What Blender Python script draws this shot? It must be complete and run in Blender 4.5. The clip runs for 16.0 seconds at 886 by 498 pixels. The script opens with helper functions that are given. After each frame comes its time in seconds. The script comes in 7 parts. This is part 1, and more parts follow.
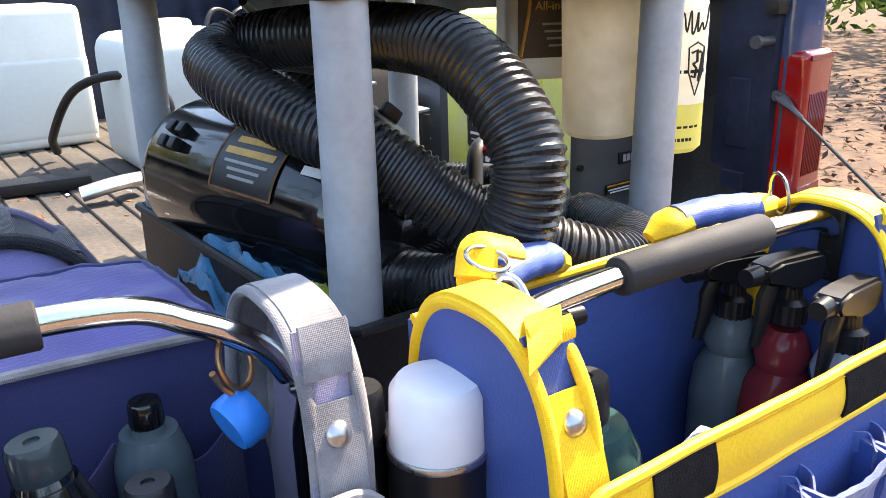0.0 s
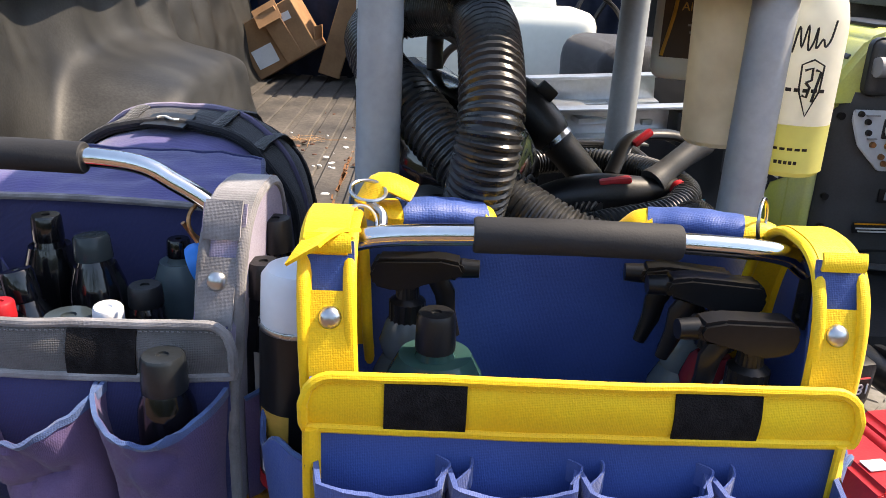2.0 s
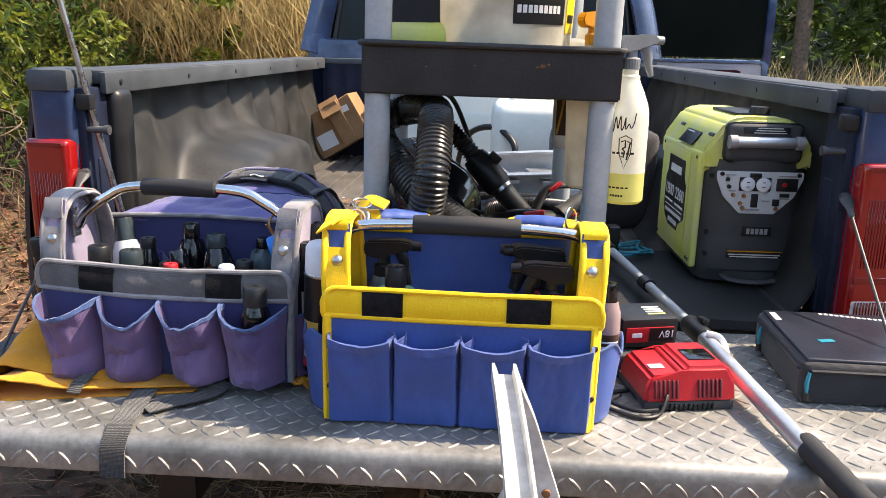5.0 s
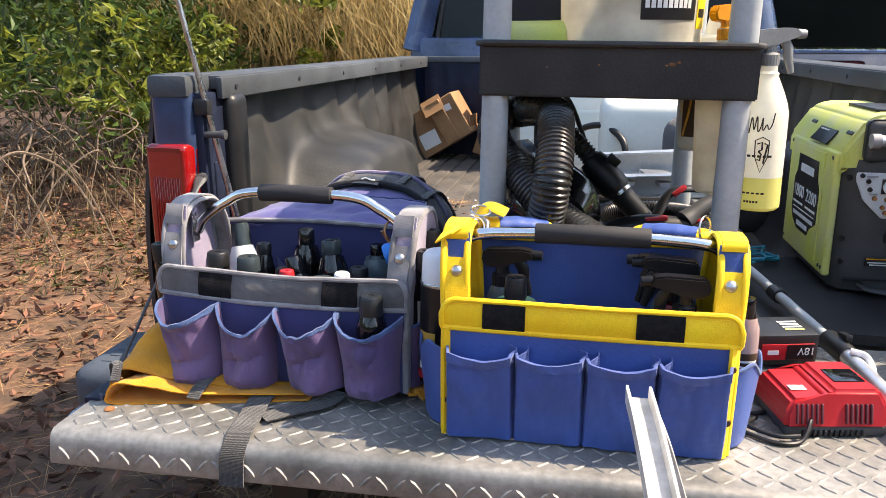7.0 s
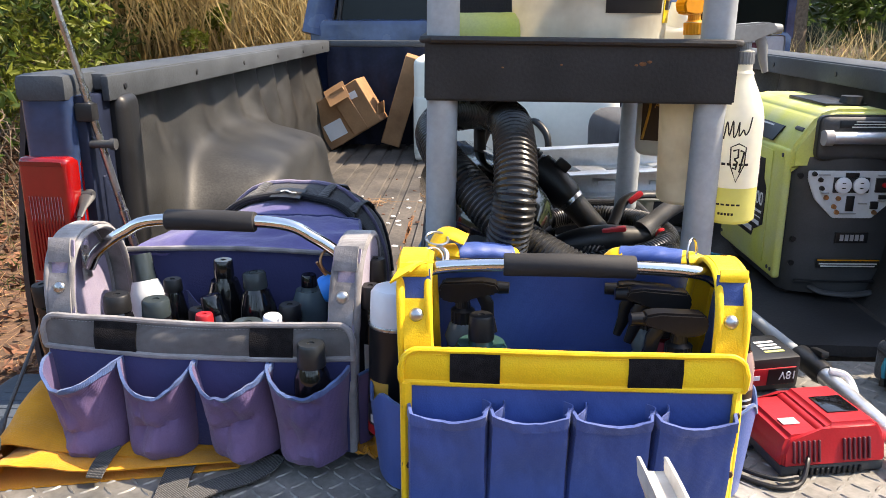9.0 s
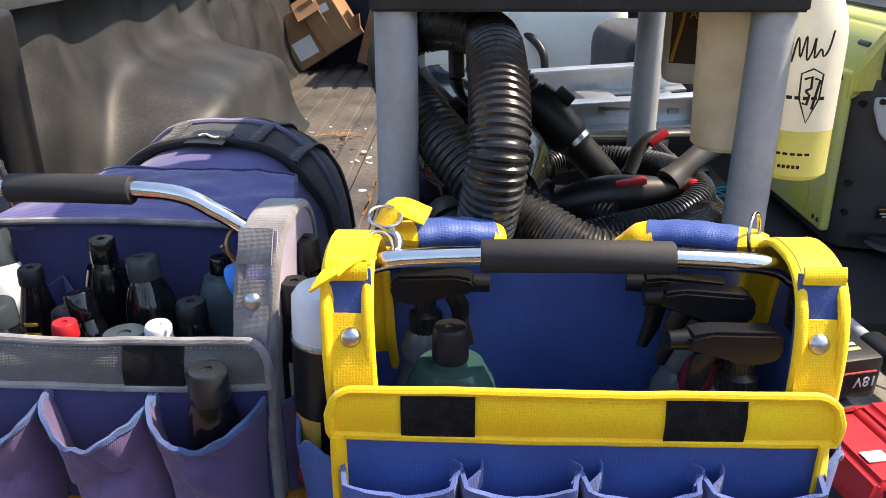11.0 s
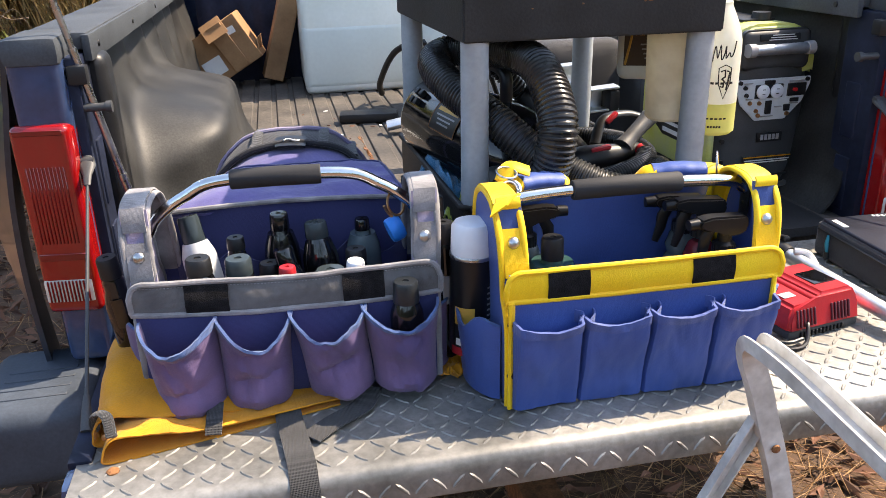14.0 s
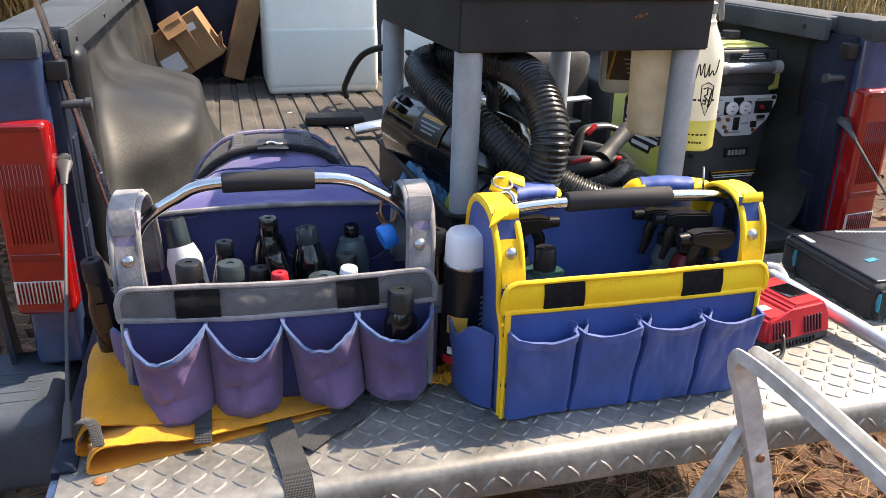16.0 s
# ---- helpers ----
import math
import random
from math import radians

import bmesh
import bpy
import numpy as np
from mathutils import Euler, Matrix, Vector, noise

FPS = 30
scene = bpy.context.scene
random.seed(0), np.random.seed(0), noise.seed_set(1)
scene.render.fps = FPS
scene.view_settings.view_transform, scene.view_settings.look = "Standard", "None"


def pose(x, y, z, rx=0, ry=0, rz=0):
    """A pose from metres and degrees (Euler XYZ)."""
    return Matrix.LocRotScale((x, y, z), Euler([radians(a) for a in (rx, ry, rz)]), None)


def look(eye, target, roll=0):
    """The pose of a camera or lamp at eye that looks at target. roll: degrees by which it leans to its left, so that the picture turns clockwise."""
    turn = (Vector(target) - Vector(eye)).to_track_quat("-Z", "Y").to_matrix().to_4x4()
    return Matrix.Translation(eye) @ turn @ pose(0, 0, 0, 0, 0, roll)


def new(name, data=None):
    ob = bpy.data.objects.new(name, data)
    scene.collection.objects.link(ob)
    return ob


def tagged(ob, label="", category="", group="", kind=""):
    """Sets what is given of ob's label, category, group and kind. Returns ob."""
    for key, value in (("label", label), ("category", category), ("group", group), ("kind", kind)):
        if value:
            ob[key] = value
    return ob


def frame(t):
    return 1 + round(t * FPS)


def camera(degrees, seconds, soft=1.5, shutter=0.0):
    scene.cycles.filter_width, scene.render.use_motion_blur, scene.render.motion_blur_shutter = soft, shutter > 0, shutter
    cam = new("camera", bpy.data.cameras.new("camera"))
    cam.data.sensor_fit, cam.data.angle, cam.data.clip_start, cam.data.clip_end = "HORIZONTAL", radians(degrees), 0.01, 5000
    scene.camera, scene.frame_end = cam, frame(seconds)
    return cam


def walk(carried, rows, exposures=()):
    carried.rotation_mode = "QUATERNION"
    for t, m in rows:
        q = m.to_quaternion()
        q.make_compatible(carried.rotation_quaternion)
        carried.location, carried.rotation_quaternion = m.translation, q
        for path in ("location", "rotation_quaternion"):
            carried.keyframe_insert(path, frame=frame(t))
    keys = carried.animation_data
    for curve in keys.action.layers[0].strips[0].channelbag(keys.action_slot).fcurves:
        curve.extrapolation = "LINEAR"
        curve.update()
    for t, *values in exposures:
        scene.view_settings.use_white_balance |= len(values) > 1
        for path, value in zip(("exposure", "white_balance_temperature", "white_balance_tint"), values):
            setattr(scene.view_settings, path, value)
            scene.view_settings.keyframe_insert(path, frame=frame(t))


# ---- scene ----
cam = camera(57.9, 16.0, soft=0.7)
METRES = 2.95
START = pose(-0.2970, -0.2910, 1.2844, -19.121, 1.661, -35.315)
ROWS = [
    (0.0, 0.0, 0.0, 0.0, 0.0, 0.0, -0.0),
    (0.5, 0.0598, -0.0198, 0.0027, 6.83, -0.96, -3.84),
    (1.0, 0.0882, 0.0052, 0.0045, 13.27, -2.01, -9.25),
    (1.5, 0.1128, 0.0195, 0.0089, 21.05, -2.43, -12.01),
    (2.0, 0.1569, 0.0005, 0.0055, 31.92, -4.76, -14.12),
    (2.5, 0.1839, -0.0353, 0.0027, 36.43, -3.13, -13.92),
    (3.0, 0.2091, -0.0815, -0.0013, 32.22, -1.18, -12.95),
    (5.5, 0.3421, -0.1509, -0.0149, 40.25, -0.37, -14.66),
    (6.0, 0.3381, -0.1563, -0.014, 44.17, -0.98, -14.04),
    (6.5, 0.3338, -0.1529, -0.0134, 44.52, -1.26, -13.73),
    (7.0, 0.3069, -0.1437, -0.0131, 43.6, -2.04, -14.66),
    (7.5, 0.258, -0.1369, -0.0051, 39.92, -0.88, -12.7),
    (8.0, 0.2403, -0.1352, -0.0042, 36.36, -0.83, -12.58),
    (8.5, 0.2424, -0.1328, -0.0001, 35.77, -1.13, -12.91),
    (11.0, 0.1749, -0.0123, 0.0251, 35.41, -7.52, -12.15),
    (11.5, 0.1667, -0.0316, 0.0163, 28.87, -7.58, -11.94),
    (12.0, 0.2023, -0.0785, 0.0175, 29.22, -7.44, -9.89),
    (12.5, 0.2235, -0.1373, 0.0075, 32.59, -7.22, -10.91),
    (13.0, 0.2193, -0.1639, 0.004, 27.95, -5.4, -11.71),
    (13.5, 0.1787, -0.1909, -0.0023, 24.69, -4.51, -9.36),
    (14.0, 0.1429, -0.2093, -0.0103, 22.53, -4.96, -7.46),
    (14.5, 0.1332, -0.218, -0.0122, 22.01, -4.72, -10.71),
    (15.0, 0.1287, -0.2206, -0.0141, 19.7, -3.88, -8.39),
    (15.5, 0.1226, -0.2211, -0.0126, 19.92, -5.8, -8.36),
    (16.0, 0.1173, -0.2189, -0.0114, 18.51, -4.14, -8.88),
]
walk(cam, [(t, START @ pose(METRES * x, METRES * y, METRES * z, 90 + pitch, roll, yaw)) for t, x, y, z, yaw, pitch, roll in ROWS],
     exposures=[(t, e, 7350, 12) for t, e in ((0.0, 2.43), (0.3, 2.05), (0.6, 1.75), (1.0, 1.57), (2.0, 1.53), (3.0, 1.75), (5.5, 1.67), (8.5, 1.73), (11.0, 1.53), (13.0, 1.65), (14.0, 1.75), (16.0, 1.67))])

# ---- daylight ----
SUN = Vector((0.80, 0.17, 1.0)).normalized()
world = bpy.data.worlds.new("daylight")
scene.world = world
world.use_nodes = True
wn = world.node_tree.nodes
sky = wn.new("ShaderNodeTexSky")
sky.sky_type = "NISHITA"
sky.sun_disc = False
sky.sun_elevation = math.asin(SUN.z)
sky.sun_rotation = math.atan2(SUN.x, SUN.y)
world.node_tree.links.new(sky.outputs[0], wn["Background"].inputs[0])
wn["Background"].inputs[1].default_value = 0.15
sun = new("sun", bpy.data.lights.new("sun", "SUN"))
sun.data.energy, sun.data.angle, sun.data.color = 3.3, radians(0.6), (1.0, 0.89, 0.75)
sun.matrix_world = look(SUN * 20, (0, 0, 0))

# ---- materials ----
def mat(name, col, rough=0.5, metal=0.0, var=0.18, scale=12.0, bump=0.1, bscale=160.0, col2=None, amount=0.5, spec=0.5, trans=0.0, ior=1.45, coat=0.0, sheen=0.0, emit=None):
    """A node material: col, mottled at a large scale towards col2, with fine grain and relief."""
    m = bpy.data.materials.new(name)
    m.use_nodes = True
    n, l = m.node_tree.nodes, m.node_tree.links
    b = n["Principled BSDF"]
    tc = n.new("ShaderNodeTexCoord")
    a = n.new("ShaderNodeTexNoise")
    a.inputs["Scale"].default_value, a.inputs["Detail"].default_value = scale, 6
    f = n.new("ShaderNodeTexNoise")
    f.inputs["Scale"].default_value, f.inputs["Detail"].default_value = bscale, 3
    for t in (a, f):
        l.new(tc.outputs["Object"], t.inputs["Vector"])
    r = n.new("ShaderNodeValToRGB")
    c2 = col2 or tuple(c * (1 - var) for c in col)
    hi = tuple(min(1, c * (1 + var)) for c in col)
    e = r.color_ramp.elements
    e[0].position, e[1].position = 0.5 - 0.25 * (1.2 - amount), 0.5 + 0.25 * (1.2 - amount)
    e[0].color, e[1].color = (*c2, 1), (*hi, 1)
    l.new(a.outputs["Fac"], r.inputs["Fac"])
    mx = n.new("ShaderNodeMix")
    mx.data_type, mx.blend_type = "RGBA", "MULTIPLY"
    mx.inputs["Factor"].default_value = min(1.0, var * 1.5)
    g = n.new("ShaderNodeMapRange")
    g.inputs["From Min"].default_value, g.inputs["From Max"].default_value = 0.3, 0.7
    g.inputs["To Min"].default_value, g.inputs["To Max"].default_value = 0.55, 1.15
    l.new(f.outputs["Fac"], g.inputs["Value"])
    l.new(r.outputs["Color"], mx.inputs["A"])
    l.new(g.outputs["Result"], mx.inputs["B"])
    l.new(mx.outputs["Result"], b.inputs["Base Color"])
    rr = n.new("ShaderNodeMapRange")
    rr.inputs["To Min"].default_value, rr.inputs["To Max"].default_value = max(0.02, rough - 0.12), min(1, rough + 0.12)
    l.new(a.outputs["Fac"], rr.inputs["Value"])
    l.new(rr.outputs["Result"], b.inputs["Roughness"])
    bp = n.new("ShaderNodeBump")
    bp.inputs["Strength"].default_value, bp.inputs["Distance"].default_value = bump, 0.002
    l.new(f.outputs["Fac"], bp.inputs["Height"])
    l.new(bp.outputs["Normal"], b.inputs["Normal"])
    b.inputs["Metallic"].default_value = metal
    b.inputs["Specular IOR Level"].default_value = spec
    b.inputs["Transmission Weight"].default_value, b.inputs["IOR"].default_value = trans, ior
    b.inputs["Coat Weight"].default_value = coat
    b.inputs["Sheen Weight"].default_value = sheen
    return m


def weave(name, col, col2, pitch=0.0016, rough=0.85, sheen=0.3, fade=6.0, depth=0.5, along=(1, 1, 1)):
    """Woven cloth: crossed threads as relief, faded in patches."""
    m = mat(name, col, rough, var=0.12, scale=fade, bump=0.25, bscale=420, col2=col2, sheen=sheen)
    n, l = m.node_tree.nodes, m.node_tree.links
    tc = n["Texture Coordinate"]
    last = n["Bump"]
    for axis in "XZ":
        w = n.new("ShaderNodeTexWave")
        w.bands_direction = axis
        w.inputs["Scale"].default_value = 0.314 / pitch
        w.inputs["Distortion"].default_value = 0.6
        l.new(tc.outputs["Object"], w.inputs["Vector"])
        b2 = n.new("ShaderNodeBump")
        b2.inputs["Strength"].default_value, b2.inputs["Distance"].default_value = depth, 0.0006
        l.new(w.outputs["Fac"], b2.inputs["Height"])
        l.new(last.outputs["Normal"], b2.inputs["Normal"])
        last = b2
    l.new(last.outputs["Normal"], n["Principled BSDF"].inputs["Normal"])
    return m


def island(m, lo=0.6, hi=1.3):
    """Varies a material's colour from piece to piece."""
    n, l = m.node_tree.nodes, m.node_tree.links
    g = n.new("ShaderNodeNewGeometry")
    r = n.new("ShaderNodeMapRange")
    r.inputs["To Min"].default_value, r.inputs["To Max"].default_value = lo, hi
    l.new(g.outputs["Random Per Island"], r.inputs["Value"])
    x = n.new("ShaderNodeMix")
    x.data_type, x.blend_type = "RGBA", "MULTIPLY"
    x.inputs["Factor"].default_value = 1
    src = n["Principled BSDF"].inputs["Base Color"].links[0].from_socket
    l.new(src, x.inputs["A"])
    l.new(r.outputs["Result"], x.inputs["B"])
    l.new(x.outputs["Result"], n["Principled BSDF"].inputs["Base Color"])
    return m


def leafy(name, col, col2, back=0.5):
    """Leaf material with some light passing through, each leaf its own tone."""
    m = mat(name, col, 0.45, var=0.2, scale=1.5, bump=0.1, bscale=60, col2=col2)
    island(m, 0.45, 1.5)
    n, l = m.node_tree.nodes, m.node_tree.links
    t = n.new("ShaderNodeBsdfTranslucent")
    x = n.new("ShaderNodeMixShader")
    x.inputs[0].default_value = back
    l.new(n["Principled BSDF"].inputs["Base Color"].links[0].from_socket, t.inputs["Color"])
    l.new(n["Principled BSDF"].outputs[0], x.inputs[1])
    l.new(t.outputs[0], x.inputs[2])
    l.new(x.outputs[0], n["Material Output"].inputs["Surface"])
    return m


ground_m = mat("ground_soil", (0.12, 0.068, 0.042), 0.95, var=0.4, scale=7, bump=1.0, bscale=45, col2=(0.065, 0.042, 0.028))
plate_m = mat("diamond_plate", (0.275, 0.265, 0.245), 0.5, 0.5, var=0.35, scale=7, bump=0.25, bscale=90, col2=(0.19, 0.185, 0.168))
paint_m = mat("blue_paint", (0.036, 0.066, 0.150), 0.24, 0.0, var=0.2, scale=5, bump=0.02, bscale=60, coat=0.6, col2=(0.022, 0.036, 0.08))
# much darker blue than blue_paint, for jambs, side channels and bulkhead
jamb_m = mat("dark_blue_paint", (0.013, 0.018, 0.038), 0.5, var=0.35, scale=10, bump=0.05, bscale=60, spec=0.25)
cap_m = mat("rail_plastic", (0.055, 0.063, 0.072), 0.6, var=0.3, scale=6, bump=0.25, bscale=220, col2=(0.035, 0.04, 0.046))
liner_m = mat("bed_liner", (0.031, 0.031, 0.030), 0.5, var=0.5, scale=7, bump=0.14, bscale=190, col2=(0.016, 0.016, 0.016), spec=0.35)
floor_m = mat("bed_floor", (0.080, 0.069, 0.058), 0.72, var=0.5, scale=5, bump=0.5, bscale=90, col2=(0.05, 0.045, 0.04))
mat_m = mat("rubber_mat", (0.014, 0.014, 0.015), 0.7, var=0.4, scale=7, bump=0.4, bscale=150)
black_m = mat("black_plastic", (0.012, 0.012, 0.013), 0.42, var=0.3, scale=14, bump=0.12, bscale=300)
gloss_m = mat("gloss_black", (0.006, 0.006, 0.007), 0.12, var=0.3, scale=14, bump=0.02, bscale=80, coat=0.5)
tray_m = mat("tray_plastic", (0.021, 0.020, 0.020), 0.55, var=0.45, scale=9, bump=0.35, bscale=190, col2=(0.012, 0.012, 0.012))
post_m = mat("grey_post", (0.36, 0.385, 0.40), 0.45, var=0.12, scale=16, bump=0.06, bscale=120)
hose_m = mat("hose_rubber", (0.024, 0.024, 0.024), 0.28, var=0.35, scale=25, bump=0.08, bscale=200)
chrome_m = mat("chrome", (0.75, 0.74, 0.72), 0.14, 1.0, var=0.08, scale=14, bump=0.03, bscale=60)
foam_m = mat("foam_grip", (0.022, 0.022, 0.024), 0.75, var=0.15, scale=30, bump=0.12, bscale=420)
yellow_m = weave("yellow_webbing", (1.0, 0.61, 0.012), (0.95, 0.54, 0.007), 0.0013, 0.55, 0.1, 9, 0.13)
blue_m = weave("blue_canvas", (0.040, 0.090, 0.315), (0.031, 0.069, 0.255), 0.0014, 0.5, 0.08, 7, 0.14)
purple_m = weave("faded_canvas", (0.150, 0.092, 0.185), (0.066, 0.048, 0.145), 0.0014, 0.8, 0.15, 9, 0.2)
navy_m = weave("navy_canvas", (0.022, 0.028, 0.11), (0.030, 0.034, 0.13), 0.0014, 0.8, 0.3, 9, 0.22)
rim_m = weave("worn_blue_edge", (0.055, 0.11, 0.26), (0.036, 0.066, 0.18), 0.0016, 0.85, 0.3, 30, 0.25)
# base colour raised for the sun on the faded tote's end bands
greyweb_m = weave("grey_webbing", (0.28, 0.27, 0.275), (0.15, 0.145, 0.15), 0.0012, 0.9, 0.3, 25, 0.24)
lilac_m = weave("lilac_canvas", (0.30, 0.27, 0.36), (0.19, 0.16, 0.27), 0.0014, 0.9, 0.3, 10, 0.22)
velcro_m = mat("hook_and_loop", (0.013, 0.012, 0.013), 0.95, var=0.5, scale=90, bump=1.0, bscale=700, spec=0.2)
steel_m = mat("steel", (0.48, 0.48, 0.48), 0.28, 1.0, var=0.15, scale=30, bump=0.05, bscale=200)
alu_m = mat("aluminium", (0.66, 0.68, 0.70), 0.38, 0.9, var=0.12, scale=12, bump=0.06, bscale=120)
white_m = mat("white_enamel", (0.64, 0.62, 0.58), 0.45, var=0.16, scale=26, bump=0.15, bscale=90, col2=(0.38, 0.35, 0.31), amount=0.1)
tank_m = mat("tank_plastic", (0.80, 0.81, 0.76), 0.4, var=0.05, scale=3, bump=0.05, bscale=60, col2=(0.72, 0.74, 0.66))
cap_white_m = mat("white_cap", (0.74, 0.75, 0.78), 0.35, var=0.04, scale=10, bump=0.03, bscale=80)
red_m = mat("red_plastic", (0.42, 0.014, 0.02), 0.4, var=0.12, scale=20, bump=0.1, bscale=320)
lime_m = mat("lime_plastic", (0.60, 0.61, 0.11), 0.45, var=0.12, scale=10, bump=0.08, bscale=250, col2=(0.62, 0.62, 0.26))
gen_m = mat("dark_grey_plastic", (0.055, 0.057, 0.060), 0.5, var=0.2, scale=10, bump=0.15, bscale=300)
panel_m = mat("silver_panel", (0.60, 0.62, 0.64), 0.4, 0.0, var=0.08, scale=20, bump=0.03, bscale=150)
decal_m = mat("black_decal", (0.010, 0.010, 0.011), 0.35, var=0.2, scale=30, bump=0.02, bscale=100)
print_m = mat("white_print", (0.72, 0.72, 0.70), 0.5, var=0.05, scale=50, bump=0.02, bscale=100)
grey_print_m = mat("grey_print", (0.30, 0.30, 0.30), 0.5, var=0.05, scale=50, bump=0.02, bscale=100)
gold_m = mat("gold_print", (0.60, 0.34, 0.06), 0.4, var=0.1, scale=50, bump=0.02, bscale=100)
brown_label_m = mat("brown_label", (0.055, 0.030, 0.014), 0.4, var=0.15, scale=20, bump=0.02, bscale=100)
card_m = mat("cardboard", (0.36, 0.20, 0.095), 0.85, var=0.12, scale=10, bump=0.15, bscale=120, col2=(0.28, 0.15, 0.07))
paper_m = mat("white_paper", (0.74, 0.74, 0.72), 0.7, var=0.05, scale=20, bump=0.05, bscale=120)
cloth_m = weave("yellow_cloth", (0.70, 0.285, 0.008), (0.56, 0.21, 0.006), 0.0012, 0.85, 0.15, 12, 0.4)
bluetowel_m = mat("blue_towel", (0.03, 0.20, 0.36), 0.95, var=0.3, scale=40, bump=1.0, bscale=500, sheen=0.4)
limetowel_m = mat("lime_towel", (0.42, 0.48, 0.05), 0.95, var=0.3, scale=40, bump=1.0, bscale=500, sheen=0.4)
strap_m = weave("black_strap", (0.014, 0.014, 0.015), (0.02, 0.02, 0.022), 0.002, 0.85, 0.3, 20, 0.9)
packblack_m = weave("black_nylon", (0.012, 0.012, 0.016), (0.02, 0.02, 0.024), 0.0012, 0.75, 0.2, 14, 0.4)
rubber_m = mat("tyre_rubber", (0.018, 0.018, 0.018), 0.85, var=0.3, scale=16, bump=0.3, bscale=120)
lamp_red_m = mat("red_lens", (0.28, 0.005, 0.005), 0.14, var=0.1, scale=6, bump=0.02, bscale=40, coat=0.8)
lamp_clear_m = mat("clear_lens", (0.72, 0.71, 0.68), 0.15, 0.3, var=0.1, scale=60, bump=0.05, bscale=90, coat=0.8)
glass_m = mat("dark_window", (0.008, 0.010, 0.009), 0.06, var=0.1, scale=3, bump=0.0, bscale=20, spec=0.25)
rust_m = mat("rust", (0.23, 0.10, 0.04), 0.9, var=0.4, scale=60, bump=0.6, bscale=220)
orange_m = mat("orange_plastic", (0.75, 0.30, 0.01), 0.4, var=0.1, scale=30, bump=0.03, bscale=100)
bluecap_m = mat("blue_cap", (0.01, 0.22, 0.72), 0.35, var=0.1, scale=30, bump=0.03, bscale=100)
copper_m = mat("copper_ring", (0.42, 0.22, 0.10), 0.35, 0.9, var=0.25, scale=60, bump=0.05, bscale=120)
maroon_m = mat("maroon_trim", (0.10, 0.02, 0.03), 0.6, var=0.1, scale=10, bump=0.05, bscale=100)
trim_grey_m = mat("grey_trim", (0.34, 0.33, 0.34), 0.6, var=0.1, scale=10, bump=0.05, bscale=100)
pad_m = mat("bumper_pad", (0.055, 0.068, 0.088), 0.6, var=0.2, scale=10, bump=0.2, bscale=160)
teal_m = mat("teal_cord", (0.01, 0.22, 0.30), 0.5, var=0.1, scale=30, bump=0.1, bscale=200)
bark_m = mat("bark", (0.17, 0.125, 0.09), 0.95, var=0.35, scale=20, bump=1.0, bscale=90)
straw_m = island(mat("dry_straw", (0.34, 0.20, 0.095), 0.85, var=0.2, scale=3, bump=0.05, bscale=60), 0.35, 1.5)
litter_m = island(mat("dead_leaves", (0.145, 0.068, 0.040), 0.85, var=0.2, scale=3, bump=0.1, bscale=90), 0.35, 1.7)
leaf_m = leafy("green_leaves", (0.075, 0.12, 0.025), (0.04, 0.075, 0.018))
yleaf_m = leafy("yellow_leaves", (0.20, 0.22, 0.03), (0.12, 0.16, 0.03))
reed_m = leafy("dry_grass", (0.58, 0.47, 0.26), (0.42, 0.33, 0.16), 0.4)


def cloudy(name, col, back, col2=None, rough=0.35, scale=14):
    """Cloudy plastic: light passes through it."""
    m = mat(name, col, rough, var=0.05, scale=scale, bump=0.03, bscale=80, col2=col2)
    n, l = m.node_tree.nodes, m.node_tree.links
    t = n.new("ShaderNodeBsdfTranslucent")
    x = n.new("ShaderNodeMixShader")
    x.inputs[0].default_value = back
    l.new(n["Principled BSDF"].inputs["Base Color"].links[0].from_socket, t.inputs["Color"])
    l.new(n["Principled BSDF"].outputs[0], x.inputs[1])
    l.new(t.outputs[0], x.inputs[2])
    l.new(x.outputs[0], n["Material Output"].inputs["Surface"])
    return m


clear_m = cloudy("clear_plastic", (0.88, 0.87, 0.78), 0.5)
milky_m = cloudy("milky_plastic", (0.82, 0.79, 0.68), 0.45, (0.62, 0.57, 0.46))
limeliquid_m = cloudy("yellow_liquid", (0.82, 0.80, 0.30), 0.5)
greenliquid_m = cloudy("green_liquid", (0.035, 0.11, 0.095), 0.3, (0.05, 0.10, 0.10), 0.1)
paleliquid_m = cloudy("pale_blue_liquid", (0.40, 0.50, 0.62), 0.4, None, 0.15)
redliquid_m = cloudy("red_liquid", (0.26, 0.03, 0.04), 0.4, None, 0.15)
smoke_m = cloudy("smoky_bottle", (0.13, 0.18, 0.20), 0.3, (0.09, 0.12, 0.135), 0.14)
# darker copy of the grey webbing, without that sun brightening, for the front strip
strip_m = weave("dark_grey_webbing", (0.135, 0.13, 0.13), (0.085, 0.082, 0.082), 0.0015, 0.9, 0.3, 25, 0.4)
packblue_m = weave("blue_nylon", (0.095, 0.085, 0.26), (0.062, 0.056, 0.17), 0.0012, 0.7, 0.3, 10, 0.18)
smoke_dark_m = cloudy("dark_glass", (0.045, 0.06, 0.066), 0.25, None, 0.12)
sprayer_m = mat("sprayer_black", (0.010, 0.010, 0.011), 0.34, var=0.2, scale=20, bump=0.03, bscale=150, spec=0.3)
head_grey_m = mat("grey_sprayer", (0.20, 0.21, 0.21), 0.45, var=0.1, scale=20)
panel_dust_m = mat("dusty_side_paint", (0.022, 0.027, 0.040), 0.32, var=0.3, scale=4, bump=0.03, bscale=60, col2=(0.034, 0.037, 0.042), coat=0.3)
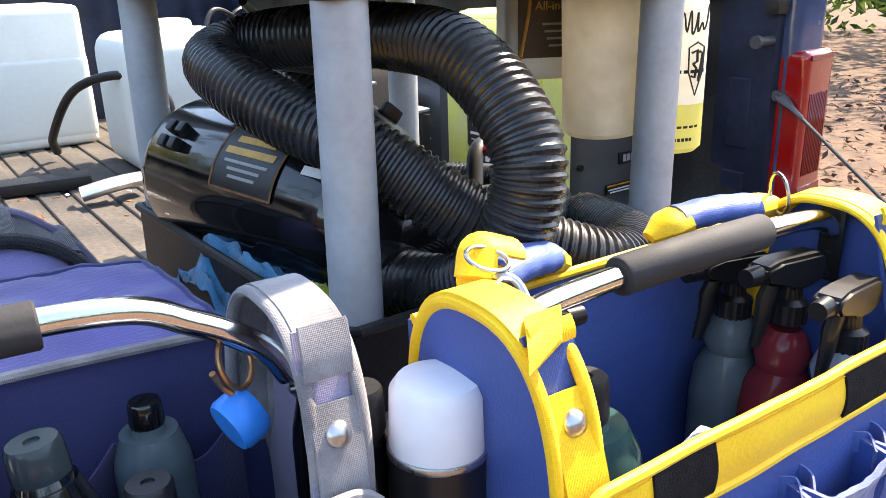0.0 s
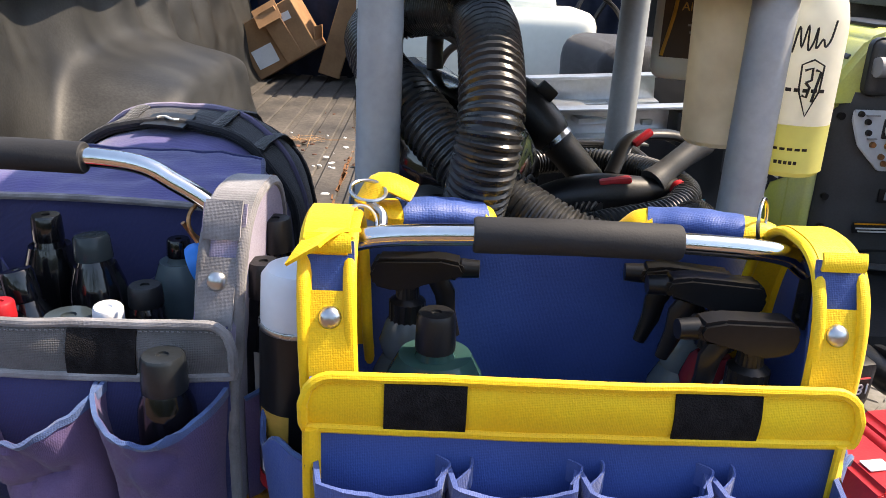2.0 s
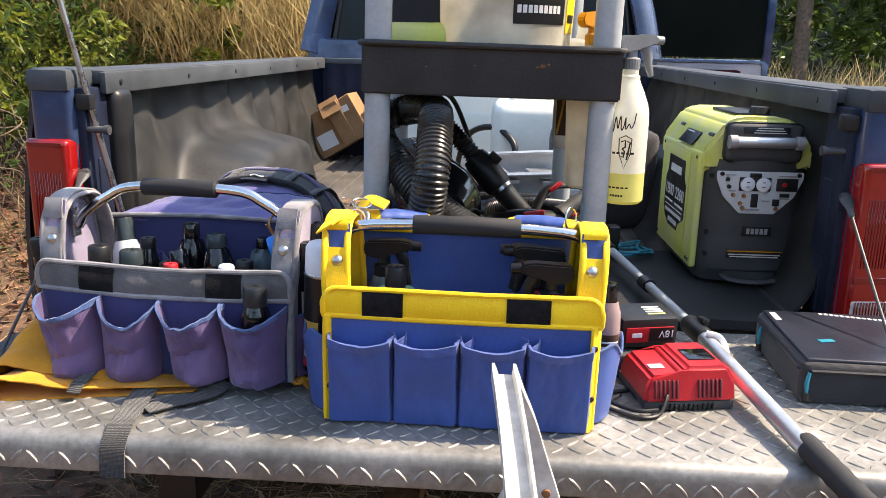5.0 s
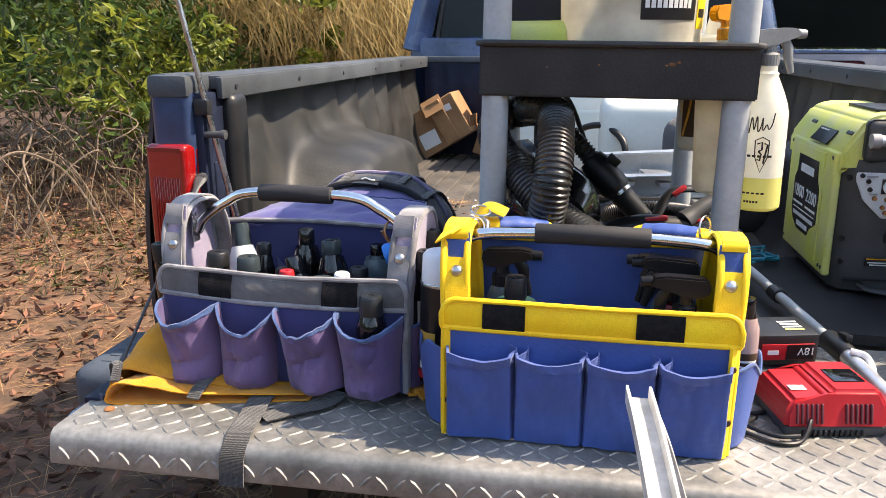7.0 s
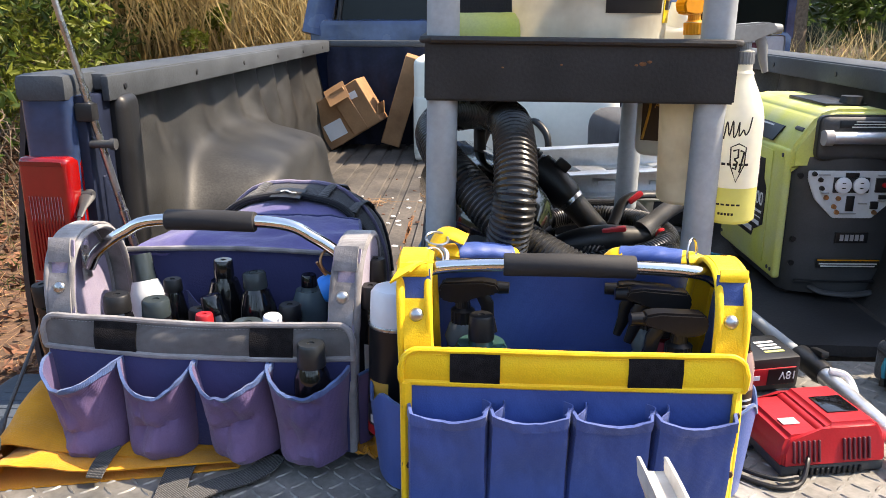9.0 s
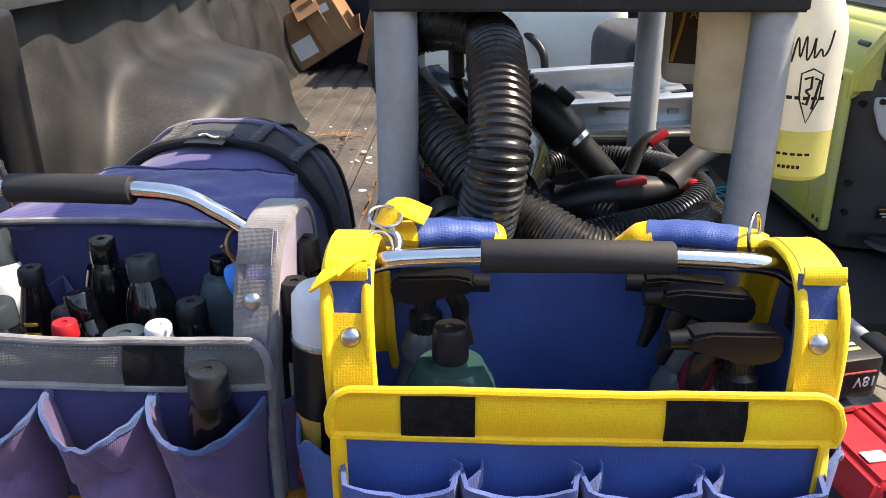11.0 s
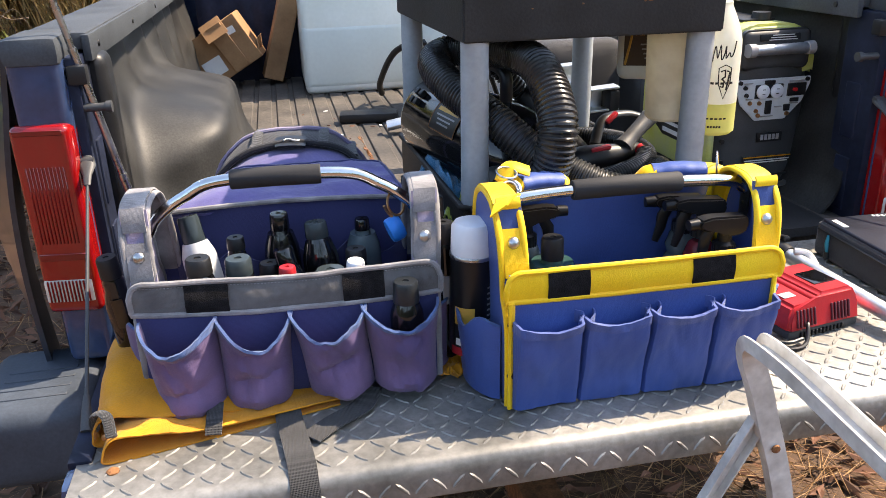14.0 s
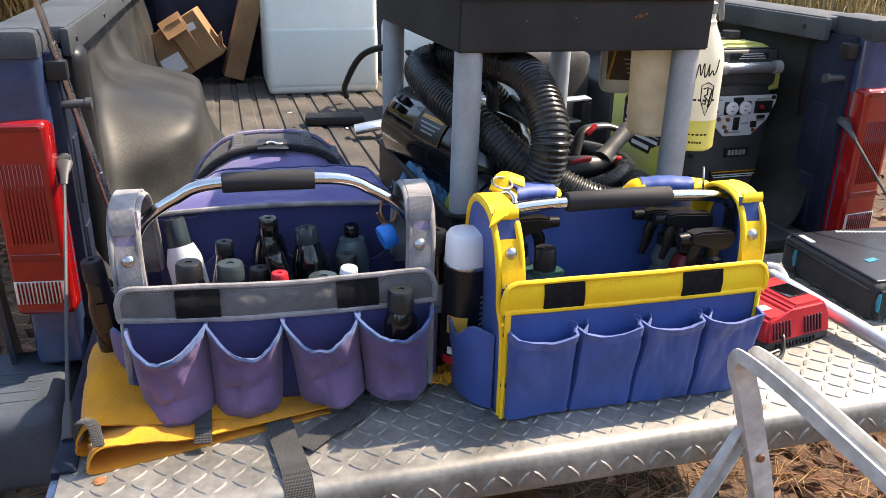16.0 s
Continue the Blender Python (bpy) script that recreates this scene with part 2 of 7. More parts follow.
lens_dark_m = mat("dark_red_lens", (0.19, 0.004, 0.004), 0.2, var=0.1, scale=6, bump=0.02, bscale=40, coat=0.6)


# ---- shaping ----
def full(ob):
    m = ob.matrix_basis.copy()
    return full(ob.parent) @ m if ob.parent else m


def thing(name, label, category, m=None, group="", kind=""):
    ob = new(name)
    ob.empty_display_size = 0.05
    ob.matrix_basis = m or Matrix()
    return tagged(ob, label, category, group, kind)


def finish(name, bm, material, angle=38):
    bmesh.ops.recalc_face_normals(bm, faces=bm.faces[:])
    for f in bm.faces:
        f.smooth = True
    lim = radians(angle)
    for e in bm.edges:
        if len(e.link_faces) == 2 and e.calc_face_angle(0) > lim:
            e.smooth = False
    me = bpy.data.meshes.new(name)
    bm.to_mesh(me)
    bm.free()
    me.materials.append(material)
    return me


def part(name, bm, material, parent, label="", local=True, kind=""):
    """A bmesh as one mesh under a thing or a part; local: its numbers are in the parent's own frame."""
    if not local:
        bm.transform(full(parent).inverted())
    ob = new(name, finish(name, bm, material))
    ob.parent = parent
    return tagged(ob, label, kind=kind)


def single(name, bm, material, label, category, group="", kind=""):
    return tagged(new(name, finish(name, bm, material)), label, category, group, kind)


def box(bm, c, s, bev=0.0, rot=None, seg=2, taper=None):
    g = bmesh.ops.create_cube(bm, size=1)["verts"]
    for v in g:
        k = taper if taper and v.co.z > 0 else (1, 1)
        v.co = Vector((v.co.x * s[0] * k[0], v.co.y * s[1] * k[1], v.co.z * s[2]))
    if bev > 0:
        es = {e for v in g for e in v.link_edges}
        g = bmesh.ops.bevel(bm, geom=list(es), offset=bev, segments=seg, profile=0.6, affect="EDGES")["verts"]
        g = list({v for v in g} | {v for f in {f for v in g for f in v.link_faces} for v in f.verts})
    m = Matrix.Translation(c) @ (rot.to_4x4() if rot else Matrix())
    bmesh.ops.transform(bm, matrix=m, verts=g)
    return bm


def turn(rx=0, ry=0, rz=0):
    return Euler([radians(a) for a in (rx, ry, rz)]).to_matrix()


def cyl(bm, p0, p1, r0, r1=None, seg=20):
    r1 = r0 if r1 is None else r1
    p0, p1 = Vector(p0), Vector(p1)
    q = (p1 - p0).to_track_quat("Z", "Y").to_matrix().to_4x4()
    m = Matrix.Translation((p0 + p1) / 2) @ q
    bmesh.ops.create_cone(bm, cap_ends=True, segments=seg, radius1=r0, radius2=r1, depth=(p1 - p0).length, matrix=m)
    return bm


def lathe(bm, prof, m=None, seg=28, squash=1.0, flute=0.0):
    """Turns (radius, height) pairs round z."""
    m = m or Matrix()
    rings = []
    for r, z in prof:
        rings.append([bm.verts.new(m @ Vector((r * (1 - flute * (i % 2)) * math.cos(a), r * (1 - flute * (i % 2)) * squash * math.sin(a), z))) for i, a in ((i, 2 * math.pi * i / seg) for i in range(seg))])
    for a, b in zip(rings, rings[1:]):
        for i in range(seg):
            bm.faces.new((a[i], a[(i + 1) % seg], b[(i + 1) % seg], b[i]))
    bm.faces.new(rings[0][::-1])
    bm.faces.new(rings[-1])
    return bm


def spline(pts, n=12, closed=False):
    """A smooth line through points."""
    p = [Vector(q) for q in pts]
    out = []
    k = len(p)
    for i in range(k if closed else k - 1):
        a = p[i - 1] if closed or i > 0 else 2 * p[0] - p[1]
        b, c = p[i], p[(i + 1) % k]
        d = p[(i + 2) % k] if closed or i + 2 < k else 2 * c - b
        for j in range(n):
            t = j / n
            out.append(0.5 * (2 * b + (c - a) * t + (2 * a - 5 * b + 4 * c - d) * t * t + (3 * b - a - 3 * c + d) * t ** 3))
    if not closed:
        out.append(p[-1])
    return out


def even(pts, step):
    """The same line cut at even steps."""
    out, left = [pts[0].copy()], step
    for a, b in zip(pts, pts[1:]):
        d = (b - a).length
        while d >= left and d > 0:
            a = a + (b - a) * (left / d)
            out.append(a.copy())
            d, left = (b - a).length, step
        left -= d
    return out


def tube(bm, pts, r, seg=16, flat=1.0, closed=False):
    """Sweeps a round (or flattened) section along pts; r: a number or one radius a point."""
    n = len(pts)
    rs = r if isinstance(r, (list, tuple)) else [r] * n
    t0 = (pts[1] - pts[0]).normalized()
    side = t0.orthogonal().normalized()
    if flat != 1.0 and abs(t0.z) < 0.95:
        side = t0.cross(Vector((0, 0, 1))).normalized()
    rings = []
    for i in range(n):
        if closed:
            t = pts[(i + 1) % n] - pts[i - 1]
        else:
            t = pts[min(i + 1, n - 1)] - pts[max(i - 1, 0)]
        t = t.normalized()
        side = (side - t * side.dot(t)).normalized()
        up = t.cross(side)
        rings.append([bm.verts.new(pts[i] + rs[i] * (math.cos(a) * side + flat * math.sin(a) * up)) for a in (2 * math.pi * j / seg for j in range(seg))])
    for i in range(n if closed else n - 1):
        a, b = rings[i], rings[(i + 1) % n]
        for j in range(seg):
            bm.faces.new((a[j], a[(j + 1) % seg], b[(j + 1) % seg], b[j]))
    if not closed:
        bm.faces.new(rings[0][::-1])
        bm.faces.new(rings[-1])
    return bm


def ribbed(bm, pts, r, pitch=0.0085, depth=0.0028, seg=18):
    """A corrugated hose along a smooth line."""
    line = even(spline(pts, 24), pitch / 4)
    return tube(bm, line, [r + depth * (0, 1, 1, 0)[i % 4] - depth * 0.5 for i in range(len(line))], seg)


def sheet(bm, f, nu, nv, thick=0.003):
    """A cloth or shell of the given thickness over f(u, v), u and v from 0 to 1."""
    P = [[Vector(f(i / nu, j / nv)) for j in range(nv + 1)] for i in range(nu + 1)]
    N = []
    for i in range(nu + 1):
        row = []
        for j in range(nv + 1):
            du = P[min(i + 1, nu)][j] - P[max(i - 1, 0)][j]
            dv = P[i][min(j + 1, nv)] - P[i][max(j - 1, 0)]
            c = du.cross(dv)
            row.append(c.normalized() if c.length > 1e-9 else Vector((0, 0, 1)))
        N.append(row)
    A = [[bm.verts.new(P[i][j]) for j in range(nv + 1)] for i in range(nu + 1)]
    C = [[bm.verts.new(P[i][j] - N[i][j] * thick) for j in range(nv + 1)] for i in range(nu + 1)]
    for i in range(nu):
        for j in range(nv):
            bm.faces.new((A[i][j], A[i + 1][j], A[i + 1][j + 1], A[i][j + 1]))
            bm.faces.new((C[i][j + 1], C[i + 1][j + 1], C[i + 1][j], C[i][j]))
    for i in range(nu):
        bm.faces.new((A[i][0], C[i][0], C[i + 1][0], A[i + 1][0]))
        bm.faces.new((A[i][nv], A[i + 1][nv], C[i + 1][nv], C[i][nv]))
    for j in range(nv):
        bm.faces.new((A[0][j], A[0][j + 1], C[0][j + 1], C[0][j]))
        bm.faces.new((A[nu][j], C[nu][j], C[nu][j + 1], A[nu][j + 1]))
    return bm


def prism(bm, outline, d, m=None):
    """A flat outline of (x, z) points, d thick along y."""
    m = m or Matrix()
    a = [bm.verts.new(m @ Vector((x, 0, z))) for x, z in outline]
    b = [bm.verts.new(m @ Vector((x, d, z))) for x, z in outline]
    k = len(outline)
    bm.faces.new(a)
    bm.faces.new(b[::-1])
    for i in range(k):
        bm.faces.new((a[i], b[i], b[(i + 1) % k], a[(i + 1) % k]))
    return bm


def words(text, size, m, material, parent, name="lettering", label="", depth=0.0006):
    """Raised print in the built-in font, centred at the pose m (reads along its x, up its y)."""
    cu = bpy.data.curves.new(name, "FONT")
    cu.body, cu.size, cu.extrude, cu.align_x, cu.align_y = text, size, depth, "CENTER", "CENTER"
    ob = bpy.data.objects.new(name, cu)
    me = bpy.data.meshes.new_from_object(ob)
    bpy.data.objects.remove(ob)
    me.materials.append(material)
    o = new(name, me)
    o.parent = parent
    o.matrix_basis = m
    return tagged(o, label)


UP = turn(90).to_4x4()


def bump(x, k=1.0):
    return math.exp(-x * x * k)


def fbm(x, y, z=0.0, o=3):
    return noise.fractal(Vector((x, y, z)), 1.0, 2.0, o)


def soup(name, verts, faces, material, label, category="", kind="stuff", parent=None):
    me = bpy.data.meshes.new(name)
    me.from_pydata(verts.tolist(), [], faces.tolist())
    me.materials.append(material)
    ob = new(name, me)
    if parent:
        ob.parent = parent
        ob.matrix_basis = full(parent).inverted()
    return tagged(ob, label, category, "", kind)


def scatter(rng, n, size, centres, tilt=1.0, ratio=0.45, fold=0.15):
    """n small pointed leaves: four corners each, at the given centres, with random turns."""
    c = centres
    a = rng.normal(size=(n, 3))
    a[:, 2] *= tilt
    a /= np.linalg.norm(a, axis=1)[:, None]
    b = rng.normal(size=(n, 3))
    b[:, 2] *= tilt
    b -= a * (a * b).sum(1)[:, None]
    b /= np.linalg.norm(b, axis=1)[:, None]
    s = size * rng.uniform(0.55, 1.3, n)[:, None]
    nn = np.cross(a, b)
    v = np.stack([c - a * s, c + b * s * ratio + nn * s * fold, c + a * s, c - b * s * ratio + nn * s * fold], 1).reshape(-1, 3)
    k = np.arange(n)[:, None] * 4
    return v, np.concatenate([k + [0, 1, 2], k + [0, 2, 3]])


# ---- ground and growth ----
T = 0.75   # height of the lowered tailgate
BED = 0.77   # height of the bed floor
XC = 0.178   # middle of the truck


def rise(x, y):
    """The lie of the land: flat round the truck, a low bank under the thicket."""
    d = max(0.0, -1.9 - x + 0.18 * y) if y < 12 else 0.0
    return 0.03 * fbm(x * 0.7, y * 0.7) + 0.05 * min(d, 6.0) + 0.012 * fbm(x * 4, y * 4, 3)


bm = bmesh.new()
lines = [-400, -60, -20, -12, -9, -7] + [-6 + 0.2 * i for i in range(61)] + [7, 9, 12, 20, 60, 400]
gv = [[bm.verts.new((x, y + 3, rise(x, y + 3) if abs(x) < 30 and abs(y) < 30 else 0)) for y in lines] for x in lines]
for i in range(len(lines) - 1):
    for j in range(len(lines) - 1):
        bm.faces.new((gv[i][j], gv[i + 1][j], gv[i + 1][j + 1], gv[i][j + 1]))
ground = single("ground", bm, ground_m, "bare brown soil under fallen pine straw", "ground", kind="structure")

rng = np.random.default_rng(4)


def on_ground(n, x0, x1, y0, y1, lift):
    p = np.stack([rng.uniform(x0, x1, n), rng.uniform(y0, y1, n), np.zeros(n)], 1)
    p[:, 2] = [rise(a, b) for a, b in p[:, :2]]
    p[:, 2] += rng.uniform(0.004, lift, n)
    return p


c = np.concatenate([on_ground(14000, -6, -0.9, -1.5, 7, 0.05), on_ground(1800, -1, 2.0, -0.6, 1.4, 0.03), on_ground(6000, 1.2, 9, 0, 11, 0.04), on_ground(5000, -6, 6, -8, -0.6, 0.03)])
v, f = scatter(rng, len(c), 0.035, c, tilt=0.3, ratio=0.42, fold=0.25)
soup("leaf_litter", v, f, litter_m, "fallen brown leaves scattered over the ground", "leaves")
c = np.concatenate([on_ground(12000, -5, -0.85, -1.5, 5, 0.03), on_ground(4000, -5, 5, -6, -0.6, 0.03), on_ground(10000, -0.9, 2.2, -0.6, 1.6, 0.035), on_ground(4000, 1.2, 7, 0, 8, 0.03)])
v, f = scatter(rng, len(c), 0.085, c, tilt=0.12, ratio=0.02, fold=0.02)
soup("pine_straw", v, f, straw_m, "long dry pine needles over the soil", "straw")
c = on_ground(2600, -3.5, -0.9, 0.2, 4.0, 0.06)
c = c[(np.sin(c[:, 0] * 2.3 + 1) + np.cos(c[:, 1] * 1.7)) > 0.35]
v, f = scatter(rng, len(c), 0.045, c, tilt=1.6, ratio=0.06, fold=0.05)
soup("low_grass", v, f, leaf_m, "thin green grass tufts in the straw", "grass")


def thicket(name, n, centres, size, material, label, category):
    v, f = scatter(rng, n, size, centres, tilt=0.8, ratio=0.38, fold=0.18)
    return soup(name, v, f, material, label, category)


def clumps(n, k, x0, x1, y0, y1, z0, z1, rad):
    """Points gathered in k uneven clumps."""
    base = np.stack([rng.uniform(x0, x1, k), rng.uniform(y0, y1, k), rng.uniform(z0, z1, k)], 1)
    r = rng.uniform(0.5, 1.2, k) * rad
    i = rng.integers(0, k, n)
    d = rng.normal(size=(n, 3))
    d /= np.linalg.norm(d, axis=1)[:, None]
    return base[i] + d * (r[i] * rng.uniform(0.55, 1.0, n))[:, None] * [1, 1, 0.8]


# evergreen shrubs on the bank beside the truck
c = clumps(20000, 230, -6.4, -2.9, 3.4, 8.6, 0.7, 3.2, 0.40)
thicket("evergreen_shrub", len(c), c, 0.05, leaf_m, "dense green broadleaf shrub on the bank", "shrub")
c = clumps(5200, 64, -4.4, -2.0, 3.2, 8.2, 0.6, 2.6, 0.25)
thicket("yellowing_shrub", len(c), c, 0.055, yleaf_m, "shrub with sunlit yellow-green leaves", "shrub")
c = clumps(6500, 120, -9, -5, 2, 12, 0.3, 4.8, 0.6)
thicket("thicket_behind", len(c), c, 0.075, leaf_m, "dark green thicket behind the shrubs", "shrub")


def blades(n, x0, x1, y0, y1, h, w, lean):
    p = on_ground(n, x0, x1, y0, y1, 0.01)
    a = rng.uniform(0, 2 * np.pi, n)
    hh = h * rng.uniform(0.4, 1.1, n)
    d = np.stack([np.cos(a), np.sin(a), np.zeros(n)], 1)
    s = np.stack([-np.sin(a), np.cos(a), np.zeros(n)], 1) * w
    b = rng.uniform(0, lean, n)[:, None] * hh[:, None]
    mid = p + d * b * 0.3 + [0, 0, 1] * (hh * 0.6)[:, None]
    top = p + d * b + [0, 0, 1] * hh[:, None]
    v = np.stack([p - s, p + s, mid + s, mid - s, top], 1).reshape(-1, 3)
    k = np.arange(n)[:, None] * 5
    return v, np.concatenate([k + [0, 1, 2], k + [0, 2, 3], k + [3, 2, 4]])


v, f = blades(9000, -4.6, -0.4, 7.2, 10.5, 2.9, 0.007, 1.5)
soup("dry_reeds", v, f, reed_m, "tall tangle of dry straw-coloured grass stems", "grass")
v, f = blades(260, -5.0, -2.6, 3.4, 8, 0.6, 0.0025, 1.6)
soup("dry_stems", v, f, reed_m, "bare dry stems at the foot of the shrubs", "grass")
v, f = blades(3200, 2.0, 11, 10, 15, 1.3, 0.010, 0.9)
soup("brown_brush", v, f, reed_m, "brown winter brush at the edge of the woods", "grass")
c = clumps(22000, 260, 1.5, 22, 12, 19, 0.2, 6.5, 1.0)
thicket("far_woods", len(c), c, 0.17, leaf_m, "dark woods beyond the clearing", "trees")
c = clumps(12000, 160, -12, 3, 12, 17, 0.2, 6.0, 1.0)
thicket("woods_ahead", len(c), c, 0.17, leaf_m, "shaded woods beyond the truck", "trees")
# out of view: added so glass and metal reflect dark foliage, less sky
c = clumps(7000, 130, -16, 16, -19, -13, 0.3, 8.0, 1.3)
thicket("unseen_woods", len(c), c, 0.2, leaf_m, "unseen woods added behind the viewpoint to darken reflections", "trees")
c = clumps(12000, 160, 9, 17, 0, 12, 0.2, 5.5, 0.9)
thicket("side_woods", len(c), c, 0.13, leaf_m, "brush at the side of the clearing", "trees")

bm = bmesh.new()
for i in range(190):
    x, y = rng.uniform(-5.2, -2.5), rng.uniform(2.8, 7.5)
    z = rise(x, y)
    q = [Vector((x, y, z))]
    h = rng.uniform(0, 6.28)
    up = 0.28
    for k in range(7):
        h += rng.normal() * 0.8
        q.append(q[-1] + Vector((math.cos(h) * 0.15, math.sin(h) * 0.15, up + rng.normal() * 0.08)))
        up -= rng.uniform(0.04, 0.11)
        q[-1].z = max(q[-1].z, rise(q[-1].x, q[-1].y) + 0.01)
    tube(bm, spline(q, 4), rng.uniform(0.0025, 0.008), 5)
single("bare_vines", bm, bark_m, "tangle of bare grey woody vines", "vines", kind="stuff")


def trunk(x, y, r, h):
    t = thing("pine_tree", "tall pine trunk with rough bark at the clearing's edge", "tree", Matrix.Translation((x, y, rise(x, y) - 0.05)), "pines")
    b = bmesh.new()
    q = [Vector((0.05 * fbm(x, k), 0.05 * fbm(y, k), h * k / 8)) for k in range(9)]
    tube(b, q, [r * (1.35 - 0.3 * min(k, 1) - 0.06 * k) for k in range(9)], 12)
    part("trunk", b, bark_m, t)
    cc = clumps(600, 12, -1.2, 1.2, -1.2, 1.2, h * 0.75, h * 1.05, 0.6)
    vv, ff = scatter(rng, 600, 0.16, cc, ratio=0.12)
    me = bpy.data.meshes.new("crown")
    me.from_pydata(vv.tolist(), [], ff.tolist())
    me.materials.append(leaf_m)
    new("crown", me).parent = t


for x, y, r, h in ((5.2, 12.5, 0.13, 9), (9.5, 6.5, 0.15, 10), (3.6, 14, 0.12, 9), (7.4, 9.8, 0.1, 8), (-4.4, 11.5, 0.13, 9)):
    trunk(x, y, r, h)

bm = bmesh.new()
for k in range(96):
    a0, a1 = 2 * math.pi * k / 96, 2 * math.pi * (k + 1) / 96
    h0, h1 = 8 + 2.5 * fbm(math.cos(a0) * 3, math.sin(a0) * 3), 8 + 2.5 * fbm(math.cos(a1) * 3, math.sin(a1) * 3)
    q = [bm.verts.new((45 * math.cos(a), 45 * math.sin(a) + 3, z)) for a, z in ((a0, -1), (a1, -1), (a1, h1), (a0, h0))]
    bm.faces.new(q)
single("backdrop", bm, mat("far_trees", (0.045, 0.05, 0.025), 1.0, var=0.6, scale=0.6, bump=0.0, bscale=3, col2=(0.012, 0.016, 0.008)), "dark line of far trees round the clearing", "trees", kind="structure")

# ---- the pickup truck ----
truck = thing("pickup_truck", "dark blue pickup truck with its tailgate down and a lined bed", "truck", Matrix.Translation((XC, 1.8, 0)))


def tp(name, bm, material, label="", parent=None):
    return part(name, bm, material, parent or truck, label, local=False)


# tailgate: painted body, tread plate over it, raised lugs
bm = bmesh.new()
box(bm, (XC, 0.25, 0.698), (1.60, 0.50, 0.075), 0.015)
gate = tp("tailgate", bm, paint_m, "lowered dark blue tailgate")
prof = [(0.505, 0.75), (-0.082, 0.75), (-0.092, 0.7485), (-0.099, 0.744), (-0.103, 0.737), (-0.105, 0.728), (-0.110, 0.699), (-0.108, 0.694), (-0.100, 0.694), (-0.092, 0.738), (0.505, 0.738)]
bm = bmesh.new()
ends = []
for x in (-0.632, 0.972):
    ends.append([bm.verts.new((x, y, z)) for y, z in prof])
bm.faces.new(ends[0])
bm.faces.new(ends[1][::-1])
for i in range(len(prof)):
    j = (i + 1) % len(prof)
    bm.faces.new((ends[0][i], ends[0][j], ends[1][j], ends[1][i]))
plate = tp("tread_plate", bm, plate_m, "worn aluminium diamond tread plate", gate)
bm = bmesh.new()


def lug(m):
    a = [(-0.015, 0), (-0.008, -0.0032), (0.008, -0.0032), (0.015, 0), (0.008, 0.0032), (-0.008, 0.0032)]
    lo = [bm.verts.new(m @ Vector((x, y, -0.0005))) for x, y in a]
    hi = [bm.verts.new(m @ Vector((x * 0.72, y * 0.4, 0.0019))) for x, y in a]
    bm.faces.new(hi)
    for i in range(6):
        bm.faces.new((lo[i], lo[(i + 1) % 6], hi[(i + 1) % 6], hi[i]))


st = 0.0265
for i in range(60):
    for j in range(22):
        x, y = -0.606 + i * st, -0.070 + j * st
        if x < 0.962 and y < 0.495:
            lug(Matrix.Translation((x, y, 0.75)) @ turn(0, 0, 45 if (i + j) % 2 else -45).to_4x4())
    for j in range(1):
        lug(Matrix.Translation((-0.606 + i * st, -0.1075, 0.714)) @ turn(-8).to_4x4() @ turn(90).to_4x4() @ turn(0, 0, 45 if (i + j) % 2 else -45).to_4x4())
tp("tread_lug", bm, plate_m, "raised diamond lugs", gate)["kind"] = "stuff"
for x in (-0.578, 0.915):
    bm = bmesh.new()
    lathe(bm, [(0.009, 0), (0.009, 0.002), (0.005, 0.005), (0.001, 0.0055)], Matrix.Translation((x, -0.018, 0.75)), 10)
    tp("rusty_bolt", bm, rust_m, "rusty bolt head", gate)
for sx in (-1, 1):
    bm = bmesh.new()
    box(bm, (XC + sx * 0.803, -0.012, 0.722), (0.046, 0.06, 0.05), 0.014)
    tp("corner_cap", bm, paint_m, "rounded painted corner of the tailgate", gate)
    bm = bmesh.new()
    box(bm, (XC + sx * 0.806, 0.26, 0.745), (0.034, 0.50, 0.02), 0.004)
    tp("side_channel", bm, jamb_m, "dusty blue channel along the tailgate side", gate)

# bed: floor planks of the liner, side walls with wheel housings, bulkhead
bm = bmesh.new()
box(bm, (XC, 1.82, BED - 0.03), (1.66, 2.56, 0.05), 0.0)
bedfloor = tp("bed_floor", bm, floor_m, "dirty ribbed black bed floor")
bm = bmesh.new()
for i in range(21):
    x = -0.60 + i * 0.077
    box(bm, (x, 1.82, BED - 0.004), (0.058, 2.54, 0.012), 0.004, seg=1)
tp("floor_rib", bm, floor_m, "raised ribs of the bed floor", bedfloor)
bm = bmesh.new()
sheet(bm, lambda u, v: (0.02 + 0.92 * u, 0.522 + 0.62 * v, BED + 0.006 + 0.004 * fbm(u * 5, v * 5)), 30, 24, 0.022)
tp("rubber_mat", bm, mat_m, "thick black rubber mat", bedfloor)


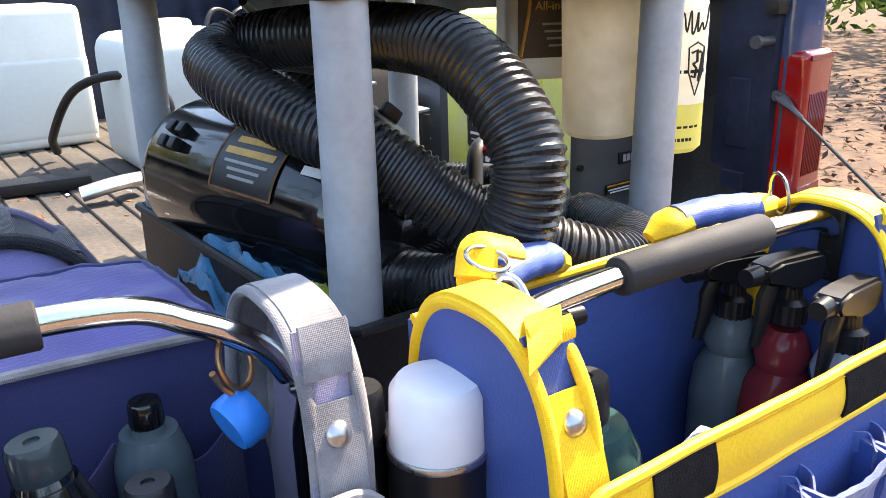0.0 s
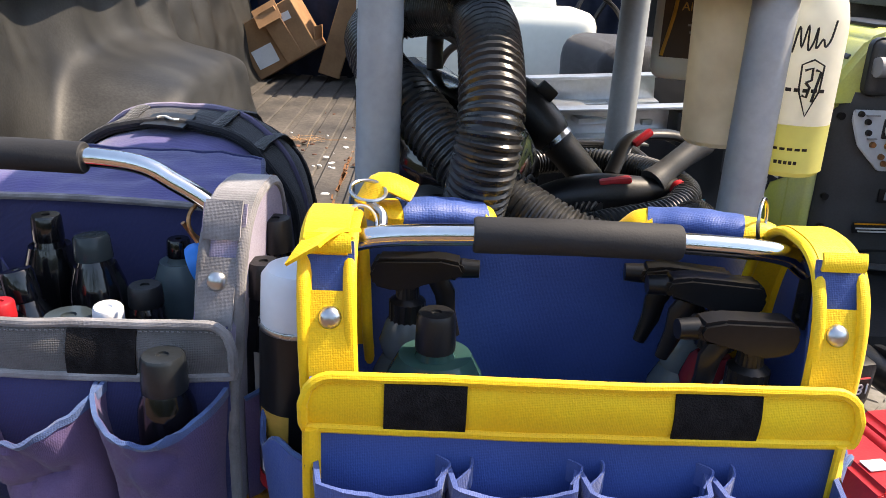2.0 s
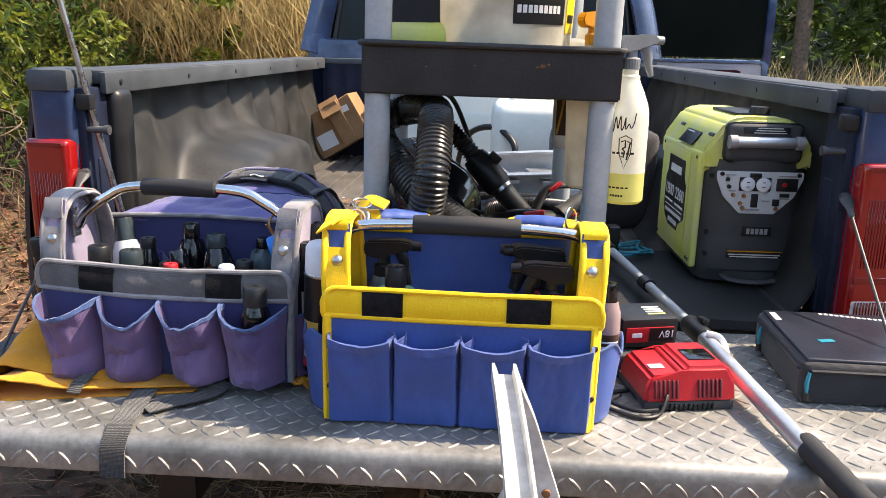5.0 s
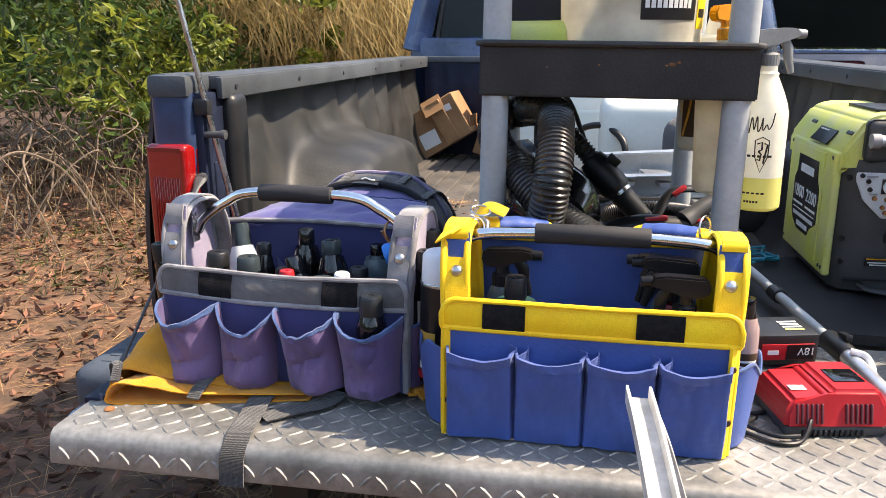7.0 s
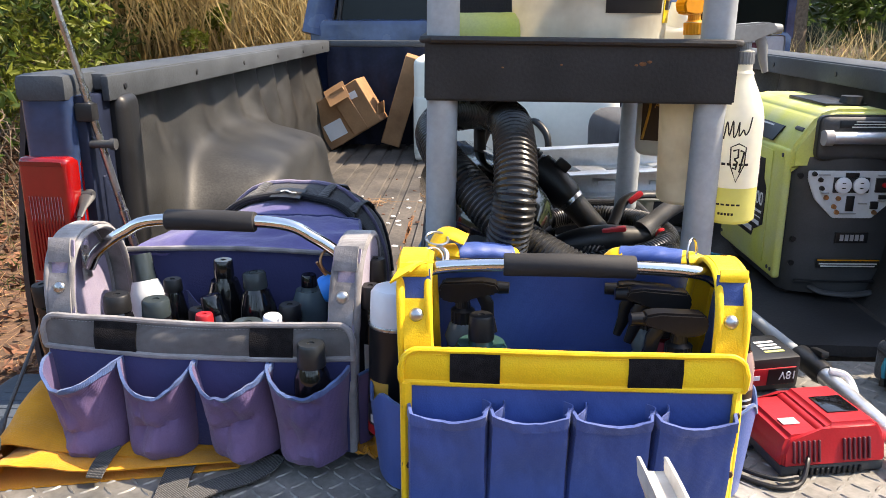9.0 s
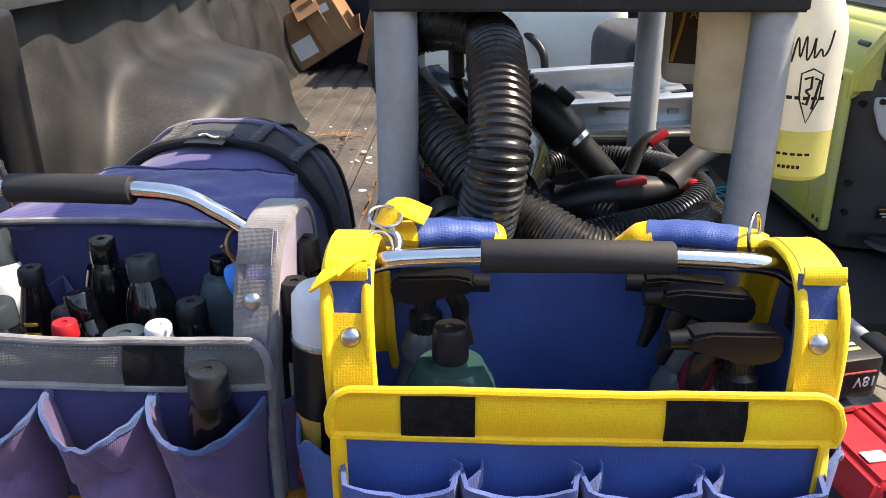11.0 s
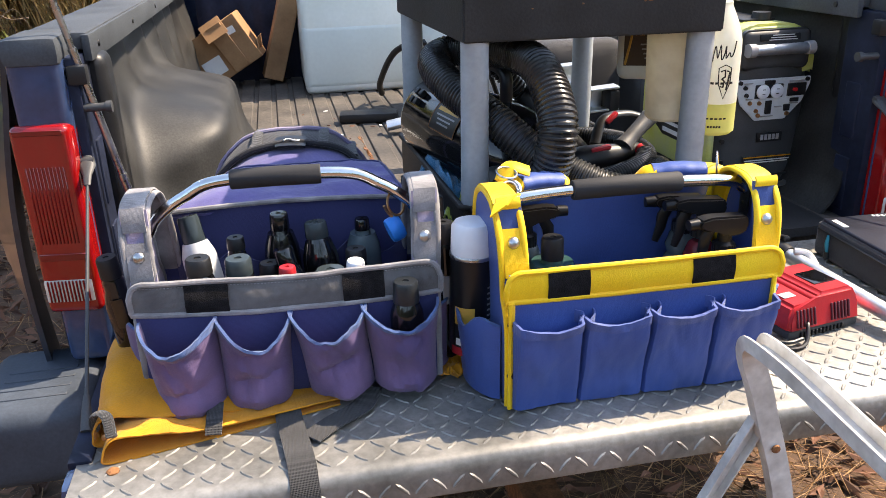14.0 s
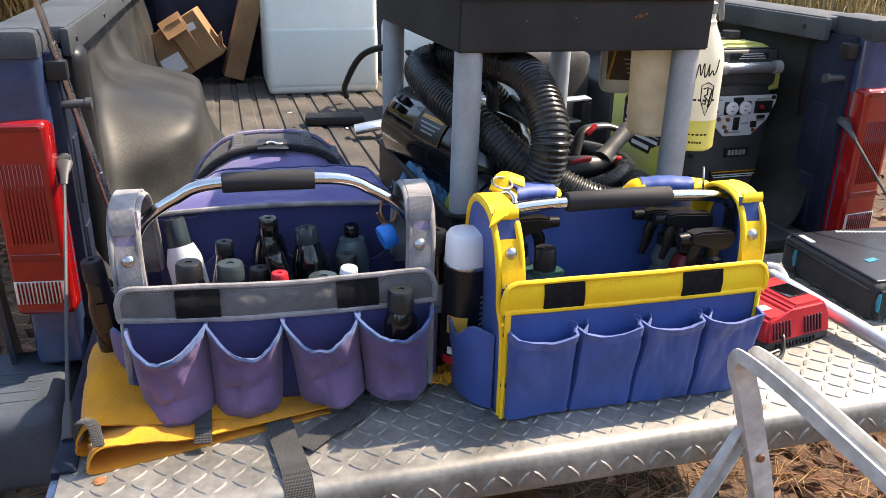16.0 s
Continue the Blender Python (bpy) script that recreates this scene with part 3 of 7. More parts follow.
def side(s):
    XS = XC + s * 0.041   # middle of this half, out from the truck's middle
    def wall(u, v):
        y = 0.60 + 2.49 * u
        k = v * 1.0
        z = BED - 0.01 + 0.50 * k
        hump = 0.225 / (1 + math.exp((abs(y - 1.56) - 0.46) * 26)) / (1 + math.exp((z - 1.03 + 0.09 * min(1.5, abs(y - 1.56) / 0.46) ** 4) * 80))
        wave = 0.025 * math.sin(y * 21 + 2 * math.sin(y * 3)) * min(1, max(0, (z - 0.95) * 5)) * (0.4 + 0.6 * abs(math.sin(y * 2.2)))
        wave += 0.008 * fbm(y * 3, z * 4, s)
        foot = 0.05 * math.exp(-(z - BED) * 22)
        return (XS + s * (0.815 + 0.045 / (1 + math.exp(-(z - 1.08) * 22)) - hump - foot - wave - 0.02 * (1 - v)), y, z)
    b = bmesh.new()
    sheet(b, wall, 160, 64, 0.006)
    tp("bed_side", b, liner_m, "faded black plastic side liner moulded over the wheel housing")
    b = bmesh.new()
    box(b, (XS + s * 0.842, 1.855, 1.266), (0.128, 2.45, 0.034), 0.010)
    box(b, (XS + s * 0.782, 1.855, 1.253), (0.016, 2.46, 0.05), 0.005)
    rail = tp("rail_cap", b, cap_m, "grey-black plastic rail cap")
    for k in range(6):
        b = bmesh.new()
        cyl(b, (XS + s * 0.776, 0.70 + 0.44 * k, 1.253), (XS + s * 0.771, 0.70 + 0.44 * k, 1.253), 0.008, 0.006, 10)
        tp("rivet", b, black_m, "", rail)
    # outer skin, curved over the wheel
    def skin(u, v):
        y = 0.56 + 2.66 * u
        z = 0.50 + 0.755 * v
        out = 0.905 + 0.02 * math.sin(math.pi * min(1, v * 1.15)) + 0.36 * bump((y - 1.5) / 0.60) * (1 - v ** 5)
        if v < 0.6 and abs(y - 1.55) < 0.42:
            z = max(z, 0.36 + math.sqrt(max(0, 0.42 ** 2 - (y - 1.55) ** 2)) * 1.0)
        return (XS + s * out, y, min(z, 1.255))
    b = bmesh.new()
    sheet(b, skin, 60, 24, 0.01)
    tp("side_panel", b, panel_dust_m, "dusty dark blue painted bed side")
    # rear corner: post, jamb with pressed recesses, cap
    b = bmesh.new()
    box(b, (XS + s * 0.857, 0.600, 0.955), (0.096, 0.15, 0.62), 0.022, seg=4)
    tp("corner_post", b, paint_m, "painted rear corner post")
    b = bmesh.new()
    box(b, (XS + s * 0.857, 0.595, 1.262), (0.099, 0.155, 0.052), 0.016)
    tp("corner_cap", b, cap_m, "grey plastic corner cap")
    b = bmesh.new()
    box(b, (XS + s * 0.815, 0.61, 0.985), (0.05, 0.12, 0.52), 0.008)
    jamb = tp("jamb", b, jamb_m, "dark blue tailgate jamb")
    for z in (0.845, 1.02):
        b = bmesh.new()
        box(b, (XS + s * 0.7905, 0.615, z), (0.008, 0.05, 0.13), 0.0039, seg=3)
        tp("pressing", b, jamb_m, "", jamb)
    b = bmesh.new()
    lx = 0.785 if s < 0 else 0.845
    box(b, (XS + s * lx, 0.70, 0.99), (0.05, 0.09, 0.50), 0.03, seg=4)
    tp("liner_edge", b, black_m, "rounded black end of the liner", jamb)
    b = bmesh.new()
    cyl(b, (XS + s * 0.80, 0.56, 1.153), (XS + s * 0.745, 0.56, 1.153), 0.008, 0.008, 14)
    cyl(b, (XS + s * 0.752, 0.56, 1.153), (XS + s * 0.742, 0.56, 1.153), 0.011, 0.011, 14)
    tp("striker_pin", b, gen_m, "worn steel latch striker", jamb)
    b = bmesh.new()
    box(b, (XS + s * 0.79, 0.555, 1.215), (0.035, 0.03, 0.035), 0.006)
    tp("latch_bracket", b, black_m, "", jamb)
    # tail lamp
    z0, z1 = 0.765, 1.135
    b = bmesh.new()
    LR = Matrix.Translation((XS + s * 0.815, 0.505, 0)) @ turn(0, 0, 7 * s).to_4x4()
    box(b, (s * 0.052, 0.055, (z0 + z1) / 2), (0.106, 0.12, z1 - z0), 0.016, seg=4)
    b.transform(LR)
    lamp = tp("tail_lamp", b, lamp_red_m, "red tail lamp with a clear reversing strip")
    b = bmesh.new()
    for k in range(12):
        box(b, (s * 0.055 - 0.037 + 0.0067 * k, -0.008, z0 + 0.048), (0.0035, 0.003, 0.044), 0.001, seg=1)
    for k in range(11):
        box(b, (s * 0.052 - 0.033 + 0.0066 * k, -0.0055, z0 + 0.22), (0.0028, 0.003, 0.15), 0.001, seg=1)
    for z, h in ((z1 - 0.012, 0.010), (z0 + 0.118, 0.014)):
        box(b, (s * 0.052, -0.0055, z), (0.088, 0.003, h), 0.001, seg=1)
    b.transform(LR)
    tp("lens_rib", b, lens_dark_m, "fine upright ribs of the lens", lamp)
    b = bmesh.new()
    box(b, (s * 0.055, 0.006, z0 + 0.048), (0.092, 0.025, 0.048), 0.005)
    b.transform(LR)
    tp("reversing_lens", b, lamp_clear_m, "clear ribbed reversing lens", lamp)
    # steel cable that holds the tailgate
    b = bmesh.new()
    a, e = Vector((XS + s * 0.80, 0.54, 1.057)), Vector((XS + s * 0.769, 0.085, 0.757))
    q = spline([a, a.lerp(e, 0.5) + Vector((0, 0, -0.004)), e], 10)
    tube(b, q, 0.0032, 8)
    cable = tp("tailgate_cable", b, gen_m, "taut steel tailgate cable")
    b = bmesh.new()
    d = (e - a).normalized()
    tube(b, [a - d * 0.012, a + d * 0.01, a + d * 0.035, a + d * 0.06], [0.008, 0.016, 0.008, 0.006], 12, flat=0.5)
    cyl(b, a - Vector((s * 0.012, 0, 0)), a + Vector((s * 0.02, 0, 0)), 0.008)
    tp("cable_eye", b, gen_m, "crimped steel eye on its stud", cable)
    b = bmesh.new()
    tube(b, [e - d * 0.06, e - d * 0.03, e], [0.005, 0.008, 0.009], 10, flat=0.6)
    tp("cable_end", b, gen_m, "crimped end fitting", cable)
    # bumper end and wheel
    b = bmesh.new()
    box(b, (XS + s * 0.955, 0.50, 0.555), (0.23, 0.28, 0.17), 0.045, seg=4)
    tp("bumper_pad", b, pad_m, "grey plastic bumper step pad")
    for k in range(4):
        b = bmesh.new()
        box(b, (XS + s * 0.955, 0.42 + 0.035 * k, 0.6405), (0.13, 0.012, 0.003), 0.001, seg=1)
        tp("tread_bar", b, pad_m)
    b = bmesh.new()
    m = Matrix.Translation((XS + s * 0.80, 1.55, 0.36)) @ turn(0, 90).to_4x4()
    lathe(b, [(0.20, -0.11), (0.33, -0.115), (0.36, -0.09), (0.365, 0), (0.36, 0.09), (0.33, 0.115), (0.20, 0.11)], m, 40)
    for k in range(36):
        w = m @ turn(0, 0, 10 * k).to_4x4()
        box(b, w @ Vector((0.365, 0, 0.04 * (-1) ** k)), (0.016, 0.03, 0.09), 0.003, rot=w.to_3x3(), seg=1)
    wheel = tp("wheel", b, rubber_m, "black treaded tyre")
    b = bmesh.new()
    lathe(b, [(0.04, -0.09), (0.205, -0.105), (0.205, 0.105), (0.04, 0.09)], m, 30)
    tp("rim", b, steel_m, "steel wheel rim", wheel)


side(-1)
side(1)

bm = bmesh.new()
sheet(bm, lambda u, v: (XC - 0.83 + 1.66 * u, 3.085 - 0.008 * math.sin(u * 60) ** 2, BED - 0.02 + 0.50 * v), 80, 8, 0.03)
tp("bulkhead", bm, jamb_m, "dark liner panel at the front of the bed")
bm = bmesh.new()
box(bm, (XC, 3.12, 1.265), (1.78, 0.09, 0.03), 0.01)
tp("front_rail", bm, cap_m, "plastic cap over the front of the bed")
bm = bmesh.new()
box(bm, (XC, 0.42, 0.56), (1.60, 0.20, 0.13), 0.03)
bumper = tp("rear_bumper", bm, black_m, "dark rear bumper beam under the tailgate")
bm = bmesh.new()
box(bm, (0.10, 0.10, 0.44), (0.075, 0.55, 0.075), 0.006)
box(bm, (0.10, -0.165, 0.44), (0.10, 0.03, 0.10), 0.008)
tp("hitch_receiver", bm, rust_m, "rusty tow hitch receiver", bumper)
bm = bmesh.new()
box(bm, (-0.02, 0.33, 0.60), (0.10, 0.02, 0.06), 0.012)
box(bm, (-0.02, 0.318, 0.60), (0.07, 0.02, 0.035), 0.006)
tp("plate_lamp", bm, trim_grey_m, "small grey lamp fitting", bumper)
bm = bmesh.new()
for x in (-0.35, 0.65):
    box(bm, (x, 2.4, 0.5), (0.08, 4.4, 0.12), 0.01)
for y in (0.7, 1.55, 2.5, 3.8):
    box(bm, (XC, y, 0.5), (1.1, 0.09, 0.09), 0.01)
tp("chassis", bm, black_m, "dark chassis rails")

# cab: back panel with pillars round the rear window, roof, open door
bm = bmesh.new()
box(bm, (XC, 3.19, 0.93), (1.86, 0.06, 0.90), 0.03)
box(bm, (XC, 4.1, 0.80), (1.86, 1.8, 0.70), 0.06)
box(bm, (XC, 5.5, 0.78), (1.80, 1.25, 0.62), 0.12, seg=4)
cab = tp("cab", bm, paint_m, "dark blue cab")
for s in (-1, 1):
    bm = bmesh.new()
    tube(bm, spline([Vector((XC + s * 0.90, 3.19, 1.30)), Vector((XC + s * 0.845, 3.24, 1.56)), Vector((XC + s * 0.77, 3.30, 1.84))], 6), 0.085, 12, flat=0.5)
    tp("pillar", bm, paint_m, "blue rear pillar", cab)
    bm = bmesh.new()
    tube(bm, spline([Vector((XC + s * 0.90, 4.4, 1.30)), Vector((XC + s * 0.845, 4.4, 1.56)), Vector((XC + s * 0.77, 4.3, 1.84))], 6), 0.05, 12)
    tp("pillar", bm, paint_m, "blue door pillar", cab)
bm = bmesh.new()
box(bm, (XC, 3.85, 1.87), (1.60, 1.25, 0.10), 0.045, seg=4)
tp("roof", bm, paint_m, "dark blue roof", cab)
bm = bmesh.new()
m = Matrix.Translation((XC, 3.22, 1.335)) @ turn(-9).to_4x4()
o = [(-0.79, 0.03), (-0.755, 0.0), (0.755, 0.0), (0.79, 0.03), (0.735, 0.44), (0.70, 0.47), (-0.70, 0.47), (-0.735, 0.44)]
prism(bm, o, 0.012, m)
win = tp("rear_window", bm, glass_m, "dark tinted rear window", cab)
bm = bmesh.new()
tube(bm, [m @ Vector((x, -0.004, z)) for x, z in o], 0.014, 8, closed=True)
tp("window_seal", bm, black_m, "black rubber window seal", win)
for s in (-1, 1):
    bm = bmesh.new()
    sheet(bm, lambda u, v: (XC + s * (0.90 - 0.13 * v), 3.25 + 1.1 * u, 1.33 + 0.5 * v), 4, 4, 0.008)
    tp("side_window", bm, glass_m, "dark side window", cab)
bm = bmesh.new()
sheet(bm, lambda u, v: (XC - 0.77 + 1.54 * u, 4.95 - 0.5 * v, 1.2 + 0.62 * v), 6, 4, 0.008)
tp("windscreen", bm, glass_m, "windscreen", cab)
bm = bmesh.new()
box(bm, (1.62, 4.23, 0.98), (0.80, 0.06, 0.66), 0.03)
box(bm, (2.00, 4.23, 1.56), (0.055, 0.05, 0.60), 0.02)
box(bm, (1.60, 4.23, 1.86), (0.82, 0.05, 0.05), 0.02)
door = tp("open_door", bm, paint_m, "blue cab door standing open", cab)
bm = bmesh.new()
box(bm, (1.62, 4.19, 1.02), (0.70, 0.03, 0.54), 0.03)
tp("door_panel", bm, trim_grey_m, "grey inner door panel", door)
bm = bmesh.new()
box(bm, (1.56, 4.172, 1.19), (0.54, 0.02, 0.11), 0.03)
tp("door_insert", bm, maroon_m, "maroon insert", door)
bm = bmesh.new()
box(bm, (1.60, 4.23, 1.58), (0.76, 0.008, 0.52), 0.0)
tp("door_glass", bm, glass_m, "dark door window", door)


# ---- utility cart standing in the bed, and what it carries ----
CART = Matrix.Translation((0.003, 0.301, BED + 0.002)) @ turn(0, 0.7, 2.2).to_4x4()
cart = thing("utility_cart", "black plastic utility cart with round grey posts", "cart", CART)
CW, CD = 0.482, 0.585


def tray(z, depth, label):
    b = bmesh.new()
    w = 0.006
    loops = []
    for i, k in ((0.0, -depth), (0.0, 0.0), (0.008, 0.0), (0.008, 0.008 - depth)):
        loops.append([b.verts.new((x, y, z + k)) for x, y in ((i, i), (CW - i, i), (CW - i, CD - i), (i, CD - i))])
    for lo, hi in zip(loops, loops[1:]):
        for k in range(4):
            b.faces.new((lo[k], lo[(k + 1) % 4], hi[(k + 1) % 4], hi[k]))
    b.faces.new(loops[0][::-1])
    b.faces.new(loops[-1])
    bmesh.ops.bevel(b, geom=[e for e in b.edges], offset=0.003, segments=2, affect="EDGES")
    t = part("tray", b, tray_m, cart, label)
    b = bmesh.new()
    q = [(0, 0), (CW, 0), (CW, CD), (0, CD)]
    tube(b, [Vector((x, y, z)) for x, y in ((0.01, -0.003), (CW - 0.01, -0.003), (CW + 0.003, 0.01), (CW + 0.003, CD - 0.01), (CW - 0.01, CD + 0.003), (0.01, CD + 0.003), (-0.003, CD - 0.01), (-0.003, 0.01))], 0.006, 8, closed=True)
    part("rim", b, tray_m, t, "rolled rim")
    return t


shelf = tray(0.585, 0.092, "scuffed black plastic middle tray")
low = tray(0.205, 0.095, "black plastic bottom tray")
for x, y in ((0.028, 0.028), (CW - 0.028, 0.028), (0.028, CD - 0.028), (CW - 0.028, CD - 0.028)):
    for z0, z1 in ((0.112, 0.495), (0.580, 1.16)):
        b = bmesh.new()
        cyl(b, (x, y, z0), (x, y, z1), 0.0255, 0.0245, 28)
        part("post", b, post_m, cart, "smooth grey plastic post")
    b = bmesh.new()
    lathe(b, [(0.012, -0.018), (0.048, -0.018), (0.052, -0.010), (0.052, 0.010), (0.048, 0.018), (0.012, 0.018)], Matrix.Translation((x - 0.02, y, 0.058)) @ turn(90, 0, 80).to_4x4(), 26)
    wh = part("caster_wheel", b, rubber_m, cart, "black rubber caster wheel")
    b = bmesh.new()
    box(b, (x, y, 0.095), (0.05, 0.045, 0.03), 0.006)
    for k in (-1, 1):
        box(b, (x - 0.012, y + k * 0.024, 0.078), (0.04, 0.004, 0.06), 0.0015, rot=turn(0, 20, 0))
    part("fork", b, steel_m, wh, "steel caster fork")
rng = np.random.default_rng(9)
for k, (x, z, r) in enumerate(((0.335, 0.553, 0.006), (0.345, 0.556, 0.004), (0.325, 0.551, 0.003), (0.12, 0.545, 0.002), (0.21, 0.55, 0.0025))):
    b = bmesh.new()
    lathe(b, [(r, 0), (r * 0.6, 0.0008), (0.0003, 0.001)], Matrix.Translation((x, -0.0005, z)) @ UP, 7, squash=0.6)
    part("rust_spot", b, rust_m, shelf)

# dryer body lying in the bottom tray
blower = thing("car_dryer", "black cylinder blower dryer lying in the cart's bottom tray", "dryer", Matrix.Translation((0.05, 0.84, T + 0.29)))
P0, P1 = Vector((0.062, 0.80, T + 0.282)), Vector((0.155, 0.42, T + 0.268))
ax = (P1 - P0).normalized()
BQ = Matrix.Translation(P0) @ ax.to_track_quat("Z", "Y").to_matrix().to_4x4()
L = (P1 - P0).length
b = bmesh.new()
lathe(b, [(0.03, -0.018), (0.080, -0.016), (0.096, -0.004), (0.100, 0.01), (0.100, L - 0.06), (0.093, L - 0.03), (0.07, L), (0.05, L + 0.03)], BQ, 48)
body = part("body", b, gloss_m, blower, "glossy black rounded body", local=False)

def on_body(z, ang, lift=0.0):
    """A pose on the blower's skin: z along it, ang round it, x along the body and y round it."""
    a = radians(ang)
    up = Vector((0, 0, 1))
    side_v = ax.cross(up).normalized()
    top = side_v.cross(ax).normalized()
    n = (math.cos(a) * top + math.sin(a) * side_v).normalized()
    y = n.cross(ax)
    m = Matrix((ax, y, n)).transposed().to_4x4()
    return Matrix.Translation(P0 + ax * z + n * (0.1005 + lift)) @ m


def skin_patch(z0, z1, a0, a1, lift, material, name, label, parent):
    b = bmesh.new()
    sheet(b, lambda u, v: on_body(z0 + (z1 - z0) * u, a0 + (a1 - a0) * v, lift).translation, 2, 10, 0.0006)
    return part(name, b, material, parent, label, local=False)


lab = skin_patch(0.155, 0.270, 22, 74, 0.0012, decal_m, "label", "dark label with gold emblem", body)
for u0, u1, a0, a1, mm in ((0.23, 0.30, 36, 41, gold_m), (0.22, 0.31, 45, 50, gold_m), (0.25, 0.28, 28, 34, orange_m), (0.225, 0.305, 54, 56, grey_print_m), (0.235, 0.295, 59, 61, grey_print_m), (0.24, 0.29, 64, 66, grey_print_m)):
    skin_patch(u0 - 0.053, u1 - 0.053, a0, a1, 0.002, mm, "print_bar", "", lab)
for a0, a1, z0, z1 in ((21, 22.5, 0.26, 0.375), (73.5, 75, 0.26, 0.375), (22, 74, 0.259, 0.262), (22, 74, 0.373, 0.376)):
    skin_patch(z0 - 0.105, z1 - 0.105, a0, a1, 0.0018, rust_m, "label_border", "", lab)
for k, (z, w) in enumerate(((0.305, 0.046), (0.305, 0.042))):
    skin_patch(z, z + w, 34 + 12 * k, 40 + 12 * k, 0.0015, print_m, "print_bar", "", body)
for k in range(4):
    b = bmesh.new()
    m = on_body(0.045 + 0.022 * (k % 2), 42 + 12 * (k // 2), 0.004)
    box(b, (0, 0, 0), (0.014, 0.016, 0.014), 0.003)
    b.transform(m)
    part("switch", b, black_m, body, "black rocker switch", local=False)
b = bmesh.new()
h0, h1 = on_body(0.12, -4, 0.0).translation, on_body(0.30, -4, 0.0).translation
tube(b, spline([h0, h0 + Vector((0, 0, 0.045)), h0.lerp(h1, 0.2) + Vector((0, 0, 0.062)), h0.lerp(h1, 0.8) + Vector((0, 0, 0.062)), h1 + Vector((0, 0, 0.045)), h1], 8), 0.013, 12)
part("carry_handle", b, black_m, body, "black carrying handle", local=False)

# dryer hose: one long coil over the blower
b = bmesh.new()
ribbed(b, [(0.444, 0.442, 0.968), (0.369, 0.297, 0.990), (0.263, 0.229, 1.006), (0.152, 0.290, 1.055), (0.075, 0.360, 1.122), (0.033, 0.440, 1.152), (0.011, 0.525, 1.180), (0.020, 0.602, 1.198), (0.066, 0.612, 1.212), (0.106, 0.535, 1.222), (0.139, 0.430, 1.224), (0.149, 0.310, 1.210), (0.150, 0.222, 1.136), (0.137, 0.236, 1.043), (0.126, 0.295, 0.995), (0.103, 0.365, 0.985)], 0.0325)
dh = thing("dryer_hose", "black corrugated hose coiled over the dryer", "hose", Matrix.Translation((0.1, 0.4, T + 0.2)))
part("coil", b, hose_m, dh, local=False)
b = bmesh.new()
tube(b, [Vector((0.103, 0.36, T + 0.235)), Vector((0.098, 0.40, T + 0.236)), Vector((0.094, 0.425, T + 0.237))], [0.038, 0.038, 0.034], 22)
part("end_cuff", b, black_m, dh, "smooth black end cuff", local=False)
b = bmesh.new()
ribbed(b, [(0.190, 0.365, 0.962), (0.254, 0.383, 0.968), (0.322, 0.415, 0.972), (0.405, 0.458, 0.976), (0.452, 0.515, 0.984), (0.458, 0.590, 0.985), (0.435, 0.690, 0.980), (0.365, 0.755, 0.975), (0.270, 0.745, 0.972), (0.215, 0.660, 0.965), (0.245, 0.560, 0.960), (0.330, 0.500, 0.955)], 0.021, 0.0075, 0.0024, 14)
single("vacuum_hose", b, hose_m, "thinner black corrugated vacuum hose coiled in the tray", "hose")
nz = thing("dryer_nozzle", "black nozzle with cuff and steel clamp on the hose", "nozzle", Matrix.Translation((0.284, 0.649, T + 0.287)))
b = bmesh.new()
ribbed(b, [(0.12, 0.66, T + 0.45), (0.15, 0.655, T + 0.425), (0.20, 0.65, T + 0.375), (0.225, 0.65, T + 0.345)], 0.020, 0.0085, 0.0035, 14)
part("hose_end", b, hose_m, nz, "", local=False)
a, e = Vector((0.215, 0.65, T + 0.355)), Vector((0.35, 0.61, T + 0.215))
b = bmesh.new()
tube(b, [a, a.lerp(e, 0.08), a.lerp(e, 0.4), a.lerp(e, 0.46), a.lerp(e, 0.5), a.lerp(e, 0.9), e], [0.028, 0.032, 0.033, 0.030, 0.025, 0.023, 0.018], 20)
part("cuff", b, black_m, nz, "black rubber cuff", local=False)
b = bmesh.new()
tube(b, [a.lerp(e, 0.46), a.lerp(e, 0.52)], 0.0275, 20)
part("hose_clamp", b, steel_m, nz, "steel band clamp", local=False)
b = bmesh.new()
box(b, a.lerp(e, 0.2) + Vector((0.022, -0.01, 0.03)), (0.03, 0.014, 0.02), 0.004, rot=turn(0, 40, 0))
part("clip", b, black_m, nz, "", local=False)

wand = thing("hand_vacuum", "black and grey hand vacuum with red buttons lying in the tray", "vacuum", Matrix.Translation((0.378, 0.562, T + 0.216)))
a, e = Vector((0.238, 0.532, T + 0.211)), Vector((0.448, 0.547, T + 0.241))
b = bmesh.new()
tube(b, spline([a, a.lerp(e, 0.35) + Vector((0, 0, 0.004)), a.lerp(e, 0.7), e], 6), [0.014 + 0.017 * math.sin(math.pi * min(1, 0.15 + k / 19)) for k in range(19)], 18)
part("body", b, black_m, wand, "", local=False)
b = bmesh.new()
tube(b, spline([Vector((0.413, 0.547, T + 0.246)), Vector((0.448, 0.567, T + 0.271)), Vector((0.503, 0.602, T + 0.301))], 6), [0.022, 0.021, 0.019, 0.018, 0.017, 0.017, 0.017, 0.017, 0.017, 0.018, 0.019, 0.02, 0.016], 16)
part("grip", b, gen_m, wand, "grey moulded grip", local=False)
b = bmesh.new()
box(b, (0.353, 0.527, T + 0.252), (0.048, 0.016, 0.010), 0.0045, rot=turn(0, -6, 8))
part("button", b, red_m, wand, "red button", local=False)
b = bmesh.new()
cyl(b, (0.445, 0.532, T + 0.243), (0.450, 0.514, T + 0.242), 0.013, 0.011)
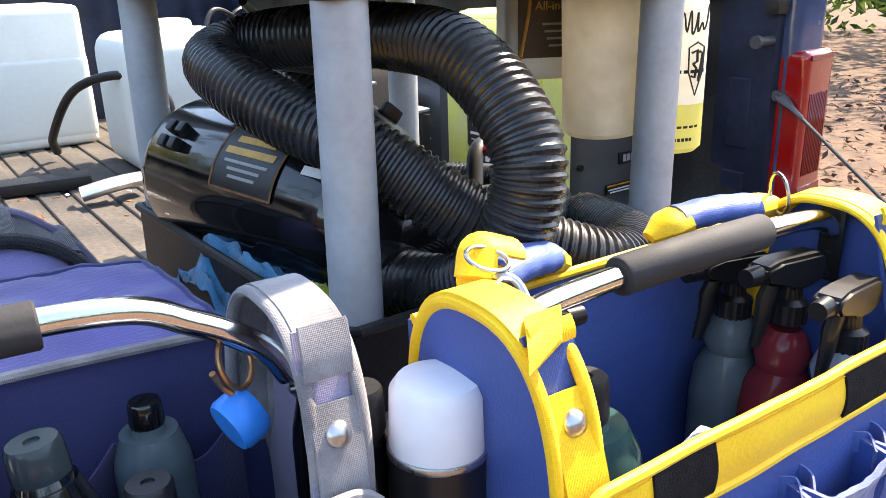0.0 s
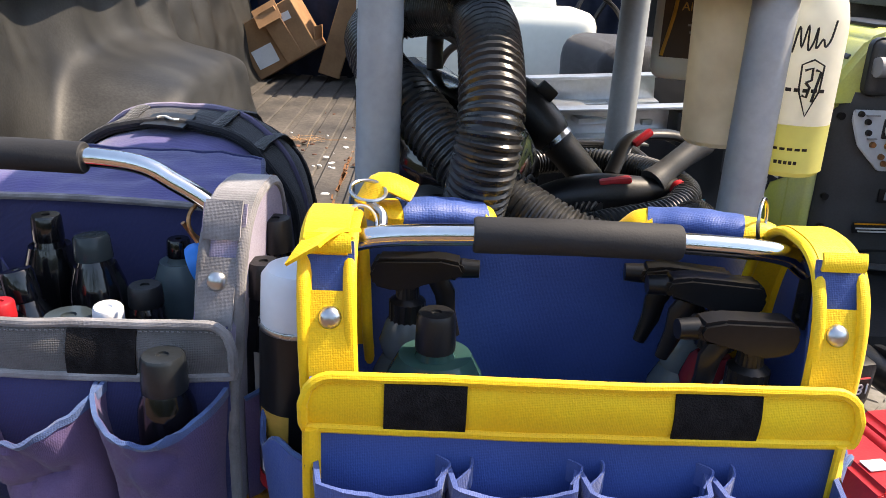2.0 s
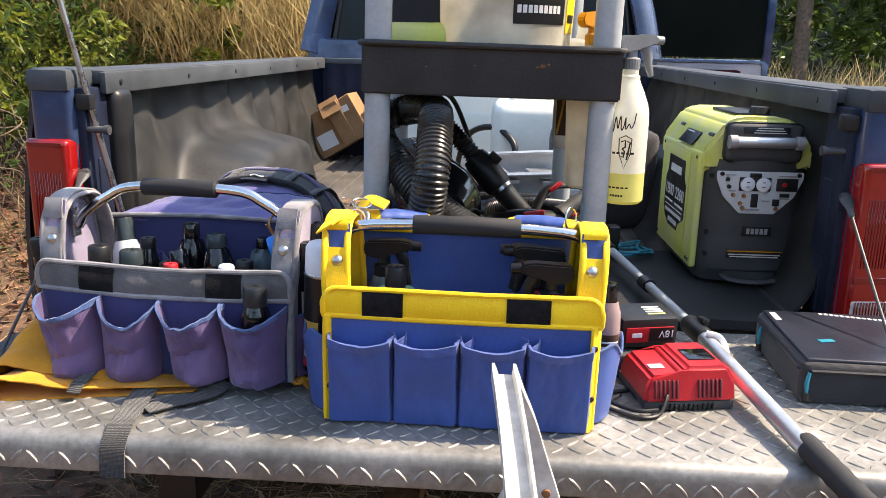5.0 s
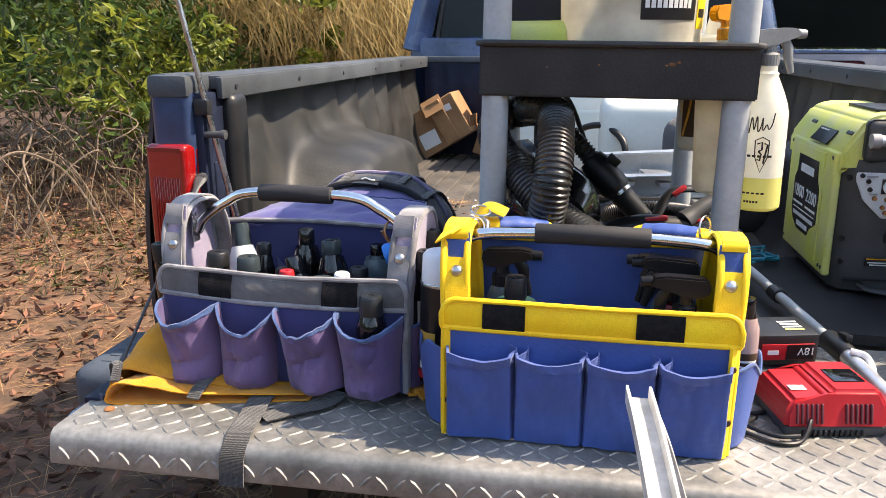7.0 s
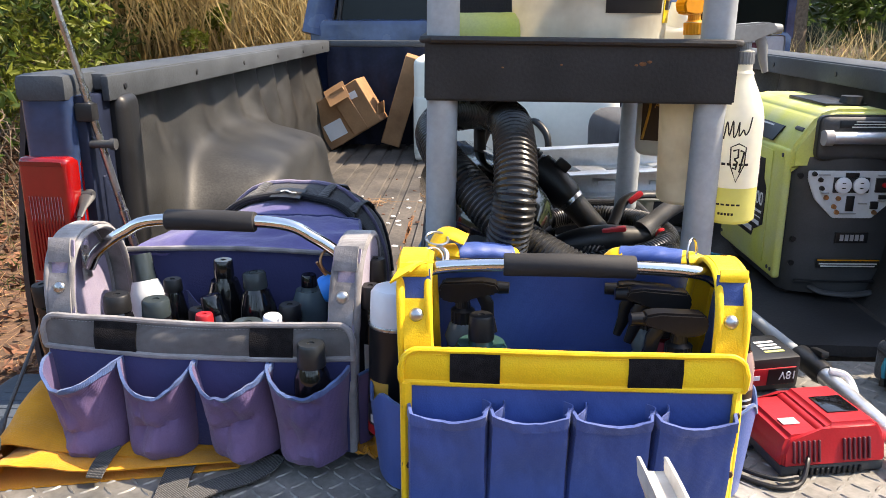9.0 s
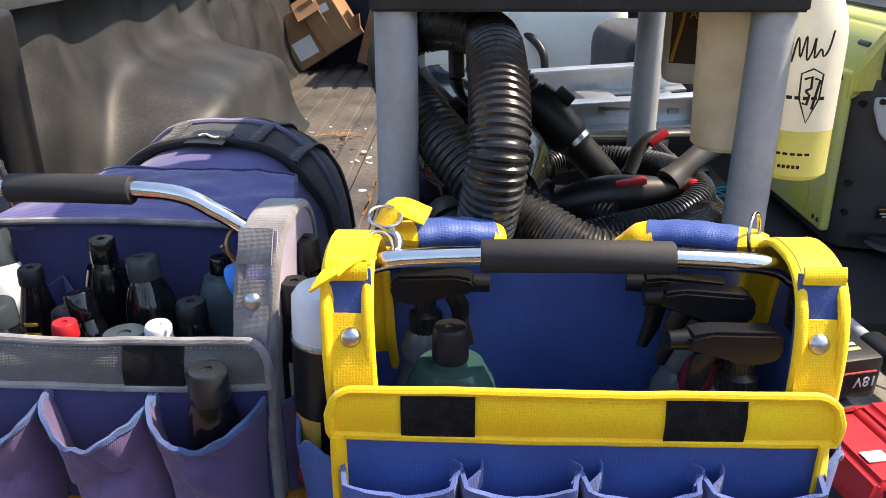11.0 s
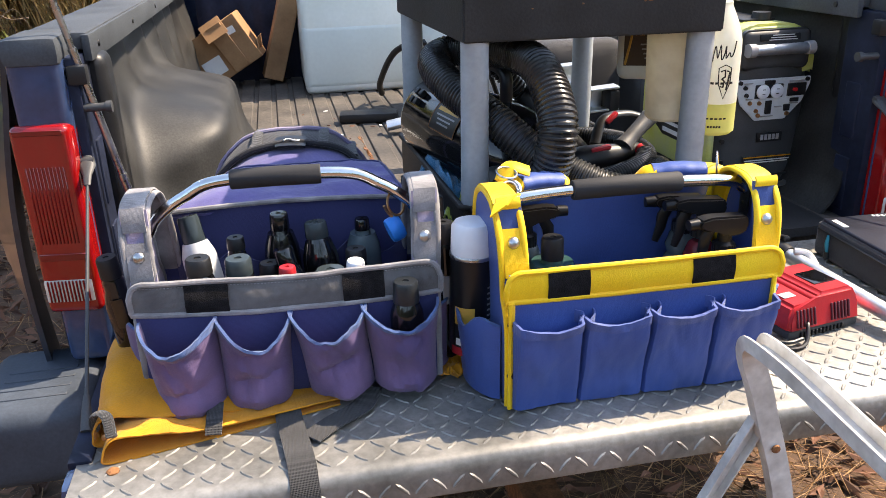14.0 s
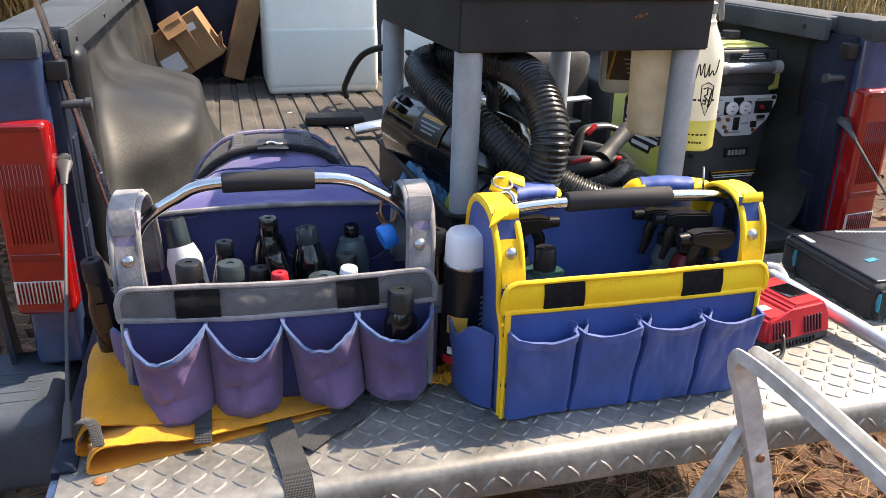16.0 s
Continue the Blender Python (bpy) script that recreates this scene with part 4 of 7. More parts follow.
part("button", b, red_m, wand, "round red cap", local=False)
b = bmesh.new()
tube(b, spline([Vector((0.358, 0.572, T + 0.251)), Vector((0.388, 0.602, T + 0.296)), Vector((0.448, 0.622, T + 0.301)), Vector((0.488, 0.617, T + 0.291))], 6), 0.012, 12, flat=0.6)
part("bail", b, black_m, wand, "", local=False)
b = bmesh.new()
box(b, (0.403, 0.592, T + 0.301), (0.034, 0.012, 0.010), 0.004, rot=turn(0, -35, 20))
part("nozzle_tip", b, red_m, wand, "dusty red tip", local=False)


def crumple(c, sx, sy, h, seed, material, name, label):
    def f(u, v):
        x, y = (u - 0.5), (v - 0.5)
        r = 1 + 0.22 * fbm(u * 3, v * 3, seed)
        return (c[0] + sx * x * r, c[1] + sy * y * r, c[2] + h * (1 - 2.2 * (x * x + y * y)) * (0.75 + 0.5 * fbm(u * 4, v * 4, seed + 5)) + 0.010 * fbm(u * 14, v * 14, seed))
    b = bmesh.new()
    sheet(b, f, 40, 40, 0.003)
    return single(name, b, material, label, "towel")


crumple((0.030, 0.61, BED + 0.125), 0.10, 0.34, 0.105, 2.0, bluetowel_m, "blue_towel", "crumpled blue microfibre towel in the bottom tray")
crumple((0.048, 0.40, BED + 0.125), 0.11, 0.14, 0.095, 7.0, limetowel_m, "lime_towel", "crumpled lime green microfibre towel in the bottom tray")

# bucket, bag and sprayers on the middle tray
SH = BED + 0.585 - 0.084
bucket = thing("bucket", "milky white plastic bucket with a black sticker", "bucket", Matrix.Translation((0.272, 0.47, SH)))
b = bmesh.new()
lathe(b, [(0.125, 0), (0.130, 0.004), (0.147, 0.36), (0.153, 0.362), (0.153, 0.372), (0.142, 0.372), (0.125, 0.012)], None, 56)
part("shell", b, milky_m, bucket, "milky translucent shell")


def wrap(r, a0, a1, z0, z1, material, name, parent, label="", grow=0.047):
    b = bmesh.new()
    sheet(b, lambda u, v: ((r + grow * (z0 + (z1 - z0) * v)) * math.sin(radians(a0 + (a1 - a0) * u)), -(r + grow * (z0 + (z1 - z0) * v)) * math.cos(radians(a0 + (a1 - a0) * u)), z0 + (z1 - z0) * v), 16, 4, 0.0006)
    return part(name, b, material, parent, label)


st = wrap(0.1312, 6, 54, 0.125, 0.205, decal_m, "sticker", bucket, "black web-address sticker with white bars")
for a0, a1, z in ((9, 50, 0.178), (9, 49, 0.145)):
    for k in range(9):
        w = (a1 - a0) / 9
        wrap(0.1320, a0 + k * w, a0 + (k + 0.72) * w, z, z + 0.014, print_m, "print_bar", st)
st = wrap(0.1310, -4, 56, 0.215, 0.33, decal_m, "round_sticker", bucket, "black sticker with looping yellow lines")
for k in range(3):
    b = bmesh.new()
    pts = []
    for i in range(40):
        a = 2 * math.pi * i / 40
        th = radians(26 + (24 - 6 * k) * math.cos(a + 0.4 * k))
        z = 0.262 + (0.042 - 0.010 * k) * math.sin(a)
        r = 0.1325 + 0.047 * z
        pts.append(Vector((r * math.sin(th), -r * math.cos(th), z)))
    tube(b, pts, 0.0016, 6, closed=True)
    part("emblem_line", b, lime_m, st, "thin yellow loop")
st = wrap(0.1312, 58, 76, 0.11, 0.33, mat("yellow_sticker", (0.75, 0.55, 0.02), 0.4, var=0.1), "side_sticker", bucket, "yellow sticker with black marks")
for k in range(4):
    wrap(0.1320, 60, 72 - 3 * (k % 2), 0.13 + 0.045 * k, 0.145 + 0.045 * k, decal_m, "print_bar", st)
bag = thing("dark_bag", "black fabric tool bag with lime trim on the tray", "bag", Matrix.Translation((0.10, 0.52, SH)))
b = bmesh.new()
box(b, (0, 0, 0.17), (0.14, 0.22, 0.30), 0.045, seg=4)
for v in b.verts:
    v.co += Vector((0.012 * fbm(v.co.y * 12, v.co.z * 12), 0.012 * fbm(v.co.x * 12, v.co.z * 12, 4), 0))
part("body", b, packblack_m, bag)
b = bmesh.new()
box(b, (0.004, -0.01, 0.065), (0.158, 0.23, 0.125), 0.03, seg=3)
part("base", b, lime_m, bag, "lime green base")
b = bmesh.new()
tube(b, spline([Vector((-0.05, -0.11, 0.20)), Vector((-0.075, -0.115, 0.25)), Vector((-0.06, -0.11, 0.32))], 6), 0.010, 10)
part("strap_loop", b, packblack_m, bag)


def spray_head(m, body_m, trig_m, parent, scale=1.0, lever=True):
    """A trigger sprayer: collar, head with nozzle, trigger. Points along its own -y... nozzle forward is +x."""
    s = scale
    b = bmesh.new()
    lathe(b, [(0.014 * s, 0), (0.0170 * s, 0.002 * s), (0.0170 * s, 0.020 * s), (0.011 * s, 0.024 * s), (0.010 * s, 0.036 * s)], m, 40, flute=0.06)
    part("collar", b, body_m, parent, "ribbed collar")
    b = bmesh.new()
    o = [(-0.030, 0.036), (-0.034, 0.050), (-0.028, 0.062), (0.030, 0.066), (0.048, 0.063), (0.052, 0.055), (0.046, 0.047), (0.012, 0.043), (0.010, 0.034), (-0.012, 0.032)]
    prism(b, [(x * s, z * s) for x, z in o], 0.024 * s, m @ Matrix.Translation((0, -0.012 * s, 0)))
    bmesh.ops.bevel(b, geom=b.edges[:], offset=0.003 * s, segments=2, affect="EDGES")
    head = part("head", b, body_m, parent, "moulded sprayer head")
    b = bmesh.new()
    cyl(b, m @ Vector((0.048 * s, 0, 0.055 * s)), m @ Vector((0.064 * s, 0, 0.055 * s)), 0.009 * s, 0.008 * s, 12)
    part("nozzle", b, body_m, head)
    b = bmesh.new()
    tube(b, [m @ (Vector(q) * s) for q in ((0.026, 0, 0.044), (0.034, 0, 0.030), (0.036, 0, 0.012), (0.044, 0, -0.012))], [0.0065 * s, 0.007 * s, 0.006 * s, 0.004 * s], 10, flat=1.4)
    part("trigger", b, trig_m, head, "finger trigger")


def spray_bottle(name, label, m, fill, shell_m, liquid_m, head_m, trig_m, r=0.041, h=0.205, yaw=0):
    t = thing(name, label, "bottle", m, "sprayer bottles on the cart")
    prof = [(0.0, 0), (r - 0.006, 0), (r, 0.006), (r, h * 0.58), (r * 0.98, h * 0.63), (r * 0.90, h * 0.69), (r * 0.70, h * 0.77), (r * 0.52, h * 0.83), (r * 0.44, h * 0.86), (r * 0.46, h * 0.875), (0.0155, h * 0.89), (0.0155, h)]
    top = h * fill
    if fill:
        prof = [(0.0, top), (r, top)] + [q for q in prof if q[1] > top]
    b = bmesh.new()
    lathe(b, [(max(p, 0.001), z) for p, z in prof], None, 36)
    part("shell", b, shell_m, t)
    if fill:
        b = bmesh.new()
        lathe(b, [(0.001, 0), (r - 0.006, 0), (r, 0.006), (r, top - 0.0005), (0.001, top - 0.0005)], None, 36)
        part("liquid", b, liquid_m, t, "yellow liquid")
    spray_head(Matrix.Translation((0, 0, h - 0.022)) @ turn(0, 0, yaw).to_4x4(), head_m, trig_m, t, 1.0)
    return t


# sprayers and jugs hooked on the cart's side
limeb = spray_bottle("spray_bottle", "clear spray bottle half full of yellow liquid with grey trigger", Matrix.Translation((0.514, 0.372, T + 0.313)), 0.22, clear_m, limeliquid_m, head_grey_m, head_grey_m, 0.0415, 0.276, 20)
for a0, a1, z, hh, mm in ((-42, 20, 0.118, 0.004, decal_m), (-40, -4, 0.036, 0.004, decal_m), (-46, 10, 0.052, 0.003, decal_m)):
    for k in range(5):
        w = (a1 - a0) / 5
        wrap(0.0419, a0 + k * w, a0 + (k + 0.7) * w, z - 0.02, z - 0.02 + hh, mm, "print_bar", limeb, grow=0)
b = bmesh.new()
tube(b, [Vector((0.0438 * math.sin(a), -0.0438 * math.cos(a), z)) for a, z in ((-0.42, 0.128), (-0.15, 0.134), (0.12, 0.128), (0.10, 0.100), (-0.15, 0.072), (-0.40, 0.100))], 0.0011, 6, closed=True)
part("shield_mark", b, decal_m, limeb, "black shield outline")
b = bmesh.new()
for q in (((-0.33, 0.122), (-0.15, 0.125), (-0.14, 0.112), (-0.27, 0.109)), ((-0.27, 0.109), (-0.16, 0.104), (-0.20, 0.093), (-0.31, 0.095)), ((-0.07, 0.123), (0.06, 0.121), (-0.06, 0.088))):
    tube(b, [Vector((0.044 * math.sin(a), -0.044 * math.cos(a), z)) for a, z in q], 0.0016, 6)
part("emblem", b, decal_m, limeb, "black emblem")
b = bmesh.new()
tube(b, spline([Vector((0.0438 * math.sin(a), -0.0438 * math.cos(a), z)) for a, z in ((-0.72, 0.140), (-0.62, 0.168), (-0.52, 0.146), (-0.42, 0.170), (-0.36, 0.144), (-0.26, 0.152), (-0.20, 0.168), (-0.18, 0.146), (-0.04, 0.156), (0.04, 0.148), (0.16, 0.156), (0.24, 0.176))], 5), 0.0011, 6)
part("script_mark", b, decal_m, limeb, "black script flourish")
wsp = spray_bottle("spray_bottle", "cloudy white spray bottle with dirty residue inside", Matrix.Translation((0.457, 0.43, T + 0.333)) @ turn(0, -2, 0).to_4x4(), 0.0, milky_m, milky_m, orange_m, orange_m, 0.050, 0.30, 30)
for k in range(5):
    wrap(0.0504, 30, 36, 0.03 + 0.02 * k, 0.034 + 0.02 * k, orange_m if k == 4 else decal_m, "print_bar", wsp, grow=0)
jug = thing("wax_jug", "white jug of wax with a brown and gold label", "jug", Matrix.Translation((0.45, 0.53, T + 0.395)) @ turn(0, 0, -25).to_4x4())
b = bmesh.new()
box(b, (0, 0, 0.115), (0.125, 0.075, 0.23), 0.022, seg=4)
cyl(b, (0, 0, 0.22), (0, 0, 0.27), 0.03, 0.02)
part("shell", b, tank_m, jug, "white plastic shell")
b = bmesh.new()
box(b, (0, -0.0378, 0.115), (0.098, 0.0012, 0.17), 0.0)
lab = part("label", b, brown_label_m, jug, "brown label with gold edge")
words("FAST WAX", 0.0165, Matrix.Translation((0.006, -0.0392, 0.112)) @ UP, gold_m, lab)
words("All-in-One", 0.0155, Matrix.Translation((0.006, -0.0392, 0.094)) @ UP, gold_m, lab)
b = bmesh.new()
tube(b, spline([Vector((-0.046, -0.0388, 0.032)), Vector((-0.034, -0.0388, 0.10)), Vector((-0.040, -0.0388, 0.15)), Vector((-0.022, -0.0388, 0.198))], 6), 0.0026, 6)
tube(b, spline([Vector((-0.03, -0.0388, 0.165)), Vector((0.0, -0.0388, 0.185)), Vector((0.02, -0.0388, 0.168)), Vector((0.046, -0.0388, 0.188))], 6), 0.0022, 6)
part("flourish", b, gold_m, lab, "gold curve")
for k in range(4):
    b = bmesh.new()
    box(b, (0.008, -0.0388, 0.072 - 0.009 * k), (0.05 - 0.006 * k, 0.0008, 0.0028))
    part("print_bar", b, grey_print_m, lab)

# ---- open tool totes on the tailgate ----
def tote(name, label, m, W, D, H, top, faded, body_m, web_m, pocket_m, edge_m, inner_m):
    t = thing(name, label, "tool bag", m, "totes on the tailgate")
    sag = 0.012 if faded else 0.003

    # base
    b = bmesh.new()
    box(b, (W / 2, D / 2, 0.006), (W - 0.004, D - 0.004, 0.012), 0.004)
    part("base", b, inner_m, t)

    # front wall: blue canvas, slightly bowed
    def front(u, v):
        x = W * u
        bow = sag * math.sin(math.pi * u) * math.sin(math.pi * v)
        return (x, -bow + 0.006 * fbm(u * 3, v * 3, W) * v * (1 if faded else 0.4), 0.004 + (H - 0.004) * v - (0.008 * math.sin(math.pi * u) if faded else 0.002 * math.sin(math.pi * u)) * v)
    b = bmesh.new()
    sheet(b, front, 24, 12, -0.004)
    wall = part("front_panel", b, body_m, t)

    # back wall
    b = bmesh.new()
    hb = H + (0.034 if faded else 0.052)
    sheet(b, lambda u, v: (W * u, D - 0.004 + 0.004 * fbm(u * 4, v * 3, 9), 0.004 + hb * v + (0.008 * math.sin(math.pi * u) * v if faded else 0)), 24, 12, 0.005)
    bk = part("back_panel", b, inner_m, t, "dark inside of the back panel")
    b = bmesh.new()
    tube(b, [Vector((W * k / 24, D - 0.006, 0.006 + hb + (0.008 * math.sin(math.pi * k / 24) if faded else 0))) for k in range(25)], 0.0045, 8)
    part("top_piping", b, edge_m, bk, "bound top edge")

    # web strip along the front's top with two hook-and-loop patches
    zt = H - 0.004
    wid = 0.050 if faded else 0.046

    def strip(u, v, lift=0.0):
        dx = min(u + 0.012, 1.012 - u) * W
        if dx < 0.024:   # rounded upper corners
            v0 = (0.024 - math.sqrt(max(0.0, 0.024 ** 2 - (0.024 - dx) ** 2))) / wid
            v = v0 + (1 - v0) * v
        p = front(u, (zt - wid * v) / H)
        return (p[0], p[1] - 0.0035 - lift - 0.004 * math.sin(math.pi * v), p[2] + 0.006)
    b = bmesh.new()
    sheet(b, lambda u, v: strip(-0.012 + 1.024 * u, v), 96, 8, -0.0035)
    fl = part("flap_strip", b, strip_m if faded else web_m, t, "wide webbing strip along the front rim")
    for u0, u1 in ((0.135, 0.285), (0.665, 0.825)) if not faded else ((0.165, 0.305), (0.68, 0.82)):
        b = bmesh.new()
        sheet(b, lambda u, v: strip(u0 + (u1 - u0) * u, 0.06 + 0.9 * v, 0.0022), 10, 8, -0.0022)
        part("velcro_patch", b, velcro_m, fl, "black hook-and-loop patch")
    b = bmesh.new()
    rim = [Vector(strip(-0.012 + 1.024 * k / 96, -0.02)) for k in range(97)]
    dn = [Vector(strip(1.012, v / 6)) for v in range(7)]
    bt = [Vector(strip(1.012 - 1.024 * k / 30, 1.0)) for k in range(31)]
    lf = [Vector(strip(-0.012, 1 - v / 6)) for v in range(7)]
    tube(b, rim + dn[1:] + bt[1:] + lf[1:-1], 0.0044 if not faded else 0.0046, 8, closed=True)
    part("binding", b, edge_m, fl, "stitched binding")

    # stitching along the strip
    b = bmesh.new()
    for k in range(90):
        for v in (0.10, 0.93):
            p = Vector(strip(0.006 + 0.988 * k / 89, v, 0.0012))
            box(b, p, (0.0026, 0.0008, 0.0008))
    part("stitches", b, edge_m, fl, "row of stitches", kind="stuff")

    # end panels: rounded tops, web borders, snap straps
    for s, x in ((-1, 0.0), (1, W)):
        o = []
        for k in range(33):
            a = math.pi * k / 32
            cs, sn = math.cos(a), math.sin(a)
            yy = D / 2 - (D * 0.42) * (abs(cs) ** 0.75) * (1 if cs > 0 else -1)
            o.append((yy, H * 0.80 + (top - H * 0.80) * (sn ** 0.7)))
        o = [(0.0, 0.004), (0.0, H * 0.6)] + o + [(D, H * 0.6), (D, 0.004)]
        mm = Matrix.Translation((x, 0, 0)) @ turn(0, 0, 90).to_4x4()
        b = bmesh.new()
        lean = 0.010 * s
        prism(b, o, 0.004, mm @ Matrix.Translation((0, -0.002, 0)))
        for v in b.verts:
            v.co.x += lean * max(0, v.co.z - H * 0.5) / (top - H * 0.5)
        end = part("end_panel", b, lilac_m if faded else body_m, t, "rounded end panel")
        # border webbing round the edge
        b = bmesh.new()
        line = [Vector((x + lean * max(0, z - H * 0.5) / (top - H * 0.5), y, z)) for y, z in o]
        tube(b, even(spline(line, 3), 0.006), 0.0065 if not faded else 0.006, 10, flat=0.75)
        part("border", b, edge_m if not faded else greyweb_m, end, "webbing border")
        # broad web band over the top
        b = bmesh.new()
        arch = [q for q in line if q.z > H * 0.55 and (q.y > D * 0.25 or q.z > top - 0.022)]
        arch = even(spline(arch, 3), 0.006)
        n = len(arch)

        def band(u, v):
            p = arch[min(n - 1, int(u * (n - 1)))]
            c = Vector((x, D / 2, H * 0.7))
            d = Vector((0, p.y - c.y, p.z - c.z)).normalized()
            return (p.x - s * (0.016 + 0.036 * (v - 0.5)), p.y + d.y * 0.005, p.z + d.z * 0.005)
        sheet(b, band, n - 1, 4, 0.003)
        part("top_band", b, web_m, end, "webbing over the rim")
        b = bmesh.new()
        inner = [Vector((q.x - s * 0.036, q.y, q.z)) for q in line if q.z > H * 0.55]
        tube(b, even(spline(inner, 3), 0.006), 0.0055, 10, flat=0.75)
        part("inner_border", b, edge_m if not faded else greyweb_m, end, "webbing border on the inner side")
        # flat strap with snap on the front slope
        q0, q1 = Vector((x - s * 0.018, 0.012, H * 0.80)), Vector((x - s * 0.010, 0.052, top * 0.96))
        b = bmesh.new()
        for k0, k1, wv, lf2 in ((0.22, 0.70, 0.034, 0.004), (0.82, 1.08, 0.034, 0.004)) if faded else ((0.24, 0.77, 0.036, 0.004), (1.0, 1.10, 0.036, 0.004)):
            sheet(b, lambda u, v: (q0.lerp(q1, k0 + (k1 - k0) * v) + Vector(((u - 0.5) * wv, -0.007 - lf2 - 0.002 * math.sin(math.pi * v), 0.004)))[:], 4, 8, -0.003)
        part("snap_strap", b, web_m, end, "short webbing strap")
        b = bmesh.new()
        sheet(b, lambda u, v: (q0.lerp(q1, 0.1 + 0.95 * v) + Vector(((u - 0.5) * 0.04, -0.006, 0.004)))[:], 4, 8, -0.003)
        part("facing", b, lilac_m if faded else blue_m, end, "canvas facing")
        b = bmesh.new()
        c = q0.lerp(q1, 0.55 if faded else 0.62) + Vector((0, -0.0135, 0.004))
        lathe(b, [(0.0095, 0), (0.0095, 0.002), (0.008, 0.005), (0.004, 0.007), (0.0005, 0.0075)], Matrix.Translation(c) @ turn(72).to_4x4(), 18)
        part("snap", b, steel_m, end, "domed steel snap")
        # steel bracket for the handle, inside
        b = bmesh.new()
        box(b, (x - s * 0.008, D / 2, top - 0.045), (0.003, 0.024, 0.075), 0.001)
        for z in (0.02, 0.045, 0.065):
            cyl(b, (x - s * 0.009, D / 2, top - 0.01 - z), (x - s * 0.013, D / 2, top - 0.01 - z), 0.004, 0.003, 10)
        part("bracket", b, steel_m if faded else black_m, end, "riveted handle bracket")
        # side pocket on the outside
        b = bmesh.new()
        ps = lambda u, v: (x + s * (0.006 + (0.05 if not faded else 0.035) * math.sin(math.pi * u) ** 0.6 * (0.75 + 0.25 * v)), 0.02 + (D - 0.04) * u, 0.004 + (H * 0.56) * v - 0.02 * v * math.sin(math.pi * u) * (1 if faded else 0.3) + 0.012 * v * math.sin(u * 14))
        sheet(b, ps, 24, 10, 0.003)
        sp = part("side_pocket", b, pocket_m, t, "gathered side pocket")
        b = bmesh.new()
        tube(b, [Vector(ps(u / 24, 1.0)) for u in range(25)], 0.0028, 6)
        part("pocket_edge", b, rim_m, sp)

    # front pockets
    n = 4
    for k in range(n):
        x0, x1 = W * (0.01 + 0.98 * k / n), W * (0.01 + 0.98 * (k + 1) / n)
        if faded:
            deep, dip, low, skew, lean = ((0.066, 0.024, 0.0, 0.10, 0.010), (0.058, 0.034, 0.004, -0.16, -0.004), (0.060, 0.030, 0.010, 0.06, 0.014), (0.064, 0.022, 0.010, -0.05, 0.004))[k]

            def pk(u, v, k=k, x0=x0, x1=x1, deep=deep, dip=dip, low=low, skew=skew, lean=lean):
                c = math.sin(math.pi * u)
                cu = math.sin(math.pi * min(1, max(0, u + skew * u * (1 - u) * 2)))
                d = 0.010 + deep * cu ** 0.55 * (0.66 + 0.34 * v) + 0.016 * fbm(u * 2.4, v * 2.2, k + 2) * c
                d -= (0.011 if k < 3 else 0.003) * c * math.exp(-((v - 0.20 - 0.22 * u - 0.05 * k) / 0.07) ** 2)
                d += 0.010 * c * math.exp(-((v - 0.10) / 0.10) ** 2)
                z = 0.002 + low * (1 - v) + 0.145 * v
                z -= dip * cu ** 1.1 * v ** 3 + 0.004 * fbm(u * 4, v, k + 7) * v ** 4
                w = 0.84 + 0.16 * v + 0.03 * math.sin(5 * v + k)
                x0, x1 = x0 + lean * (1 - v), x1 + lean * (1 - v)
                fold = 0.0
                return ((x0 + x1) / 2 + (x1 - x0) * (u - 0.5) * (w + 0.1 * c), -d - fold * c, z)
        else:
            def pk(u, v, k=k, x0=x0, x1=x1):
                c = min(1, 26 * u, 26 * (1 - u))
                d = 0.004 + 0.031 * c * (0.28 + 0.72 * v) + 0.006 * fbm(u * 2, v * 2, k)
                z = 0.003 + 0.147 * v - 0.010 * v ** 2 * math.sin(math.pi * u)
                return (x0 + 0.0022 + (x1 - x0 - 0.0044) * u + 0.005 * c * (0.5 - u) * v, -d, z)
        b = bmesh.new()
        sheet(b, pk, 52, 16, -0.003)
        po = part("pocket", b, pocket_m, t, "open front pocket")
        b = bmesh.new()
        sheet(b, lambda u, v: Vector(pk(u, (0.93 if faded else 0.905) + (0.075 if faded else 0.10) * v)) + Vector((0, -0.0012, 0.0005)), 52, 3, -0.0042)
        part("hem", b, rim_m if faded else hem_m, po, "folded blue hem")
        if not faded and k < 3:
            b = bmesh.new()
            g = [Vector(pk(1.0, v)) for v in (0.02, 0.4, 0.8, 1.0)]
            e = [Vector((x1 + 0.004, -0.004, q.z)) for q in g]
            pts = [Vector((x1 - 0.008, -0.028, 0.149)), Vector((x1 + 0.003, -0.014, 0.156)), Vector((x1 - 0.008, -0.004, 0.158)), Vector((x1 + 0.016, -0.004, 0.158)), Vector((x1 + 0.018, -0.016, 0.155)), Vector((x1 + 0.006, -0.027, 0.149))]
            line = spline(pts, 6)
            sheet(b, lambda u, v: line[min(len(line) - 1, int(u * (len(line) - 1)))] * 1.0 - Vector((0, 0, 0.02 * (1 - v))), len(line) - 1, 2, 0.0018)
            part("pleat", b, hem_m, po, "pleated pocket fold")

    # tubular handle
    hz = top - 0.008
    yy = D / 2
